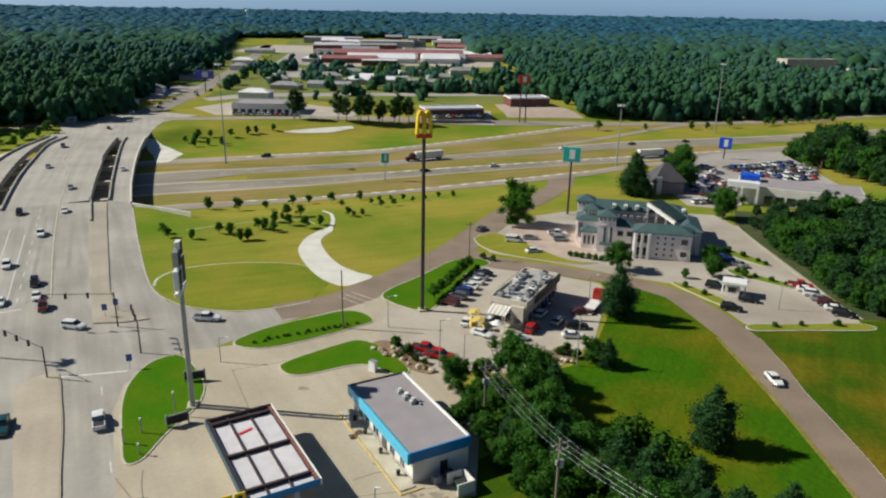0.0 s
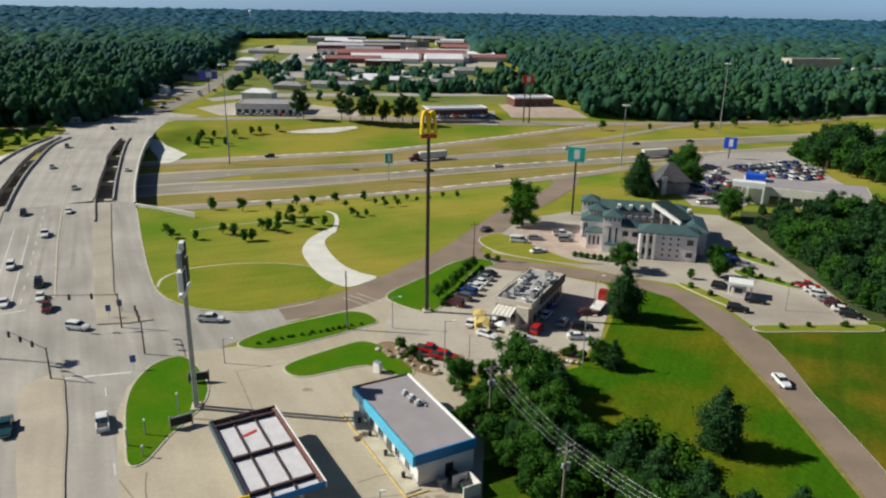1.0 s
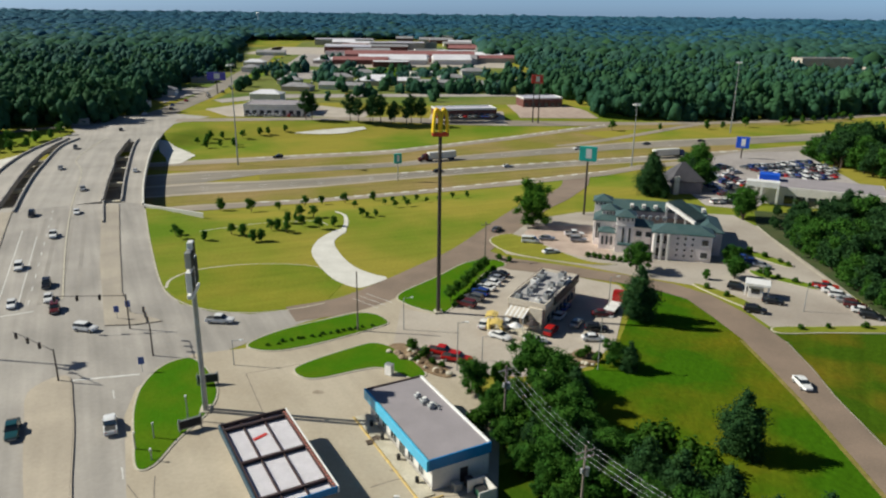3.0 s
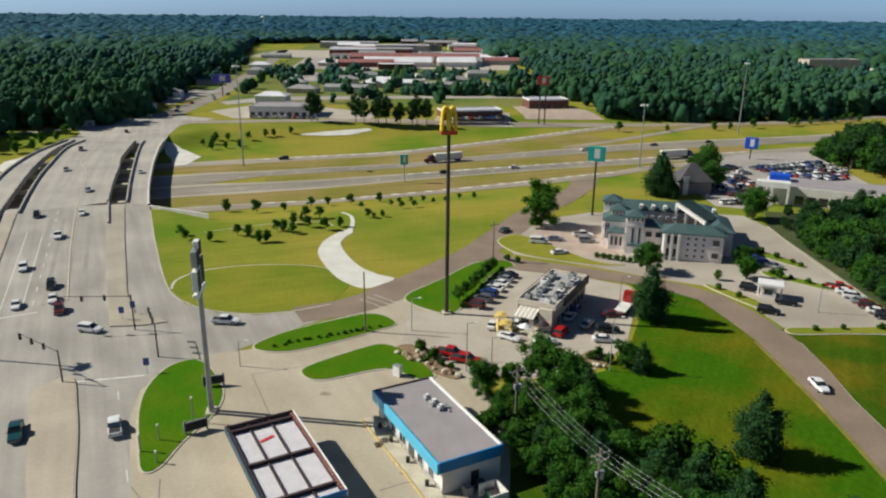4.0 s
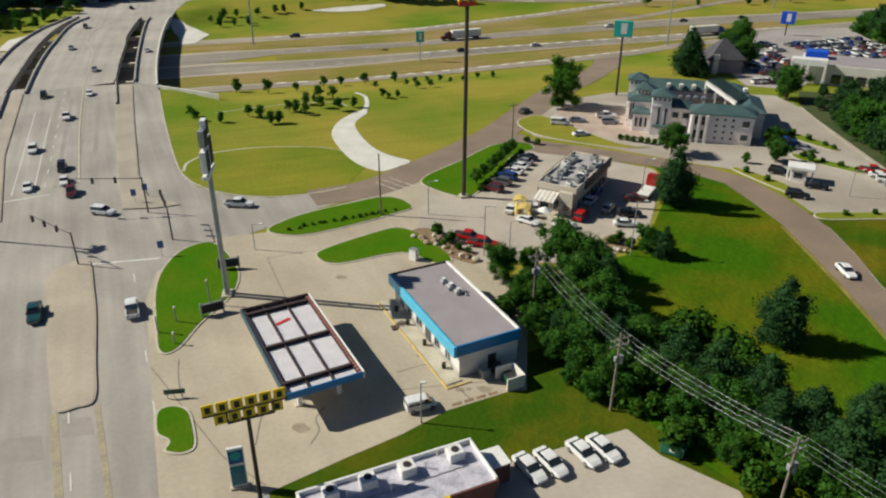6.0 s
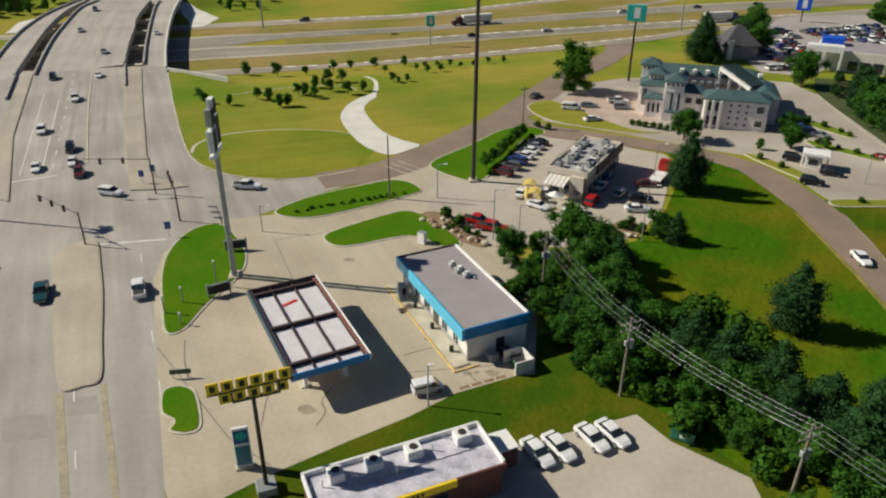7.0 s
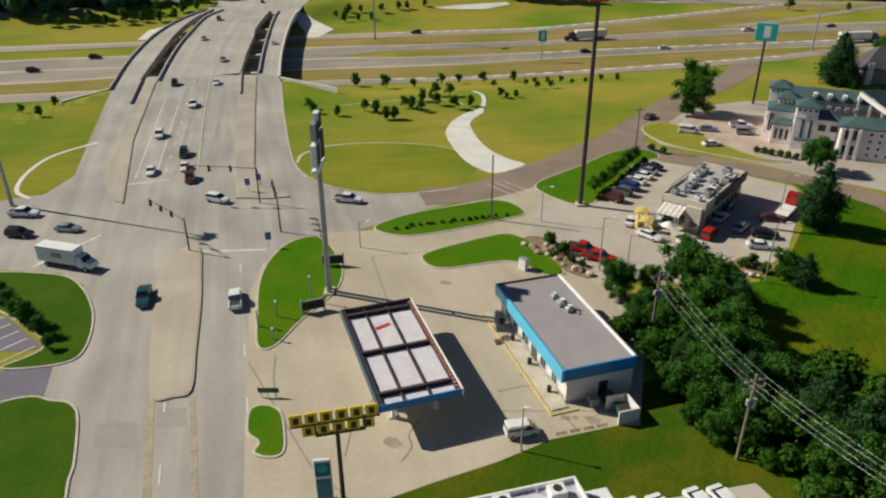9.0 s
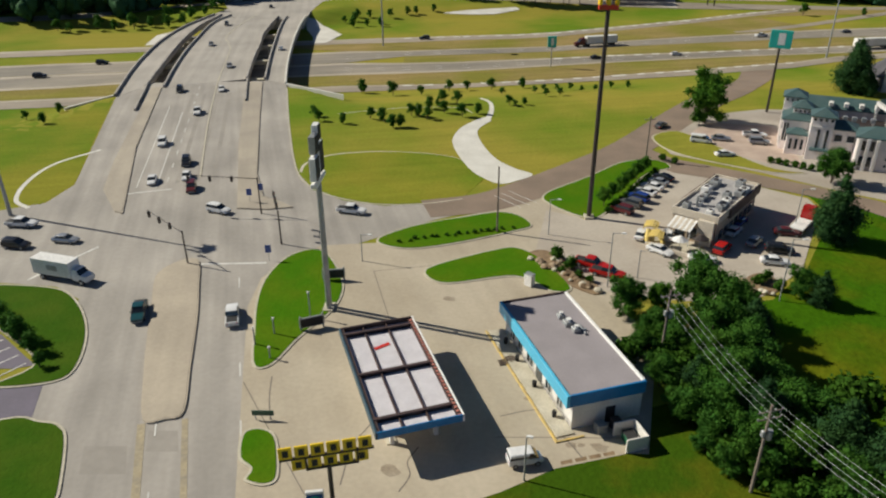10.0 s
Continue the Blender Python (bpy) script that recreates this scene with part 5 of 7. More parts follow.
for x, y in ((-134.9, 369.2), (-128, 361.6), (-132.3, 380.8), (-126.2, 383.2), (-115.2, 366.2), (-117, 372), (-109.2, 392.6), (-105.3, 395.6), (-97.4, 401.7), (-116.5, 385.8), (-122, 366), (-131, 374)):
    plant("small", x, y, PLACED.uniform(1.1, 1.6), group="trees on the far slope")
for x, y in ((-208.7, 345.4), (-207.7, 350.8), (-201.6, 354.2), (-202.6, 364), (-214, 340), (-222, 338), (-228, 333), (-236, 329), (-243, 326), (-252, 318), (-233, 338), (-246, 331), (-219, 349), (-260, 320)):
    plant("small", x, y, PLACED.uniform(1.5, 2.2), group="trees on the western slope")
for x, y in ((-155, 190), (-160, 183), (-150, 178)):
    plant("small", x, y, 1.0)
plant("bright", 21.7, 215.1, 1.95, "large bright green broadleaf tree at the hotel drive")
plant("oak", 44.0, 176.2, 0.85)
plant("dark", 37.5, 146.1, 1.12)
plant("dark", 41.1, 96.8, 0.98, "lone dark pine on the lawn")
plant("dark", 67.5, 257.5, 1.35), plant("dark", 71, 254, 0.7), plant("oak", 89, 268, 1.3), plant("dark", 86, 272, 1.0), plant("oak", 100.4, 309, 1.5), plant("oak", 95, 300, 1.2), plant("oak", 88.9, 226.4, 1.25), plant("oak", 70, 183, 0.6)
plant("oak", 28, 124.5, 0.62), plant("dark", 30.5, 122.5, 0.5)
plant("oak", 67, 172, 0.7), plant("small", 75, 173, 1.0), plant("small", 60, 171, 0.9)
# wood behind the shop
for x, y, k, s in ((2, 113, "oak", .75), (7, 115, "bright", .7), (12.5, 117, "oak", 1.05), (16, 113, "oak", 0.9), (6, 108, "oak", .8), (9.5, 110, "bright", .8), (14, 107, "oak", .9), (18.5, 108, "dark", .75), (4, 103, "oak", .7),
                   (8.5, 104.5, "oak", .85), (12.5, 101, "bright", .8), (17, 102, "oak", .9), (6.5, 97, "oak", .75), (10.5, 96, "dark", .75), (14.5, 95, "oak", .85), (18.5, 96, "oak", .8), (8.5, 91, "oak", .7),
                   (12.5, 90, "oak", .85), (17, 89.5, "dark", .8), (21, 91, "oak", .8), (16, 85, "oak", .8), (20, 84.5, "bright", .75), (24.5, 86.5, "dark", .9), (28, 83, "dark", .9), (24, 80, "oak", .8), (28.5, 77.5, "oak", .85),
                   (33, 80, "dark", .9), (32, 74.5, "dark", .85), (36.5, 75, "dark", .9), (33, 69, "oak", .8), (38, 69.5, "dark", .9), (42, 72, "oak", .8), (36, 63, "oak", .85), (41, 64, "dark", .9), (46, 66, "dark", .8), (34, 57, "dark", .8), (40, 58, "dark", .9), (46, 59, "oak", .85), (30, 62.5, "bright", .5), (44, 77, "dark", .7), (48, 73, "dark", .8), (51, 66, "oak", .8), (50, 60, "dark", .85), (45, 53, "dark", .9), (38, 51, "dark", .9), (51, 54, "oak", .8), (24, 92, "oak", .6), (21, 97, "bright", .6), (11, 86, "oak", .45), (13, 83, "oak", .4), (18, 80, "bright", .35), (23, 76, "oak", .4), (27, 72, "oak", .45)):
    plant(k, x, y, s * (0.72 if x < 10.8 and y < 111 else 1), "", "", 1.0, "trees of the wood behind the shop")
for i in range(110):
    u, v = PLACED.random(), PLACED.random()
    x, y = (8 + 46 * v + 14 * (u - 0.5) * (1 + v), 108 - 56 * v + 14 * (u - 0.5))
    plant("bush", x, y, PLACED.uniform(1.5, 2.8), "undergrowth shrub beneath the wood", group="undergrowth of the wood")
# dense wood east of the bank
rw = random.Random(77)
for i in range(190):
    u, v = rw.random(), rw.random()
    y = 147 + v * 98
    x = 93 + (u ** 1.3) * 66 + max(0, 160 - y) * 0.35
    if y > float(np.interp(x, (90, 96, 104, 113, 122, 140, 160), (200, 210, 221, 226, 218, 222, 235))):
        continue
    plant("edge", x, y, rw.uniform(0.7, 1.05) + 0.2 * min(1, (x - 92) / 12), "", "", 1.0, "trees of the eastern wood")
for i in range(30):
    plant("edge", 93.2 + rw.random() * 3.5, 149 + i * 2.0 + rw.uniform(-0.6, 0.6), rw.uniform(0.42, 0.68), "bushy tree at the wood's edge", "", 1.0, "trees of the eastern wood")
for i in range(70):
    x, y = 94 + rw.random() * 46, 200 + rw.random() * 36
    if float(np.interp(x, (90, 96, 104, 113, 122, 140, 160), (200, 210, 221, 226, 218, 222, 235))) < y < 237 - 0.2 * (x - 97):
        plant("edge", x, y, rw.uniform(0.3, 0.48), "low thicket tree before the showroom", "", 1.0, "trees of the eastern wood")
for i in range(58):
    y = 272 + rw.random() * 72
    x = (166 if y < 312 else 162) + rw.random() ** 1.4 * 70
    plant("edge", x, y, rw.uniform(1.1, 1.6), "", "", 1.0, "trees behind the dealer's lot")
for i in range(40):
    plant("edge", 168 + rw.random() * 60, 290 + rw.random() * 60 + i * 0.3, rw.uniform(1.4, 2.0), "", "", 1.0, "trees behind the dealer's lot")
for x, y in ((-91.4, 429.3), (-88, 430), (-65.7, 431.3), (-60.4, 428.9), (-54, 433), (-52, 429), (-47.7, 431.6), (-41, 430), (-39.7, 434), (-32.5, 432.5), (-30, 437), (-24.2, 436.9)):
    plant("tall", x, y, PLACED.uniform(0.78, 1.15), group="row of pines by the far frontage road")
for x, y in ((150, 452), (161, 456), (178, 463), (205, 474), (212, 478), (222, 484), (232, 489), (243, 495), (250, 499), (258, 504), (262, 500), (90, 440), (120, 446)):
    plant("small", x, y, PLACED.uniform(1.3, 2.0), group="young trees along the far verge")
# corner shrubs, hedge
for x, y, s in ((-75.8, 85.9, 1.15), (-79.6, 87.6, 1.45), (-82.2, 88.6, 1.3), (-84.6, 90.6, 1.4), (-72.6, 82.9, 0.75), (-88, 92.5, 1.2)):
    plant("small", x, y, s, "large rounded shrub on the corner lawn", "shrub", group="clipped corner shrubs")
for i in range(13):
    t = i / 12
    plant("bush", -1.2 + 9.2 * t, 150.5 + 23.5 * t, 0.9, "low clipped hedge shrub by the parking row", group="hedge shrubs")
for i in range(6):
    t = i / 5
    plant("round", -2.2 + 7.9 * t, 153.0 + 20.5 * t, 1.0, "round-headed tree above the hedge", group="hedge trees")
for i in range(16):
    t = i / 15
    plant("bush", -36.5 + 18 * t + PLACED.uniform(-0.5, 0.5), 129.3 + 9.8 * t + PLACED.uniform(-0.4, 0.4), PLACED.uniform(0.4, 0.6), "low weedy shrub in the grass island", group="island shrubs")
for x, y, s in ((-9, 128.5, 1.5), (-6.5, 126, 1.5), (-8, 124, 0.9), (-5, 123, 0.9), (-3.3, 122, 0.8), (22.5, 127, 1.2), (24, 128.5, 1.3), (25.5, 126, 1.2), (12.5, 181.5, 1.0), (10, 183, 1.1)):
    plant("bush", x, y, s, "rounded shrub in a planting bed")
for x, y in ((75, 176), (78, 173), (81, 170), (83.5, 167.5), (78.5, 193), (81, 189), (83.5, 185), (84.5, 182.5), (58, 165), (61, 160), (70, 142.3), (76, 143), (84, 143.5)):
    plant("bush", x, y, PLACED.uniform(0.7, 1.1), "dark shrub in a lot bed")
for i in range(6):
    plant("bush", 33.5 + i * 1.6, 186.8 - i * 0.7, 1.0, "dark shrub along the hotel front", group="hotel shrubs")


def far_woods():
    rng = np.random.default_rng(4)
    bm = bmesh.new()
    bmesh.ops.create_icosphere(bm, subdivisions=2, radius=1)
    base = np.array([v.co[:] for v in bm.verts])
    tris = np.array([[v.index for v in f.verts] for f in bm.faces])
    bm.free()
    bm = bmesh.new()
    bmesh.ops.create_icosphere(bm, subdivisions=1, radius=1)
    base1 = np.array([v.co[:] for v in bm.verts])
    tris1 = np.array([[v.index for v in f.verts] for f in bm.faces])
    bm.free()
    V, F, off = ([], [], []), ([], [], []), [0, 0, 0]

    def wooded(x, y):
        """How thickly trees stand at a place: 0 none, 1 closed wood."""
        if y < 318:
            return 0
        if x > 74 + 5 * math.sin(y * 0.05) and y > np.interp(x, (86, 95, 150, 210, 270, 330, 520), (479, 474, 484, 500, 526, 552, 629)) and not (x < 90 and y < 525):
            if 350 < x < 490 and 740 < y < 830:
                return 0.2
            return 0.0 if 850 < y + 0.2 * x < 925 and 120 < x < 345 else 1
        street = float(np.interp(y, (440, 545, 682, 900, 1310, 2000), (-184, -191, -211, -244, -320, -430)))
        west = np.interp(y, (318, 325, 332, 349, 369, 393, 411, 441, 475, 552, 617, 730, 911, 1318, 2200), (-440, -292, -260, -241, -224, -206, -199, -196, -208, -222, -234, -256, -290, -390, -600))
        if x < west:
            return 1
        if (abs(x - street) < 18 and y < 1350) or y < 520 or (x > 74 and y < 480):
            return 0
        if y > 1700 - 0.5 * abs(x + 150):
            return 1
        if x > 30 and y > 1000:
            return 1
        if 850 < y < 985 and -150 < x < 60:
            return 0
        if y < 582 or (815 < y < 850 and x < -60):
            return 0.02
        if x > -50 and y < 604:
            return 0.95
        return 0.17 if y < 820 else 0.10

    def clump(cx, cy, cz, s, b, t, w, squash, rough):
        jag = 1 + rng.normal(size=(len(b), 1)) * rough
        V[w].append(b * jag * np.array([s, s, s * squash]) + np.array([cx, cy, cz]))
        F[w].append(t + off[w])
        off[w] += len(b)

    quads = ([], [])
    r = 372.0
    while r < 4750:
        near = r < 950
        R = 3.2 + 0.0045 * r
        gap = 1.4 if near else 1.0
        n = int(1.55 * r / (gap * R))
        for k in range(n):
            a = -0.80 + 1.55 * (k + rng.random()) / n
            q = r + rng.uniform(-1.3, 1.3) * R
            x, y = q * math.sin(a), q * math.cos(a)
            d = wooded(x, y)
            if rng.random() > d:
                continue
            s = R * rng.uniform(0.6, 1.5) * (0.8 if d < 0.96 else 1)
            z = land(x, y)
            h = rng.uniform(0.5, 1.4)
            if near:
                # more trees take the painted haze tint as distance grows
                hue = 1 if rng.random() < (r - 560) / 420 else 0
                top = (0.5 if d < 0.96 else 1) * (8 + 7.5 * h if x > -150 else 9 + 10 * h)
                for j in range(7):
                    e, k2, u = rng.uniform(0, math.tau), rng.uniform(0.1, 0.7) * s, rng.random()
                    c = np.array([x + k2 * math.cos(e), y + k2 * math.sin(e), z + top * (0.18 + 0.74 * u)])
                    ls = s * rng.uniform(0.34, 0.6) * (1.15 - 0.45 * u)
                    clump(*c, ls, base1, tris1, hue, rng.uniform(1.0, 1.8), 0.24)
                    m = 34 if r < 600 else 18
                    if m:
                        nn = rng.normal(size=(m, 3))
                        nn /= np.linalg.norm(nn, axis=1, keepdims=True)
                        p = c + nn * ls * rng.uniform(0.85, 1.25, (m, 1))
                        t1 = np.cross(nn + rng.normal(size=(m, 3)) * 0.7, rng.normal(size=(m, 3)))
                        t1 /= np.linalg.norm(t1, axis=1, keepdims=True)
                        t2 = np.cross(nn, t1)
                        g = rng.uniform(0.4, 0.95, (m, 1)) * (1 if r < 600 else 1.5)
                        quads[hue].append(np.stack([p - t1 * g, p - t2 * g * 0.7, p + t1 * g, p + t2 * g * 0.7], 1).reshape(-1, 3))
            else:
                if d < 0.5:
                    continue
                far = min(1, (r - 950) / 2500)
                # the bluest haze colour takes over towards the horizon
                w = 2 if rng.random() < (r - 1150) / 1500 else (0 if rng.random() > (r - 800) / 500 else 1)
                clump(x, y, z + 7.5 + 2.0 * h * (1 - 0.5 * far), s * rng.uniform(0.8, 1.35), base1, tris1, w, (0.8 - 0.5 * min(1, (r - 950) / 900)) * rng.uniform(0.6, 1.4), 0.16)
        r += gap * R
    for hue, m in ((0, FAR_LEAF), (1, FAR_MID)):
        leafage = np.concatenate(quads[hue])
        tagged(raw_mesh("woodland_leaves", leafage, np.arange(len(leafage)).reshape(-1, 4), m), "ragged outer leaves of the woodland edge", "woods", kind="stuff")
    for w, m, lab in ((0, FAR_LEAF, "dense dark green woodland canopy beyond the freeway"), (1, FAR_MID, "haze-tinted pine woodland beyond the nearer woods"), (2, FAR_HAZE, "pine woodland in painted blue haze reaching the horizon")):
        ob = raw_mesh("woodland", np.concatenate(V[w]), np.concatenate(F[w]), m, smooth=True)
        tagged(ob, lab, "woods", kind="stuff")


far_woods()


# ---- masts, poles, signs ----
def arch_sign():
    ob = thing("sign_mast", pose(-4.8, 147.1, 0, 0, 0, 12), "very tall dark mast with a yellow double-arch sign", "sign")
    part("pole", rod((0, 0, 0), (0, 0, 38.4), 0.44, 0.36, 14), DARK_STEEL, ob)
    part("base", box(-0.9, 0.9, -0.9, 0.9, -0.1, 0.5, 0.05), KERB, ob)
    for c in (-0.72, 0.72):
        bm, prev = bmesh.new(), None
        for i in range(17):
            u = i / 16
            x, z = c + 0.72 * (2 * u - 1), 38.7 + 4.5 * (1 - abs(2 * u - 1) ** 3.2)
            if prev:
                for y in (-0.5, 0, 0.5):
                    put_rod(bm, (prev[0], y, prev[1]), (x, y, z), 0.3, n=8)
            prev = (x, z)
        part("arch", bm, YELLOW, ob, "yellow rounded arch")
    part("reader_board", box(-1.65, 1.65, -0.5, 0.5, 37.9, 38.75, 0.08), RED, ob, "red strip beneath the arches")


arch_sign()


def pylon():
    ob = thing("sign_pylon", on(-40.9, 105.5, 10), "twin-column steel pylon with stacked dark sign boxes", "sign")
    for y in (-0.45, 0.45):
        part("column", rod((0, y, 0), (0, y, 27.3), 0.34, 0.27, 12), GALV, ob)
    part("tray", box(-0.45, 0.45, -2.9, 2.9, 20.3, 20.9, 0.06), WHITE, ob, "pale service tray")
    for y0, y1, z0, z1, c in ((-2.7, -0.4, 21.2, 24.4, WHITE), (0.2, 2.5, 21.4, 25.6, WHITE), (-1.9, 0.1, 24.7, 27.2, GALV), (0.3, 1.9, 25.9, 28.1, WHITE)):
        a = part("sign_box", box(-0.42, 0.42, y0, y1, z0, z1, 0.06), c, ob, "weathered sign box")
        part("face", box(0.42, 0.5, y0 + 0.1, y1 - 0.1, z0 + 0.1, z1 - 0.1), BLACK, a, "black sign panel")
        part("face", box(-0.5, -0.42, y0 + 0.15, y1 - 0.15, z0 + 0.15, z1 - 0.15), GREEN_SIGN if z0 > 25.5 else DARK_STEEL, a, "dull dark panel")
    for z in (9, 15):
        part("brace", box(-0.1, 0.1, -0.45, 0.45, z, z + 0.2), GALV, ob)
    part("base", box(-0.8, 0.8, -1.2, 1.2, -0.1, 0.35, 0.04), KERB, ob)


pylon()


def pole_sign(name, x, y, h, w, t, face, deg, label, r=0.3, two=False, pole=None):
    ob = thing(name, on(x, y, deg, land(x, y)), label, "sign")
    for o in ((-w * 0.25, w * 0.25) if two else (0,)):
        part("pole", rod((o, 0, -0.3), (o, 0, h - t), r, r * 0.85, 10), pole or DARK_STEEL, ob)
    b = part("sign_box", box(-w / 2, w / 2, -0.4, 0.4, h - t, h, 0.08), face, ob)
    part("sign_mark", box(-w * 0.12, w * 0.2, -0.43, -0.4, h - t * 0.8, h - t * 0.15), WHITE, b, "white emblem shape")
    return ob


pole_sign("pole_sign", 39.4, 229.5, 22.0, 5.4, 4.6, TEAL_SIGN, -15, "tall pole with teal hotel sign", 0.35)
pole_sign("pole_sign", 126, 330, 14.5, 5.5, 5.0, BLUE_SIGN, -20, "tall pole with blue square sign", 0.3)
pole_sign("pole_sign", 45.9, 458, 29.0, 7.0, 5.0, RED, 0, "tall twin-pole red sign", 0.4, True)
pole_sign("pole_sign", -25.9, 294.2, 11.5, 3.2, 4.0, TEAL_SIGN, 10, "green and yellow route sign on a post", 0.2, False, GALV)
pole_sign("pole_sign", -186, 560, 16.0, 14, 6, paint("violet billboard", (0.12, 0.10, 0.5)), 0, "far billboard with violet face", 0.4)
pole_sign("pole_sign", -72, 462, 12, 2.0, 2.2, RED, 0, "small red roadside sign", 0.25)
pole_sign("pole_sign", 250, 540, 10, 16, 5, WHITE, -20, "pale billboard at the wood's edge", 0.4, True)


def light_mast(x, y, h, label="very tall steel lighting mast with ring head"):
    ob = thing("light_mast", pose(x, y, land(x, y)), label, "street lamp", "high light masts")
    part("pole", rod((0, 0, 0), (0, 0, h), 0.38, 0.14, 10), GALV, ob)
    part("ring", rod((0, 0, h - 0.3), (0, 0, h), 1.3, 1.3, 12), GALV, ob)
    for k in range(6):
        a = k * math.tau / 6
        part("lamp", rod((1.5 * math.cos(a), 1.5 * math.sin(a), h - 0.7), (1.5 * math.cos(a), 1.5 * math.sin(a), h - 0.2), 0.45, 0.3, 8), WHITE, ob)


light_mast(160, 438.8, 41), light_mast(-99.8, 320.7, 44.0), light_mast(78.1, 333.2, 28.5), light_mast(-113.3, 124.2, 34)


def wood_pole(x, y, h, arms=1, label="weathered timber utility pole", gear=True):
    ob = thing("utility_pole", on(x, y, 28), label, "utility pole", "utility poles")
    part("pole", rod((0, 0, -0.3), (0, 0, h), 0.2, 0.13, 9), POLE_WOOD, ob)
    for i in range(arms):
        part("crossarm", box(-1.35, 1.35, -0.05, 0.05, h - 0.9 - i * 0.9, h - 0.72 - i * 0.9, 0.02), POLE_WOOD, ob)
        for o in (-1.3, -0.5, 0.5, 1.3):
            part("insulator", rod((o, 0, h - 0.72 - i * 0.9), (o, 0, h - 0.5 - i * 0.9), 0.06, 0.04, 7), GALV, ob)
    if gear:
        part("transformer", rod((0.45, 0, h * 0.62), (0.45, 0, h * 0.62 + 1.1), 0.33, 0.33, 10), GALV, ob, "grey can transformer")
        part("cable_box", box(-0.45, -0.15, -0.2, 0.2, h * 0.66, h * 0.66 + 0.7, 0.03), GALV, ob)
    return ob


wood_pole(-20.7, 137, 12.7, 0, "tall dark timber pole in a grass island", False)
wood_pole(6.2, 182, 10.5, 1, gear=False)
wood_pole(6.8, 102.6, 10.7)
wood_pole(15.15, 80.6, 11.4, 2)
wood_pole(29.0, 63.5, 11.6, 2)
wires = thing("power_line", pose(0, 0, 0), "sagging overhead power cables between poles", "cable")
STOPS = [(-13, 152, 11.5), (6.8, 102.6, 10.15), (15.15, 80.6, 10.85), (29, 63.5, 11.05), (52, 36, 11)]
for a, b in zip(STOPS, STOPS[1:]):
    if a[1] > 150:
        continue
    for o, dz in ((-1.3, 0), (-0.5, 0), (0.5, 0), (1.3, 0)):
        bm, prev = bmesh.new(), None
        ux, uy = 0.88, 0.47
        for i in range(13):
            u = i / 12
            p = Vector((a[0] + (b[0] - a[0]) * u + ux * o, a[1] + (b[1] - a[1]) * u + uy * o, a[2] + (b[2] - a[2]) * u + dz - 0.7 * 4 * u * (1 - u)))
            ring = [bm.verts.new(p + Vector((ux * c, uy * c, h)) * 0.013) for c, h in ((1, 0), (0, 1), (-1, 0), (0, -1))]
            if prev:
                for k in range(4):
                    bm.faces.new((prev[k], prev[(k + 1) % 4], ring[(k + 1) % 4], ring[k]))
            prev = ring
        part("cable", bm, GALV, wires)


def water_tower(x, y, z, h):
    ob = thing("water_tower", pose(x, y, z), "far white water tower above the woods", "water tower")
    part("shaft", rod((0, 0, 0), (0, 0, h - 9), 2.6, 2.0, 12), WHITE, ob)
    bm = bmesh.new()
    bmesh.ops.create_uvsphere(bm, u_segments=16, v_segments=10, radius=8, matrix=Matrix.Translation((0, 0, h - 5)) @ Matrix.Diagonal((1, 1, 0.62, 1)))
    part("tank", bm, WHITE, ob, smooth=True)


water_tower(-782, 2896, land(-782, 2896), 42)


def lamp_post(x, y, h, arm=1.6, deg=0, label="slim steel lamp post with one arm"):
    ob = thing("lamp_post", on(x, y, deg, land(x, y)), label, "street lamp", "lamp posts")
    part("pole", rod((0, 0, 0), (0, 0, h), 0.11, 0.07, 8), GALV, ob)
    part("arm", rod((0, 0, h - 0.15), (arm, 0, h + 0.1), 0.05, 0.04, 6), GALV, ob)
    part("lamp", box(arm - 0.35, arm + 0.35, -0.16, 0.16, h, h + 0.18, 0.04), WHITE, ob)


for x, y, h in ((-0.6, 121.1, 9.4), (24.9, 122.5, 10.4), (4.0, 125, 5), (-8.0, 77.0, 6), (-11.5, 138, 7), (32, 150, 8), (75, 152, 6), (-41, 121, 5)):
    lamp_post(x, y, h, 0.35 if y < 80 else 1.6)


def signal(x, y, h, deg, reach, heads):
    ob = thing("traffic_signal", on(x, y, deg), "traffic signal mast with long arm and dark heads", "traffic light", "traffic signals")
    part("pole", rod((0, 0, 0), (0, 0, h), 0.16, 0.12, 8), DARK_STEEL, ob)
    part("arm", rod((0, 0, h - 0.3), (reach, 0, h + 0.2), 0.08, 0.05, 8), DARK_STEEL, ob)
    for i in range(heads):
        x2 = reach * (0.35 + 0.6 * i / max(1, heads - 1))
        s = part("signal_head", box(x2 - 0.22, x2 + 0.22, -0.2, 0.2, h - 1.0, h + 0.15, 0.04), DARK_STEEL, ob)
        for k, c in enumerate((RED, YELLOW, GREEN_SIGN)):
            part("lens", rod((x2, -0.26, h - 0.1 - k * 0.36), (x2, -0.2, h - 0.1 - k * 0.36), 0.13, n=8), c, s)


signal(-69.1, 113.5, 6.2, 150, 12, 3), signal(-66.4, 135.5, 7.5, 190, 14, 3), signal(-57, 124, 6.5, 120, 9, 3)


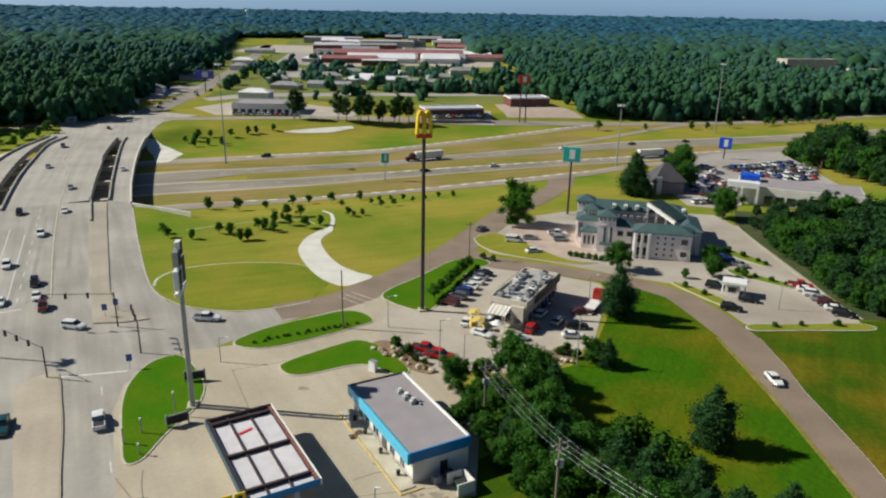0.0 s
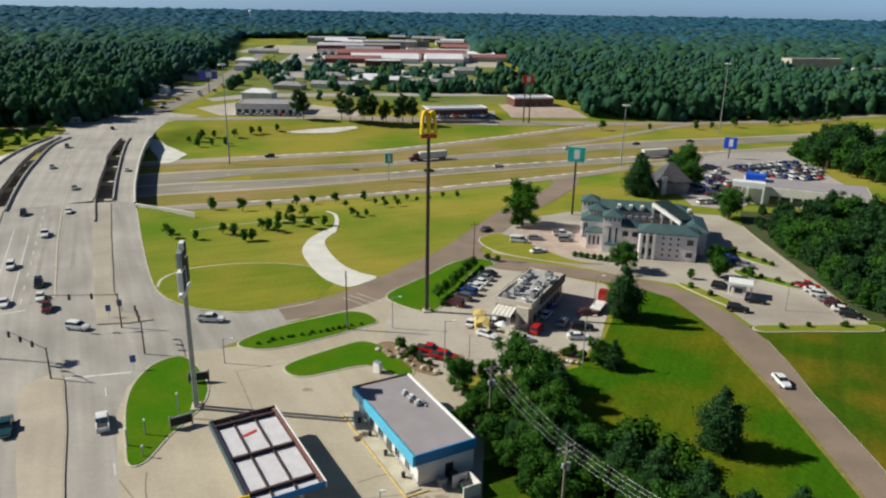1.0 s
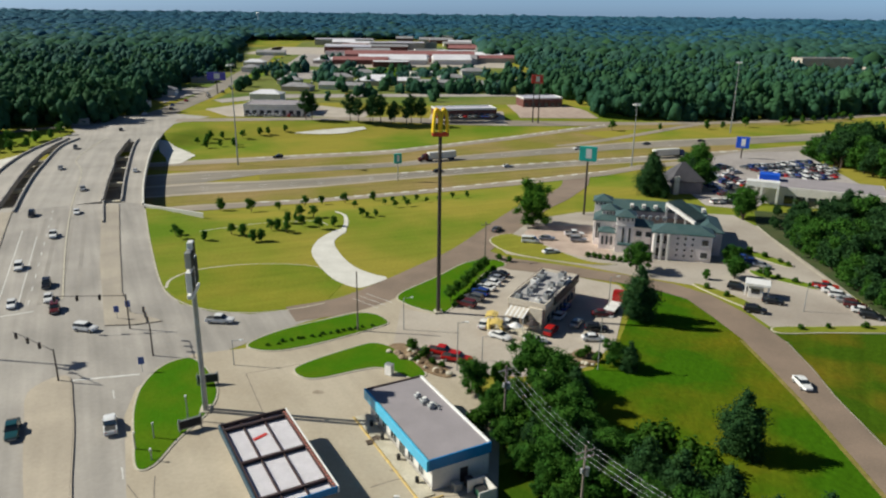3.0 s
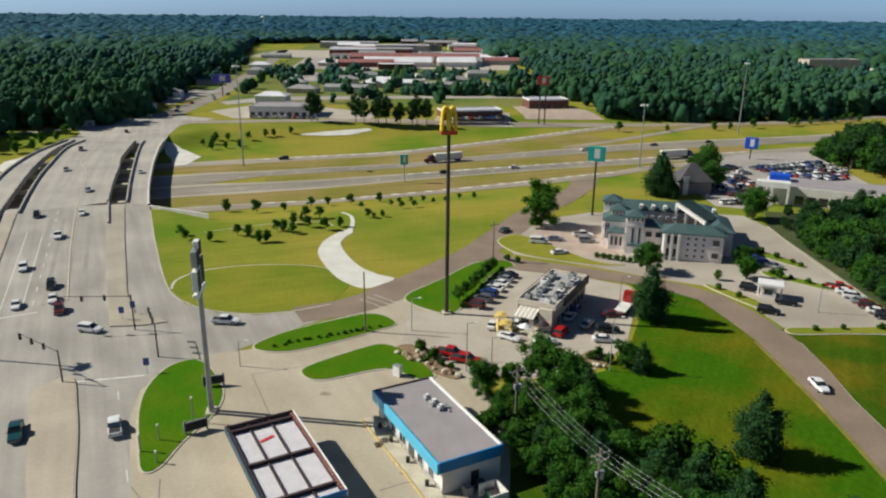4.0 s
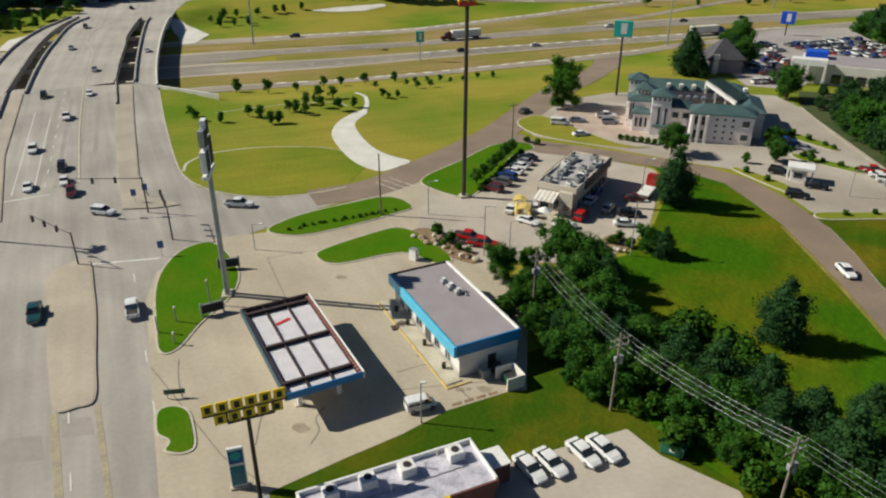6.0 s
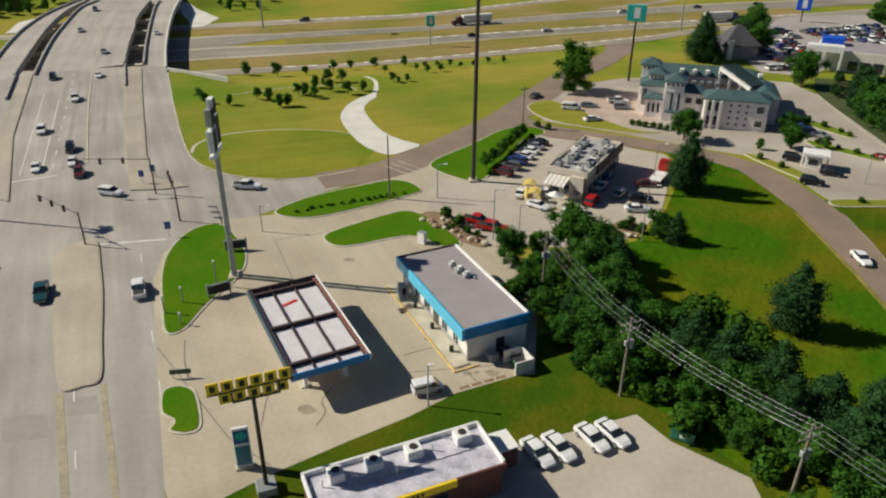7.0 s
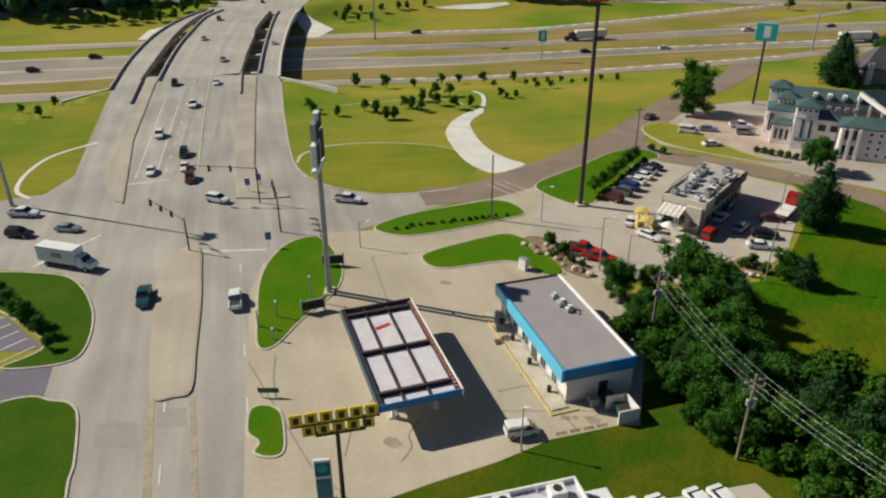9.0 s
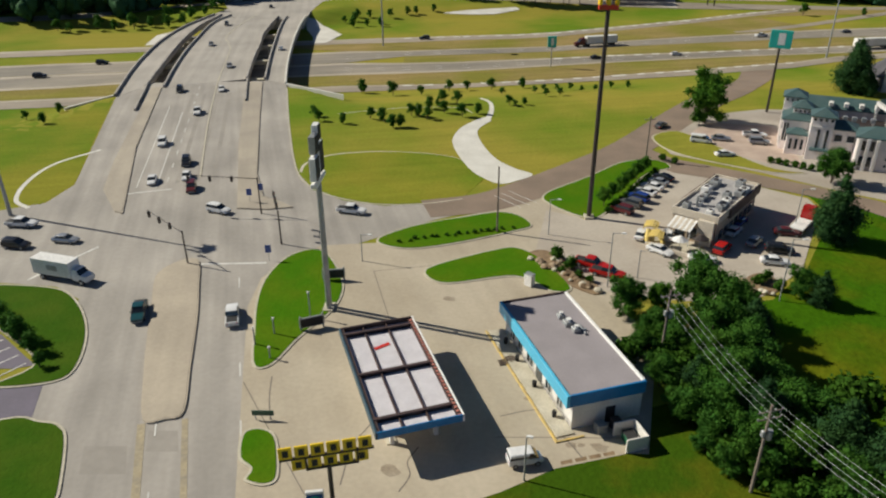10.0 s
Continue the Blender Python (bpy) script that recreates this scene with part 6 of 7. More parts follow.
def letters_sign():
    ob = thing("letter_sign", on(-23.4, 62.6, 25.5), "two rows of yellow tiles with dark marks on a pole", "sign")
    part("pole", rod((0, 0, 0), (0, 0, 12.4), 0.24, 0.2, 12), DARK_STEEL, ob)
    part("base", box(-1.0, 1.0, -1.0, 1.0, 0, 1.0, 0.05), GALV, ob, "grey equipment box at the foot")
    part("frame", put_box(put_box(box(-1.9, 2.5, -0.2, 0.2, 12.15, 12.35), -1.95, -1.8, -0.2, 0.2, 12.15, 13.6), 2.4, 2.55, -0.2, 0.2, 12.15, 13.6), DARK_STEEL, ob, "dark steel tray")
    part("rail", box(-4.1, 3.9, -0.15, 0.15, 13.45, 13.6), DARK_STEEL, ob)
    for row, n, x0, z in ((0, 6, -4.1, 13.6), (1, 5, -3.1, 12.25)):
        for i in range(n):
            x = x0 + i * 1.34
            t = part("tile", box(x, x + 1.14, -0.11, 0.11, z, z + 1.2, 0.04), YELLOW, ob)
            bm = box(x + 0.32, x + 0.82, -0.135, -0.11, z + 0.24, z + 0.96, 0.01)
            part("mark", bm, BLACK, t, "plain dark block")
    return ob


letters_sign()


def price_sign():
    ob = thing("price_sign", on(-26.6, 65.6, 20), "upright blue and teal petrol price sign", "sign")
    part("body", box(-0.85, 0.85, -0.2, 0.2, 0.3, 5.6, 0.06), WHITE, ob)
    part("panel", box(-0.75, 0.75, -0.24, -0.2, 3.6, 5.3), paint("deep blue panel", (0.01, 0.10, 0.30)), ob, "deep blue emblem panel")
    bm = bmesh.new()
    bmesh.ops.create_cone(bm, segments=20, radius1=0.55, radius2=0.55, depth=0.04, cap_ends=True, matrix=pose(0, -0.26, 4.6, 90))
    part("emblem", bm, TEAL_SIGN, ob, "plain round emblem")
    part("panel", box(-0.75, 0.75, -0.24, -0.2, 0.6, 3.2), paint("teal panel", (0.01, 0.17, 0.24)), ob, "teal lower panel")
    part("panel", box(-0.75, 0.75, -0.235, -0.2, 3.25, 3.55), WHITE, ob)
    part("base", box(-1.0, 1.0, -0.4, 0.4, 0, 0.3, 0.04), KERB, ob)


price_sign()


# ---- vehicles ----
CAR_PAINT = {"white": paint("white car paint", (0.74, 0.74, 0.73), 0.25), "silver": paint("silver car paint", (0.42, 0.43, 0.44), 0.25, 0.5), "black": paint("black car paint", (0.016, 0.016, 0.018), 0.2),
             "red": paint("red car paint", (0.42, 0.015, 0.012), 0.25), "blue": paint("blue car paint", (0.02, 0.05, 0.22), 0.25), "maroon": paint("maroon car paint", (0.10, 0.018, 0.018), 0.25),
             "grey": paint("grey car paint", (0.14, 0.145, 0.15), 0.25, 0.3), "teal": paint("dark teal car paint", (0.012, 0.06, 0.07), 0.25)}
TAIL = paint("red lamp lens", (0.5, 0.01, 0.01), 0.2)
CLEAR = paint("clear lamp lens", (0.75, 0.76, 0.78), 0.15)


def loft(sections):
    """A skin over cross-sections (x, half width, z low, z high, half width at the top)."""
    bm, rings = bmesh.new(), []
    for x, w, z0, z1, wt in sections:
        zm = z0 + (z1 - z0) * 0.55
        pts = [(w * 0.9, z0), (w, z0 + (z1 - z0) * 0.2), (w, zm), (wt, z1), (-wt, z1), (-w, zm), (-w, z0 + (z1 - z0) * 0.2), (-w * 0.9, z0)]
        rings.append([bm.verts.new((x, y, z)) for y, z in pts])
    for a, b in zip(rings, rings[1:]):
        for k in range(8):
            bm.faces.new((a[k], a[(k + 1) % 8], b[(k + 1) % 8], b[k]))
    bm.faces.new(rings[0]), bm.faces.new(rings[-1][::-1])
    return bm


SHAPES = {  # body sections, glass house (x0 low, x0 high, x1 high, x1 low, roof z), wheel x, wheel radius
    "sedan": (((-2.35, 0.78, 0.42, 0.86, 0.7), (-2.2, 0.88, 0.3, 0.98, 0.78), (-1.3, 0.9, 0.28, 1.0, 0.8), (0.9, 0.9, 0.28, 0.98, 0.8), (1.9, 0.86, 0.3, 0.86, 0.74), (2.35, 0.7, 0.4, 0.7, 0.6)), (-1.75, -1.05, 0.25, 1.05, 1.45), 1.4, 0.32),
    "suv": (((-2.35, 0.85, 0.45, 1.1, 0.8), (-2.25, 0.94, 0.35, 1.15, 0.86), (-1.2, 0.95, 0.33, 1.16, 0.88), (1.0, 0.95, 0.33, 1.12, 0.86), (2.0, 0.92, 0.36, 1.0, 0.82), (2.4, 0.8, 0.45, 0.85, 0.7)), (-2.25, -2.0, 0.3, 1.15, 1.78), 1.45, 0.38),
    "pickup": (((-2.85, 0.88, 0.5, 1.05, 0.84), (-2.75, 0.96, 0.42, 1.1, 0.9), (-1.0, 0.96, 0.4, 1.12, 0.9), (1.1, 0.96, 0.4, 1.14, 0.88), (2.3, 0.94, 0.42, 1.05, 0.84), (2.85, 0.84, 0.5, 0.92, 0.74)), (-0.95, -0.75, 0.55, 1.3, 1.85), 1.8, 0.4),
    "van": (((-2.5, 0.9, 0.45, 1.2, 0.86), (-2.4, 0.98, 0.35, 1.25, 0.92), (0.0, 0.98, 0.33, 1.25, 0.92), (1.4, 0.97, 0.35, 1.15, 0.9), (2.2, 0.92, 0.4, 0.95, 0.8), (2.5, 0.8, 0.5, 0.8, 0.7)), (-2.4, -2.3, 0.9, 1.8, 2.1), 1.6, 0.38)}
WORDS = {"sedan": "sedan", "suv": "sport utility car", "pickup": "pickup truck with open bed", "van": "panel van"}
MODELS = {}


def vehicle(kind, colour):
    body, (g0, g1, g2, g3, top), wx, wr = SHAPES[kind]
    skin = CAR_PAINT[colour]
    ob = thing("parked_" + kind if kind != "pickup" else "pickup_truck", pose(0, 0, -80), f"{colour} {WORDS[kind]} on the pavement", "car" if kind != "pickup" else "pickup")
    part("body", loft(body), skin, ob, smooth=False)
    zb = body[2][3] - 0.03
    w, wt = body[2][4] + 0.02, body[2][4] - 0.14
    part("glasshouse", loft([(g0, w - 0.03, zb, zb + 0.03, w - 0.03), (g1, w - 0.02, zb, top - 0.03, wt), (g2, w - 0.02, zb, top - 0.03, wt), (g3, w - 0.03, zb, zb + 0.03, w - 0.03)]), GLASS, ob, "dark tinted windows")
    part("roof", loft([(g1 - 0.12, wt, top - 0.06, top - 0.02, wt - 0.1), (g1 + 0.2, wt + 0.03, top - 0.06, top + 0.03, wt - 0.06), (g2 - 0.2, wt + 0.03, top - 0.06, top + 0.03, wt - 0.06), (g2 + 0.1, wt, top - 0.06, top - 0.02, wt - 0.1)]), skin, ob)
    if kind == "pickup":
        part("bed", box(-2.68, -1.05, -0.78, 0.78, 1.07, 1.13), BLACK, ob, "dark open load bed")
    if kind == "van":
        part("side_panel", box(-2.35, 0.4, -0.9, 0.9, 1.2, 2.06, 0.06), skin, ob)
    for x in (-wx, wx):
        for y in (-1, 1):
            yy = y * (body[2][1] - 0.06)
            t = part("wheel", rod((x, yy - 0.11 * y, wr), (x, yy + 0.1 * y, wr), wr, n=12), BLACK, ob)
            part("rim", rod((x, yy + 0.09 * y, wr), (x, yy + 0.12 * y, wr), wr * 0.6, n=8), GALV, t)
    xe, xf = body[0][0], body[-1][0]
    for y in (-1, 1):
        part("headlight", box(xf - 0.22, xf - 0.04, y * 0.58 - 0.16, y * 0.58 + 0.16, body[-1][3] - 0.16, body[-1][3] - 0.02, 0.02), CLEAR, ob)
        part("tail_light", box(xe - 0.02, xe + 0.1, y * 0.66 - 0.12, y * 0.66 + 0.12, body[0][3] - 0.22, body[0][3] - 0.04, 0.02), TAIL, ob)
        part("mirror", box(g3 - 0.45, g3 - 0.25, y * (w + 0.08) - 0.07, y * (w + 0.08) + 0.07, zb + 0.02, zb + 0.16, 0.02), skin, ob)
    part("bumper", box(xf - 0.12, xf + 0.03, -0.7, 0.7, 0.38, 0.56, 0.03), skin if kind == "sedan" else GALV, ob)
    return ob


def park(kind, colour, x, y, deg, label="", group="", z=None):
    m = on(x, y, deg, land(x, y) if z is None else z)
    if (kind, colour) in MODELS:
        ob = copy_thing(MODELS[kind, colour], m)
    else:
        ob = MODELS[kind, colour] = vehicle(kind, colour)
        ob.matrix_world = m
    return tagged(ob, label, "", group)


N, S = 117, -63
TR = "vehicles on the arterial road"
for kind, col, x, y, deg in (("suv", "black", -132.2, 215.7, S), ("pickup", "white", -114.4, 195.2, S), ("sedan", "white", -120.1, 219.4, S), ("sedan", "silver", -133.3, 249.4, S), ("suv", "white", -108.5, 168.6, S), ("suv", "black", -95.4, 157.4, S),
                             ("sedan", "white", -90.6, 149.4, S), ("sedan", "white", -96.4, 145.5, S), ("pickup", "white", -53.6, 99.6, N), ("suv", "grey", -175.4, 326.4, S), ("sedan", "silver", -159, 282.8, S), ("sedan", "black", -178.6, 379.5, S),
                             ("pickup", "teal", -67.5, 97.5, S), ("suv", "maroon", -86, 143.5, S), ("sedan", "white", -128.5, 281.1, N)):
    park(kind, col, x, y, deg, f"{col} {WORDS[kind]} in a traffic lane", TR, 0.06 if y > 225 else 0.03)
for kind, col, x, y, deg in (("suv", "black", -101.8, 112.6, 5), ("sedan", "silver", -94.8, 116.4, 5), ("pickup", "white", -107.4, 120.4, 8), ("suv", "white", -74.7, 134.2, -10), ("pickup", "white", -49.5, 139.5, -2), ("sedan", "silver", -113, 104, 0)):
    park(kind, col, x, y, deg, f"{col} {WORDS[kind]} waiting at the crossing", TR, 0.035)
park("sedan", "white", 59.6, 118, -88, "white sedan driving along the brown lane", z=0.09)
park("sedan", "grey", 10.5, 209, 62, z=0.08)
FWY = "vehicles on the freeway"
for kind, col, x, y, deg in (("suv", "black", -203.9, 240, 23), ("suv", "black", -195.6, 264, 23), ("sedan", "white", -175, 262, 23), ("sedan", "white", 21, 326, 24), ("sedan", "black", 132, 404, 22), ("suv", "black", -86, 338, 203), ("sedan", "grey", 99, 392, 204), ("sedan", "black", -10, 313, 24), ("pickup", "white", 60, 374, 204)):
    park(kind, col, x, y, deg, f"{col} {WORDS[kind]} on the freeway carriageway", FWY, -4.86)
# restaurant lot
RL = "cars parked at the restaurant"
for kind, col, x, y, deg in (("suv", "maroon", 1.2, 151.0, 150), ("suv", "grey", 2.9, 154.6, 150), ("suv", "blue", 4.3, 157.8, 150), ("sedan", "white", 5.8, 161.3, 150), ("sedan", "white", 7.2, 164.6, 150), ("sedan", "silver", 8.4, 167.6, 150), ("sedan", "black", 9.6, 170.6, 150),
                             ("sedan", "white", 4.8, 140.6, 75), ("sedan", "white", 7.8, 134.9, -35), ("sedan", "white", 14.6, 133.2, 5), ("suv", "red", 18.2, 137.8, 62), ("sedan", "white", 21.0, 145.6, 62), ("sedan", "blue", 22.6, 150.4, 62), ("sedan", "silver", 24.0, 142.0, 62), ("pickup", "red", -3.4, 127.2, -20), ("pickup", "red", -0.7, 124.6, -15),
                             ("sedan", "white", 26.2, 134.8, 0), ("suv", "black", 27.6, 139.4, 0), ("sedan", "maroon", 30.2, 147.2, 0), ("sedan", "white", 9.4, 141.4, 80)):
    park(kind, col, x, y, deg, f"{col} {WORDS[kind]} in the restaurant lot", RL, 0.06)
# hotel and bank
HL = "cars at the hotel and bank"
for kind, col, x, y, deg in (("van", "white", 19.5, 198.0, -10), ("sedan", "silver", 24.4, 201, 0), ("sedan", "white", 24.1, 189, 20), ("pickup", "white", 32.8, 205.4, 0), ("suv", "silver", 33.1, 200, 0), ("suv", "black", 65.1, 164.4, -30), ("sedan", "black", 70, 156.3, -20),
                             ("suv", "black", 73.2, 190.6, -40), ("sedan", "blue", 74.6, 186.6, -40), ("sedan", "blue", 75.8, 183.8, -40), ("sedan", "silver", 77.2, 181, -40), ("suv", "black", 64, 151, -20)):
    park(kind, col, x, y, deg, f"{col} {WORDS[kind]} in the hotel lot", HL, 0.05)
for i, (kind, col) in enumerate((("pickup", "red"), ("sedan", "white"), ("suv", "white"), ("sedan", "silver"), ("suv", "maroon"), ("sedan", "white"), ("suv", "black"))):
    park(kind, col, 86.4 + 0.25 * i, 166.4 - 2.9 * i, -25, f"{col} {WORDS[kind]} along the eastern kerb", "row of cars by the wood", 0.05)
# diner
for kind, col, x, y in (("sedan", "white", 4.6, 69.6), ("sedan", "white", 7.0, 70.6), ("sedan", "white", 10.8, 72.3), ("sedan", "white", 13.2, 73.2)):
    park(kind, col, x, y, -56, f"{col} {WORDS[kind]} parked at the diner", "cars parked at the diner", 0.05)
park("van", "white", -8.3, 79.7, 24, "white service van on the forecourt edge", z=0.045).scale = (0.78, 0.86, 0.84)


def box_truck(x, y, deg):
    ob = thing("box_truck", on(x, y, deg, 0.03), "white box truck waiting at the crossing", "truck")
    part("cargo_box", box(-5.2, 2.2, -1.2, 1.2, 1.0, 3.7, 0.05), WHITE, ob)
    part("cab", loft([(2.3, 1.1, 0.6, 2.5, 0.95), (3.2, 1.1, 0.55, 2.5, 0.95), (3.8, 1.1, 0.55, 1.7, 1.0), (4.9, 1.0, 0.6, 1.45, 0.85)]), WHITE, ob)
    part("windscreen", loft([(3.18, 1.0, 1.65, 2.42, 0.9), (3.3, 1.02, 1.65, 2.4, 0.9), (3.85, 1.0, 1.62, 1.72, 0.95)]), GLASS, ob)
    part("chassis", box(-5.1, 4.5, -0.6, 0.6, 0.55, 0.98, 0.03), DARK_STEEL, ob)
    part("logo_panel", box(-2.2, -0.2, -1.24, -1.2, 2.0, 2.9), GALV, ob, "plain grey emblem")
    for wx in (-3.6, 3.9):
        for y2 in (-1, 1):
            t = part("wheel", rod((wx, y2 * 0.85, 0.5), (wx, y2 * 1.15, 0.5), 0.5, n=12), BLACK, ob)
            part("rim", rod((wx, y2 * 1.14, 0.5), (wx, y2 * 1.18, 0.5), 0.28, n=8), GALV, t)


box_truck(-85.5, 104.6, -4)


def semi(x, y, deg, col):
    ob = thing("semi_truck", on(x, y, deg, land(x, y) + 0.14), f"{col} tractor unit with long white trailer", "truck")
    part("trailer", box(-12.5, 1.6, -1.28, 1.28, 1.15, 4.1, 0.05), WHITE, ob, "long white trailer")
    part("cab", loft([(2.2, 1.15, 0.7, 3.7, 1.0), (4.2, 1.15, 0.7, 3.3, 1.0), (4.9, 1.1, 0.7, 2.0, 0.95), (6.6, 0.95, 0.75, 1.8, 0.8)]), CAR_PAINT[col], ob)
    part("windscreen", loft([(4.22, 1.02, 2.1, 3.2, 0.92), (4.35, 1.02, 2.1, 3.15, 0.92), (4.9, 1.0, 2.02, 2.12, 0.95)]), GLASS, ob)
    part("chassis", box(-12, 6.2, -0.5, 0.5, 0.7, 1.1, 0.03), DARK_STEEL, ob)
    for wx in (-11, -9.7, 0.6, 2.0, 5.6):
        for y2 in (-1, 1):
            part("wheel", rod((wx, y2 * 0.8, 0.52), (wx, y2 * 1.2, 0.52), 0.52, n=12), BLACK, ob)


semi(-14, 337.5, 208, "maroon")
semi(105, 359, 21, "blue")



def tractor_unit(x, y, deg):
    ob = thing("tractor_unit", on(x, y, deg, 0.06), "tall red truck cab with pale flatbed parked by trees", "truck")
    part("cab", loft([(0.2, 1.15, 0.9, 3.6, 1.0), (2.0, 1.15, 0.9, 3.4, 1.0), (2.6, 1.1, 0.9, 2.1, 0.95), (4.2, 0.95, 0.9, 1.8, 0.8)]), CAR_PAINT["red"], ob)
    part("windscreen", loft([(2.0, 1.02, 2.2, 3.2, 0.92), (2.1, 1.02, 2.2, 3.15, 0.92), (2.6, 1.0, 2.12, 2.2, 0.95)]), GLASS, ob)
    part("flatbed", box(-5.5, -0.1, -1.2, 1.2, 0.95, 1.25, 0.03), WHITE, ob, "pale flat load bed")
    part("chassis", box(-5.2, 3.8, -0.5, 0.5, 0.6, 0.94, 0.03), DARK_STEEL, ob)
    for wx in (-4.4, -3.2, 3.0):
        for y2 in (-1, 1):
            part("wheel", rod((wx, y2 * 0.75, 0.5), (wx, y2 * 1.12, 0.5), 0.5, n=12), BLACK, ob)


tractor_unit(34.3, 152.5, 62)
for x, y, deg in ((-12.6, 98.4, 20), (-13.4, 97.4, 24)):
    pl = thing("pallet", on(x, y, deg, 0.05), "dark weathered timber pallet leaning by the kerb", "pallet", "pallets by the shop")
    for k in range(5):
        part("board", box(-0.6, 0.6, -0.55 + k * 0.24, -0.38 + k * 0.24, 0.12, 0.16), BARK, pl)
    for yy in (-0.5, 0, 0.5):
        part("bearer", box(-0.6, 0.6, yy - 0.04, yy + 0.04, 0, 0.12) if yy == 0 else box(-0.6, 0.6, yy - 0.04, yy + 0.04, 0, 0.118), BARK, pl)

# dealer's rows
rd = random.Random(19)
for (x0, y0), (x1, y1), n in (((119, 307), (151, 319.8), 13), ((121, 301), (155, 313), 13), ((122.2, 294), (156, 306.5), 13), ((120.5, 280.3), (148, 291), 11), ((120, 287), (152, 298.5), 12), ((105.9, 289.2), (107.3, 272), 6), ((100, 287), (101.5, 268), 7), ((94, 273), (94, 259), 5), ((87.4, 247), (93.5, 247.2), 3), ((110, 310), (112, 296), 5)):
    for i in range(n):
        u = (i + rd.uniform(-0.1, 0.1)) / (n - 1)
        col = rd.choice(("white", "white", "white", "silver", "silver", "red", "blue", "black", "grey", "maroon"))
        kind = rd.choice(("sedan", "suv", "suv", "pickup"))
        z = 0.3 if (x0 + (x1 - x0) * u) > 96 else land(x0, y0) + 0.06
        park(kind, col, x0 + (x1 - x0) * u, y0 + (y1 - y0) * u, 110 if x1 - x0 > 10 else 20, f"{col} {WORDS[kind]} in the dealer's rows", "cars for sale at the dealer", z)

# ---- farther buildings ----
def block(name, x, y, deg, L, D, H, wall, roof, label, category, pitched=False, band=None, bays=0, z=None):
    ob = thing(name, on(x, y, deg, land(x, y) if z is None else z), label, category)
    part("wall", box(0, L, 0, D, -1.0, H, 0.05), wall, ob)
    if pitched:
        part("roof", hip(bmesh.new(), 0, L, 0, D, H, D * (0.16 if L > 30 else 0.22), 0.5, 0.3 if L > 30 else None), roof, ob)
    else:
        part("roof", box(0.3, L - 0.3, 0.3, D - 0.3, H - 0.1, H + 0.08), roof, ob)
        for a in ((0, L, -0.1, 0.28), (0, L, D - 0.28, D + 0.1), (-0.1, 0.28, 0.28, D - 0.28), (L - 0.28, L + 0.1, 0.28, D - 0.28)):
            part("parapet", box(*a, H - 0.5, H + 0.5), band or wall, ob)
    for i in range(bays):
        x0 = L * (i + 0.2) / bays
        part("window", box(x0, x0 + L / bays * 0.6, -0.12, 0.02, 0.7, min(H - 1, 3.0)), GLASS, ob)
    return ob


RUST = mat("rust red roofing", (0.30, 0.125, 0.115), (0.24, 0.10, 0.095), big=0.1, small=1, bump=0.05)
GREY_ROOF = mat("weathered grey shingle", (0.32, 0.31, 0.315), (0.24, 0.235, 0.24), big=0.2, small=2, bump=0.2)
TAN = mat("tan far wall", (0.48, 0.42, 0.35), (0.40, 0.35, 0.29), big=0.2, small=2, bump=0.05)
block("shop_building", -133, 446, 3, 40, 26, 6.0, WHITE_WALL, ROOF_GREY, "long white roadside shop with dark windows", "shop", bays=9)
block("shop_building", -15, 449, 15, 38, 16, 5.5, BRICK_RED, ROOF_WHITE, "white-roofed roadside shop with brick walls", "shop", band=WHITE, bays=10)
block("restaurant_building", 42, 505, 12, 28, 18, 6.0, BRICK_RED, ROOF_WHITE, "brick restaurant with white roof band", "restaurant", band=WHITE, bays=6)
block("warehouse", -124, 897, 7, 82, 34, 6.0, WHITE_WALL, FAR_WHITE, "long low white warehouse with sheet roof", "warehouse", pitched=True)
block("warehouse", -34, 912, 7, 46, 34, 6.0, WHITE_WALL, FAR_WHITE, "white warehouse with sheet roof", "warehouse", pitched=True)
block("warehouse", -148, 944, 5, 165, 26, 9.5, RUST, RUST, "very long rust-red shed", "warehouse", pitched=True)
block("shopping_centre", -206, 1120, 8, 70, 60, 10, BRICK_RED, ROOF_WHITE, "far brick shopping block", "shop", band=WHITE)
block("shopping_centre", -150, 1230, 8, 90, 50, 12, TAN, ROOF_WHITE, "far pale shopping block", "shop")
block("shopping_centre", -275, 1400, 8, 110, 60, 10, TAN, ROOF_WHITE, "far pale flat-roofed shops", "shop")
block("apartment_block", 362, 807, 12, 62, 18, 19, TAN, ROOF_GREY, "far tan apartment block among trees", "apartments", bays=0)
block("apartment_block", 420, 770, 12, 60, 18, 12, TAN, ROOF_GREY, "far tan apartment block among trees", "apartments")
rb = random.Random(31)
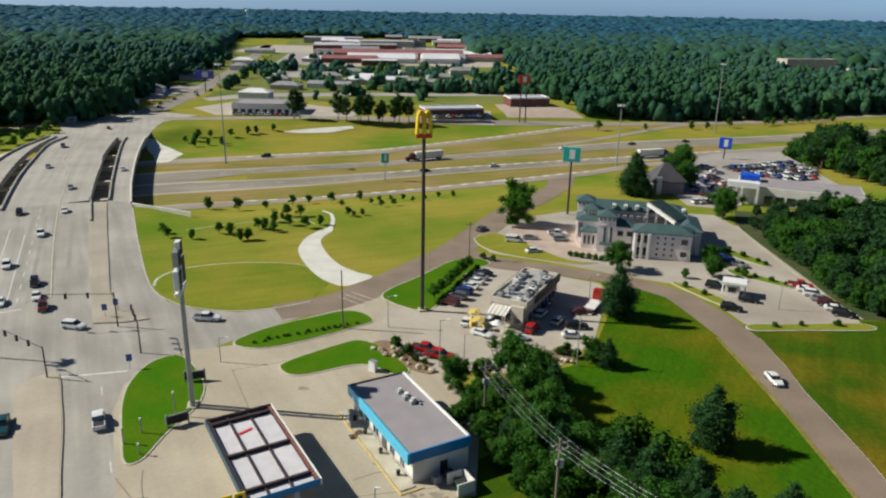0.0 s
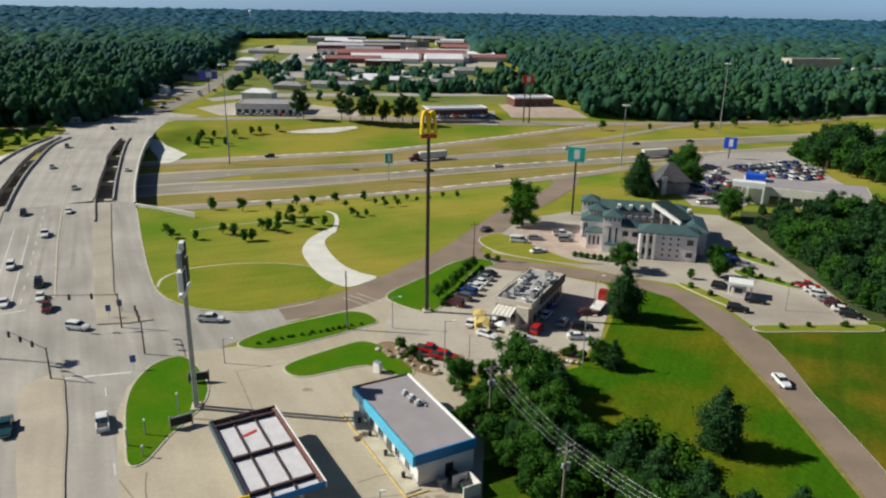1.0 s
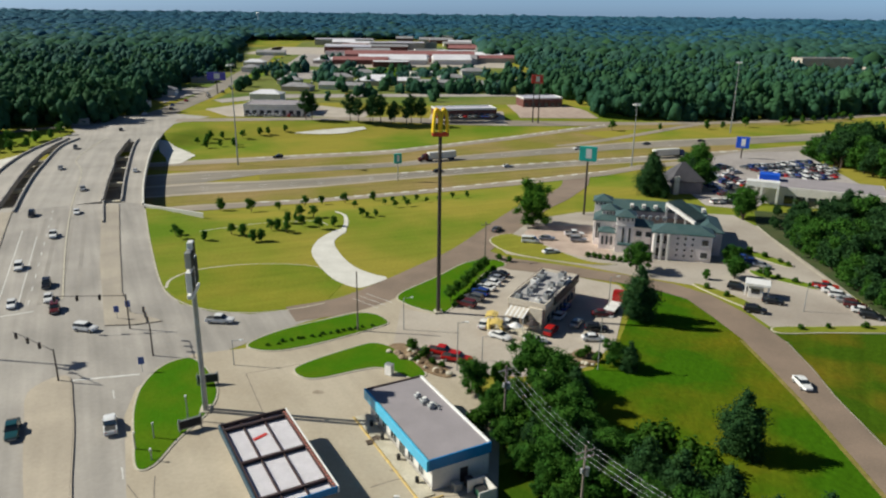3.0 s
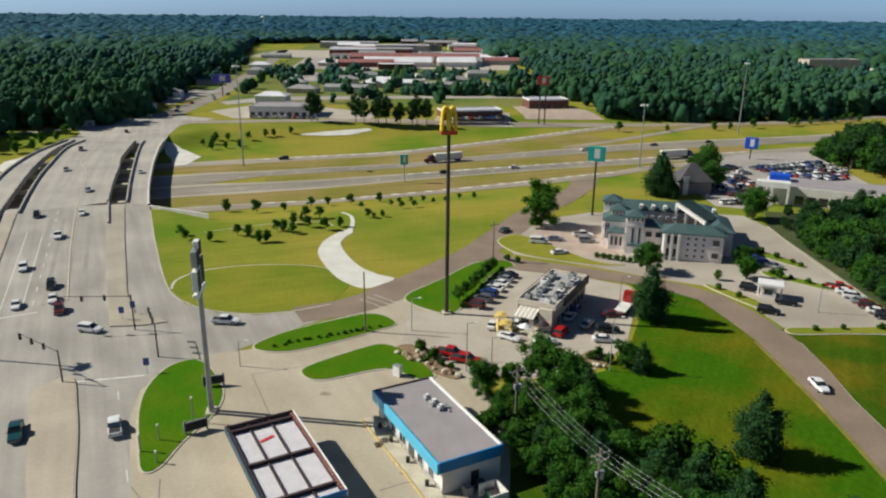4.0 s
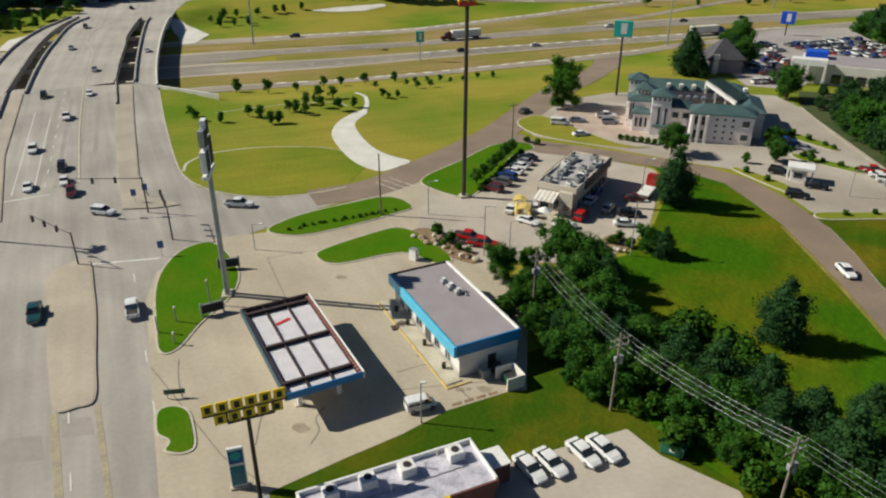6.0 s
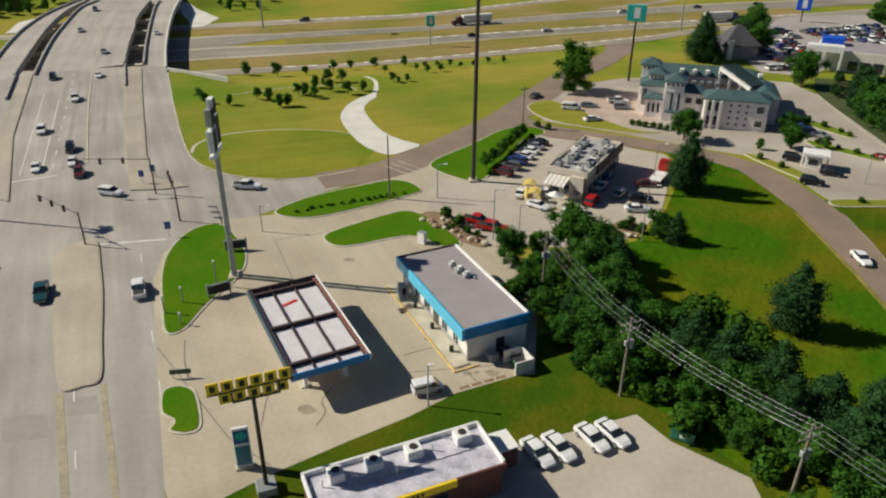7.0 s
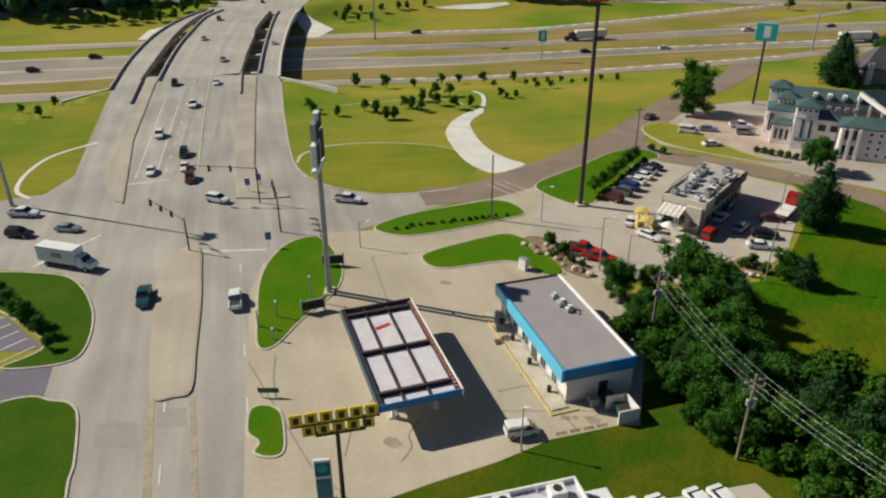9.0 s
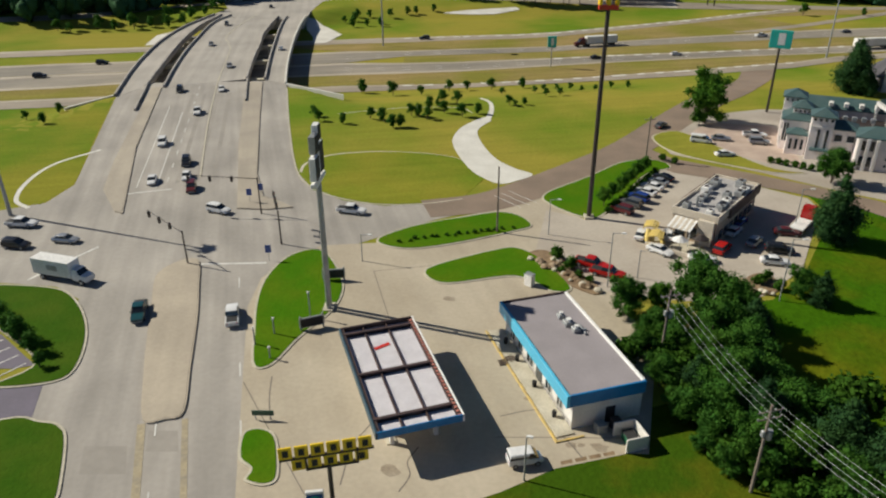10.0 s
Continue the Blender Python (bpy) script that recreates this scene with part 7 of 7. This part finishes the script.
for x, y, L, D in ((-144, 588, 24, 12), (-117, 603, 36, 13), (-92, 640, 26, 14), (-62, 650, 22, 12), (-42, 632, 32, 12), (-10, 625, 26, 13), (10, 618, 18, 12), (-122, 668, 24, 14), (-88, 660, 26, 14), (-60, 668, 22, 13), (-20, 670, 24, 13), (-150, 520, 22, 12), (-160, 640, 20, 12), (25, 660, 24, 12), (-110, 720, 26, 13), (-50, 740, 24, 13), (0, 760, 26, 14),
                   (-235, 640, 18, 12), (-232, 540, 20, 12), (-222, 470, 18, 10), (-226, 760, 18, 12), (-250, 850, 24, 14), (-180, 900, 30, 16), (-175, 1000, 36, 18), (-290, 1050, 40, 18)):
    block("house" if L < 28 else "shop_building", x, y, rb.uniform(-8, 12), L, D, rb.uniform(3.5, 5.0), rb.choice((WHITE_WALL, TAN, WHITE_WALL)), rb.choice((GREY_ROOF, FAR_WHITE, FAR_WHITE)), rb.choice(("far low house with pale roof", "far low building with pale walls")), "house", pitched=rb.random() < 0.85)
for i in range(30):
    y = 860 + i * 26 + rb.uniform(-10, 10)
    x = rb.uniform(-150 - (y - 850) * 0.28, 50)
    if abs(x + 187 + (y - 600) * 0.14) < 40:
        x += 60
    block("shop_building", x, y, rb.uniform(-6, 10), rb.uniform(35, 70), rb.uniform(18, 30), rb.uniform(5, 8), rb.choice((WHITE_WALL, TAN, BRICK_RED)), rb.choice((FAR_WHITE, FAR_WHITE, RUST, GREY_ROOF)), rb.choice(("far pale commercial block", "far low commercial building")), "shop", pitched=rb.random() < 0.6)
for i in range(26):
    a, q = rb.uniform(-0.62, 0.6), rb.uniform(1000, 3000)
    block("far_building", q * math.sin(a), q * math.cos(a), rb.uniform(-20, 20), rb.uniform(16, 45), rb.uniform(12, 20), rb.uniform(10, 13), rb.choice((WHITE_WALL, TAN)), ROOF_WHITE, "far pale building standing among the woods", "building")
block("site_office", -217, 394, 15, 13, 3.5, 3, GALV, ROOF_GREY, "long grey site trailer at the wood's edge", "trailer")
slab("pavement", [(-140, 438), (-90, 444), (-60, 440), (-55, 470), (-100, 500), (-150, 500), (-165, 470)], 0.1, LOT, "pale shop parking lot", "pavement")
ribbon("pavement", [(63, 472), (57, 495), (50, 522)], [54, 48, 38], 0.15, BRICK_LOT, "pinkish restaurant parking lot", "pavement")
ribbon("pavement", [(4, 446), (4, 460), (5, 482)], [48, 46, 44], 0.2, LOT, "shop parking apron", "pavement")
slab("town_ground", [(-176, 512), (60, 520), (72, 700), (60, 1000), (-80, 1560), (-330, 1560), (-250, 1050), (-205, 800), (-183, 630)], 0.05, TOWN_GRASS, "patchy grass between the town's buildings", "lawn", depth=1)
slab("town_ground", [(-192, 512), (-200, 650), (-222, 800), (-262, 1046), (-330, 1300), (-380, 1290), (-282, 915), (-250, 735), (-232, 617), (-215, 545)], 0.05, TOWN_GRASS, "grass verge beside the main street", "lawn", depth=1)
for q in ([(-176, 520), (-150, 560), (-60, 575), (60, 590), (60, 575), (-60, 555), (-140, 535), (-165, 505)], [(-180, 700), (-120, 690), (-100, 800), (-196, 800)], [(-205, 860), (-150, 850), (-60, 980), (-120, 1100), (-235, 1100)], [(-60, 960), (60, 960), (30, 1100), (-80, 1100)], [(-203, 500), (-230, 530), (-240, 600), (-200, 600)]):
    slab("pavement", q, 0.12, TOWN_LOT, "worn paved lot in the town", "pavement", depth=1)
slab("pavement", [(-150, 960), (60, 960), (60, 870), (-40, 875), (-150, 830)], 0.1, LOT, "warehouse yard", "pavement")
slab("pavement", [(-320, 1080), (-90, 1080), (-60, 1300), (-320, 1300)], 0.1, LOT, "shopping centre parking", "pavement")
slab("lawn", [(-128, 850), (-95, 700), (-60, 705), (-70, 830)], 0.1, ISLE, "bright green field among houses", "lawn")


def showroom():
    ob = thing("car_showroom", on(101.5, 249.5, -22, 0), "white car showroom with blue entrance", "showroom")
    part("wall", box(0, 40, 0.5, 18, 0, 6.2, 0.05), WHITE_WALL, ob)
    part("roof", box(0.4, 39.6, 0.9, 17.6, 6.1, 6.3), ROOF_GREY, ob)
    part("portal", box(-3.5, 7, -3.4, 0.5, 6.2, 8.2, 0.06), WHITE, ob, "white entrance canopy")
    for x, y in ((-3.2, -3.2), (1.6, -3.2), (6.6, -3.2), (-3.2, 0)):
        part("column", box(x - 0.35, x + 0.35, y - 0.3, y + 0.3, 0, 6.3, 0.03), WHITE, ob)
    part("entrance", box(0.5, 7, 8, 13, 6.3, 8.6, 0.06), BLUE_SIGN, ob, "deep blue entrance block")
    for i in range(8):
        part("window", box(9 + i * 3.6, 11.8 + i * 3.6, 0.42, 0.52, 0.5, 3.4), GLASS, ob)


showroom()
dk = thing("house", on(75, 259.5, 4, 0), "dark steep-roofed house beside a pine", "house")
part("wall", box(0.4, 11.6, 0.4, 10.6, 0, 4.6, 0.05), mat("lavender grey siding", (0.24, 0.22, 0.25), (0.19, 0.175, 0.20), big=0.5, small=4, bump=0.1), dk)
part("roof", hip(bmesh.new(), 0, 12, 0, 11, 4.6, 6.2), SLATE, dk, "steep dark shingle roof")
part("gable_wall", box(1.2, 3.0, -0.5, 0.1, 0, 6.5, 0.05), WHITE_WALL, dk)


def bank_kiosk():
    ob = thing("drive_through_kiosk", on(65.8, 160.2, -22), "small white drive-through kiosk with canopy", "kiosk")
    part("wall", box(0, 3.2, 0, 3.0, 0, 2.9, 0.04), WHITE_WALL, ob)
    part("canopy", box(-0.8, 4.6, -0.6, 3.4, 2.95, 3.6, 0.06), WHITE, ob)
    for x in (-0.6, 4.3):
        part("column", box(x - 0.16, x + 0.16, 1.2, 1.5, 0, 2.95), WHITE, ob)
    part("window", box(0.6, 2.4, -0.05, 0.02, 1.0, 2.2), GLASS, ob)


bank_kiosk()


# ---- corner island and small things ----
def monument(x, y, deg):
    ob = thing("low_sign", on(x, y, deg), "low grey roadside sign with dark panel", "sign")
    part("panel", box(-1.8, 1.8, -0.15, 0.15, 0.5, 2.1, 0.04), GALV, ob)
    part("face", box(-1.6, 1.6, -0.19, -0.15, 0.65, 1.95), BLACK, ob)
    for o in (-1.6, 1.6):
        part("post", box(o - 0.12, o + 0.12, -0.12, 0.12, 0, 2.4, 0.02), GALV, ob)


monument(-41.2, 99.6, 35), monument(-43.2, 113.6, 20)
for x, y, h in ((-47.3, 94, 2.6), (-43.9, 91.5, 1.6), (-45.8, 97.0, 2.4), (-42.6, 102.3, 4.0)):
    ob = thing("bollard_post", pose(x, y, 0.2), "slim grey post in the corner island", "post", "island posts")
    part("post", rod((0, 0, -0.1), (0, 0, h), 0.12, 0.1, 8), GALV, ob)
    part("cap", rod((0, 0, h), (0, 0, h + 0.25), 0.2, 0.15, 8), WHITE, ob)
gs = thing("street_name_sign", on(-39.3, 79.9, 12), "green street sign on low posts", "sign")
part("panel", box(-1.3, 1.3, -0.06, 0.06, 0.7, 1.4, 0.02), DARK_GREEN, gs)
for o in (-0.9, 0.9):
    part("post", rod((o, 0, 0), (o, 0, 0.75), 0.06), GALV, gs)
for x, y in ((-56.3, 117.6), (-71, 140), (-70, 143)):
    sg = thing("blue_road_sign", on(x, y, 20), "small blue road sign on a post", "sign")
    part("panel", box(-0.5, 0.5, -0.04, 0.04, 1.6, 3.0, 0.02), paint("dull blue sign", (0.05, 0.10, 0.35)), sg)
    part("post", rod((0, 0.06, 0), (0, 0.06, 2.9), 0.05), GALV, sg)


def dumpster(x, y, deg):
    ob = thing("dumpster", on(x, y, deg, 0.05), "green steel dumpster with open dark lid", "dumpster")
    green = paint("green dumpster paint", (0.01, 0.14, 0.08), 0.5)
    part("body", put_box(box(-1.3, 1.3, -0.95, 0.95, 0.12, 1.5, 0.04), -1.36, 1.36, -0.2, 0.2, 0.9, 1.1), green, ob)
    part("lid", box(-1.3, 1.3, 0.0, 0.95, 1.5, 1.58, 0.02), BLACK, ob)
    part("label_plate", box(-0.3, 0.3, -1.0, -0.95, 0.6, 1.0), WHITE, ob)


dumpster(21.2, 73.8, -25)
pal = thing("wooden_pallet", on(-12.6, 98.5, -30, 0.06), "old wooden pallet on the forecourt", "pallet")
for i in range(5):
    part("board", box(-0.6 + i * 0.28, -0.42 + i * 0.28, -0.7, 0.7, 0.1, 0.14), POLE_WOOD, pal)
for o in (-0.6, 0, 0.55):
    part("bearer", box(-0.65, 0.75, o, o + 0.1, 0, 0.1), POLE_WOOD, pal)
# planting bed with boulders beside the restaurant drive
slab("planting_bed", [(-14.2, 128.5), (-12, 131.5), (-8.5, 129.5), (-5, 124.5), (-1.6, 120.3), (-2.6, 118), (-8.5, 121.8)], 0.20, MULCH, "mulched planting bed with pale stones", "planting bed", depth=0.3, steps=3)
slab("planting_bed", [(19.8, 126), (21.5, 129.5), (24, 131), (26, 128), (24.5, 124.5), (21.5, 123.6)], 0.14, MULCH, "mulched planting bed with pale stones", "planting bed", depth=0.3, steps=3)
rs = random.Random(6)
for i in range(46):
    t = rs.random()
    x, y = (-13.0 + 10.6 * t, 127.4 - 8.2 * t) if i < 30 else (-9.5 + 4.5 * t, 128.5 - 3.5 * t) if i < 36 else (19.6 + 5 * t, 126.4 - 3.0 * t)
    bm = bmesh.new()
    bmesh.ops.create_icosphere(bm, subdivisions=2, radius=rs.uniform(0.35, 0.8))
    for v in bm.verts:
        v.co *= 1 + 0.3 * noise.noise(v.co * 1.7 + Vector((i, 0, 0)))
        v.co.z *= 0.65
    st = part("boulder", bm, rs.choice((KERB, MULCH, ROCK)))
    st.location = (x + rs.uniform(-0.8, 0.8), y + rs.uniform(-0.8, 0.8), 0.35)
    tagged(st, "pale rounded boulder in a planting bed", "boulder", "boulders in the bed")

# traffic and parked cars far down the main street and at the far shops
rf = random.Random(41)
for i in range(70):
    if i < 26:
        y = 440 + i * 22 + rf.uniform(-6, 6)
        x, deg = -187 - max(0, y - 600) * 0.14 + rf.choice((-4, 3)), 92
    elif i < 40:
        x, y, deg = -130 + (i - 26) * 2.9, 441 + rf.uniform(-0.5, 0.5), 95
    elif i < 54:
        x, y, deg = -14 + (i - 40) * 2.7, 443.5 + (i - 40) * 0.75, 105
    else:
        x, y, deg = rf.uniform(-150, 40), rf.choice((560, 568, 640, 648, 700, 812, 818)), rf.choice((0, 90))
    col = rf.choice(("white", "white", "silver", "red", "black", "grey", "blue"))
    kind = rf.choice(("sedan", "suv", "pickup"))
    park(kind, col, x, y, deg, f"{col} {WORDS[kind]} by the far shops", "far cars", max(land(x, y), 0) + 0.12)
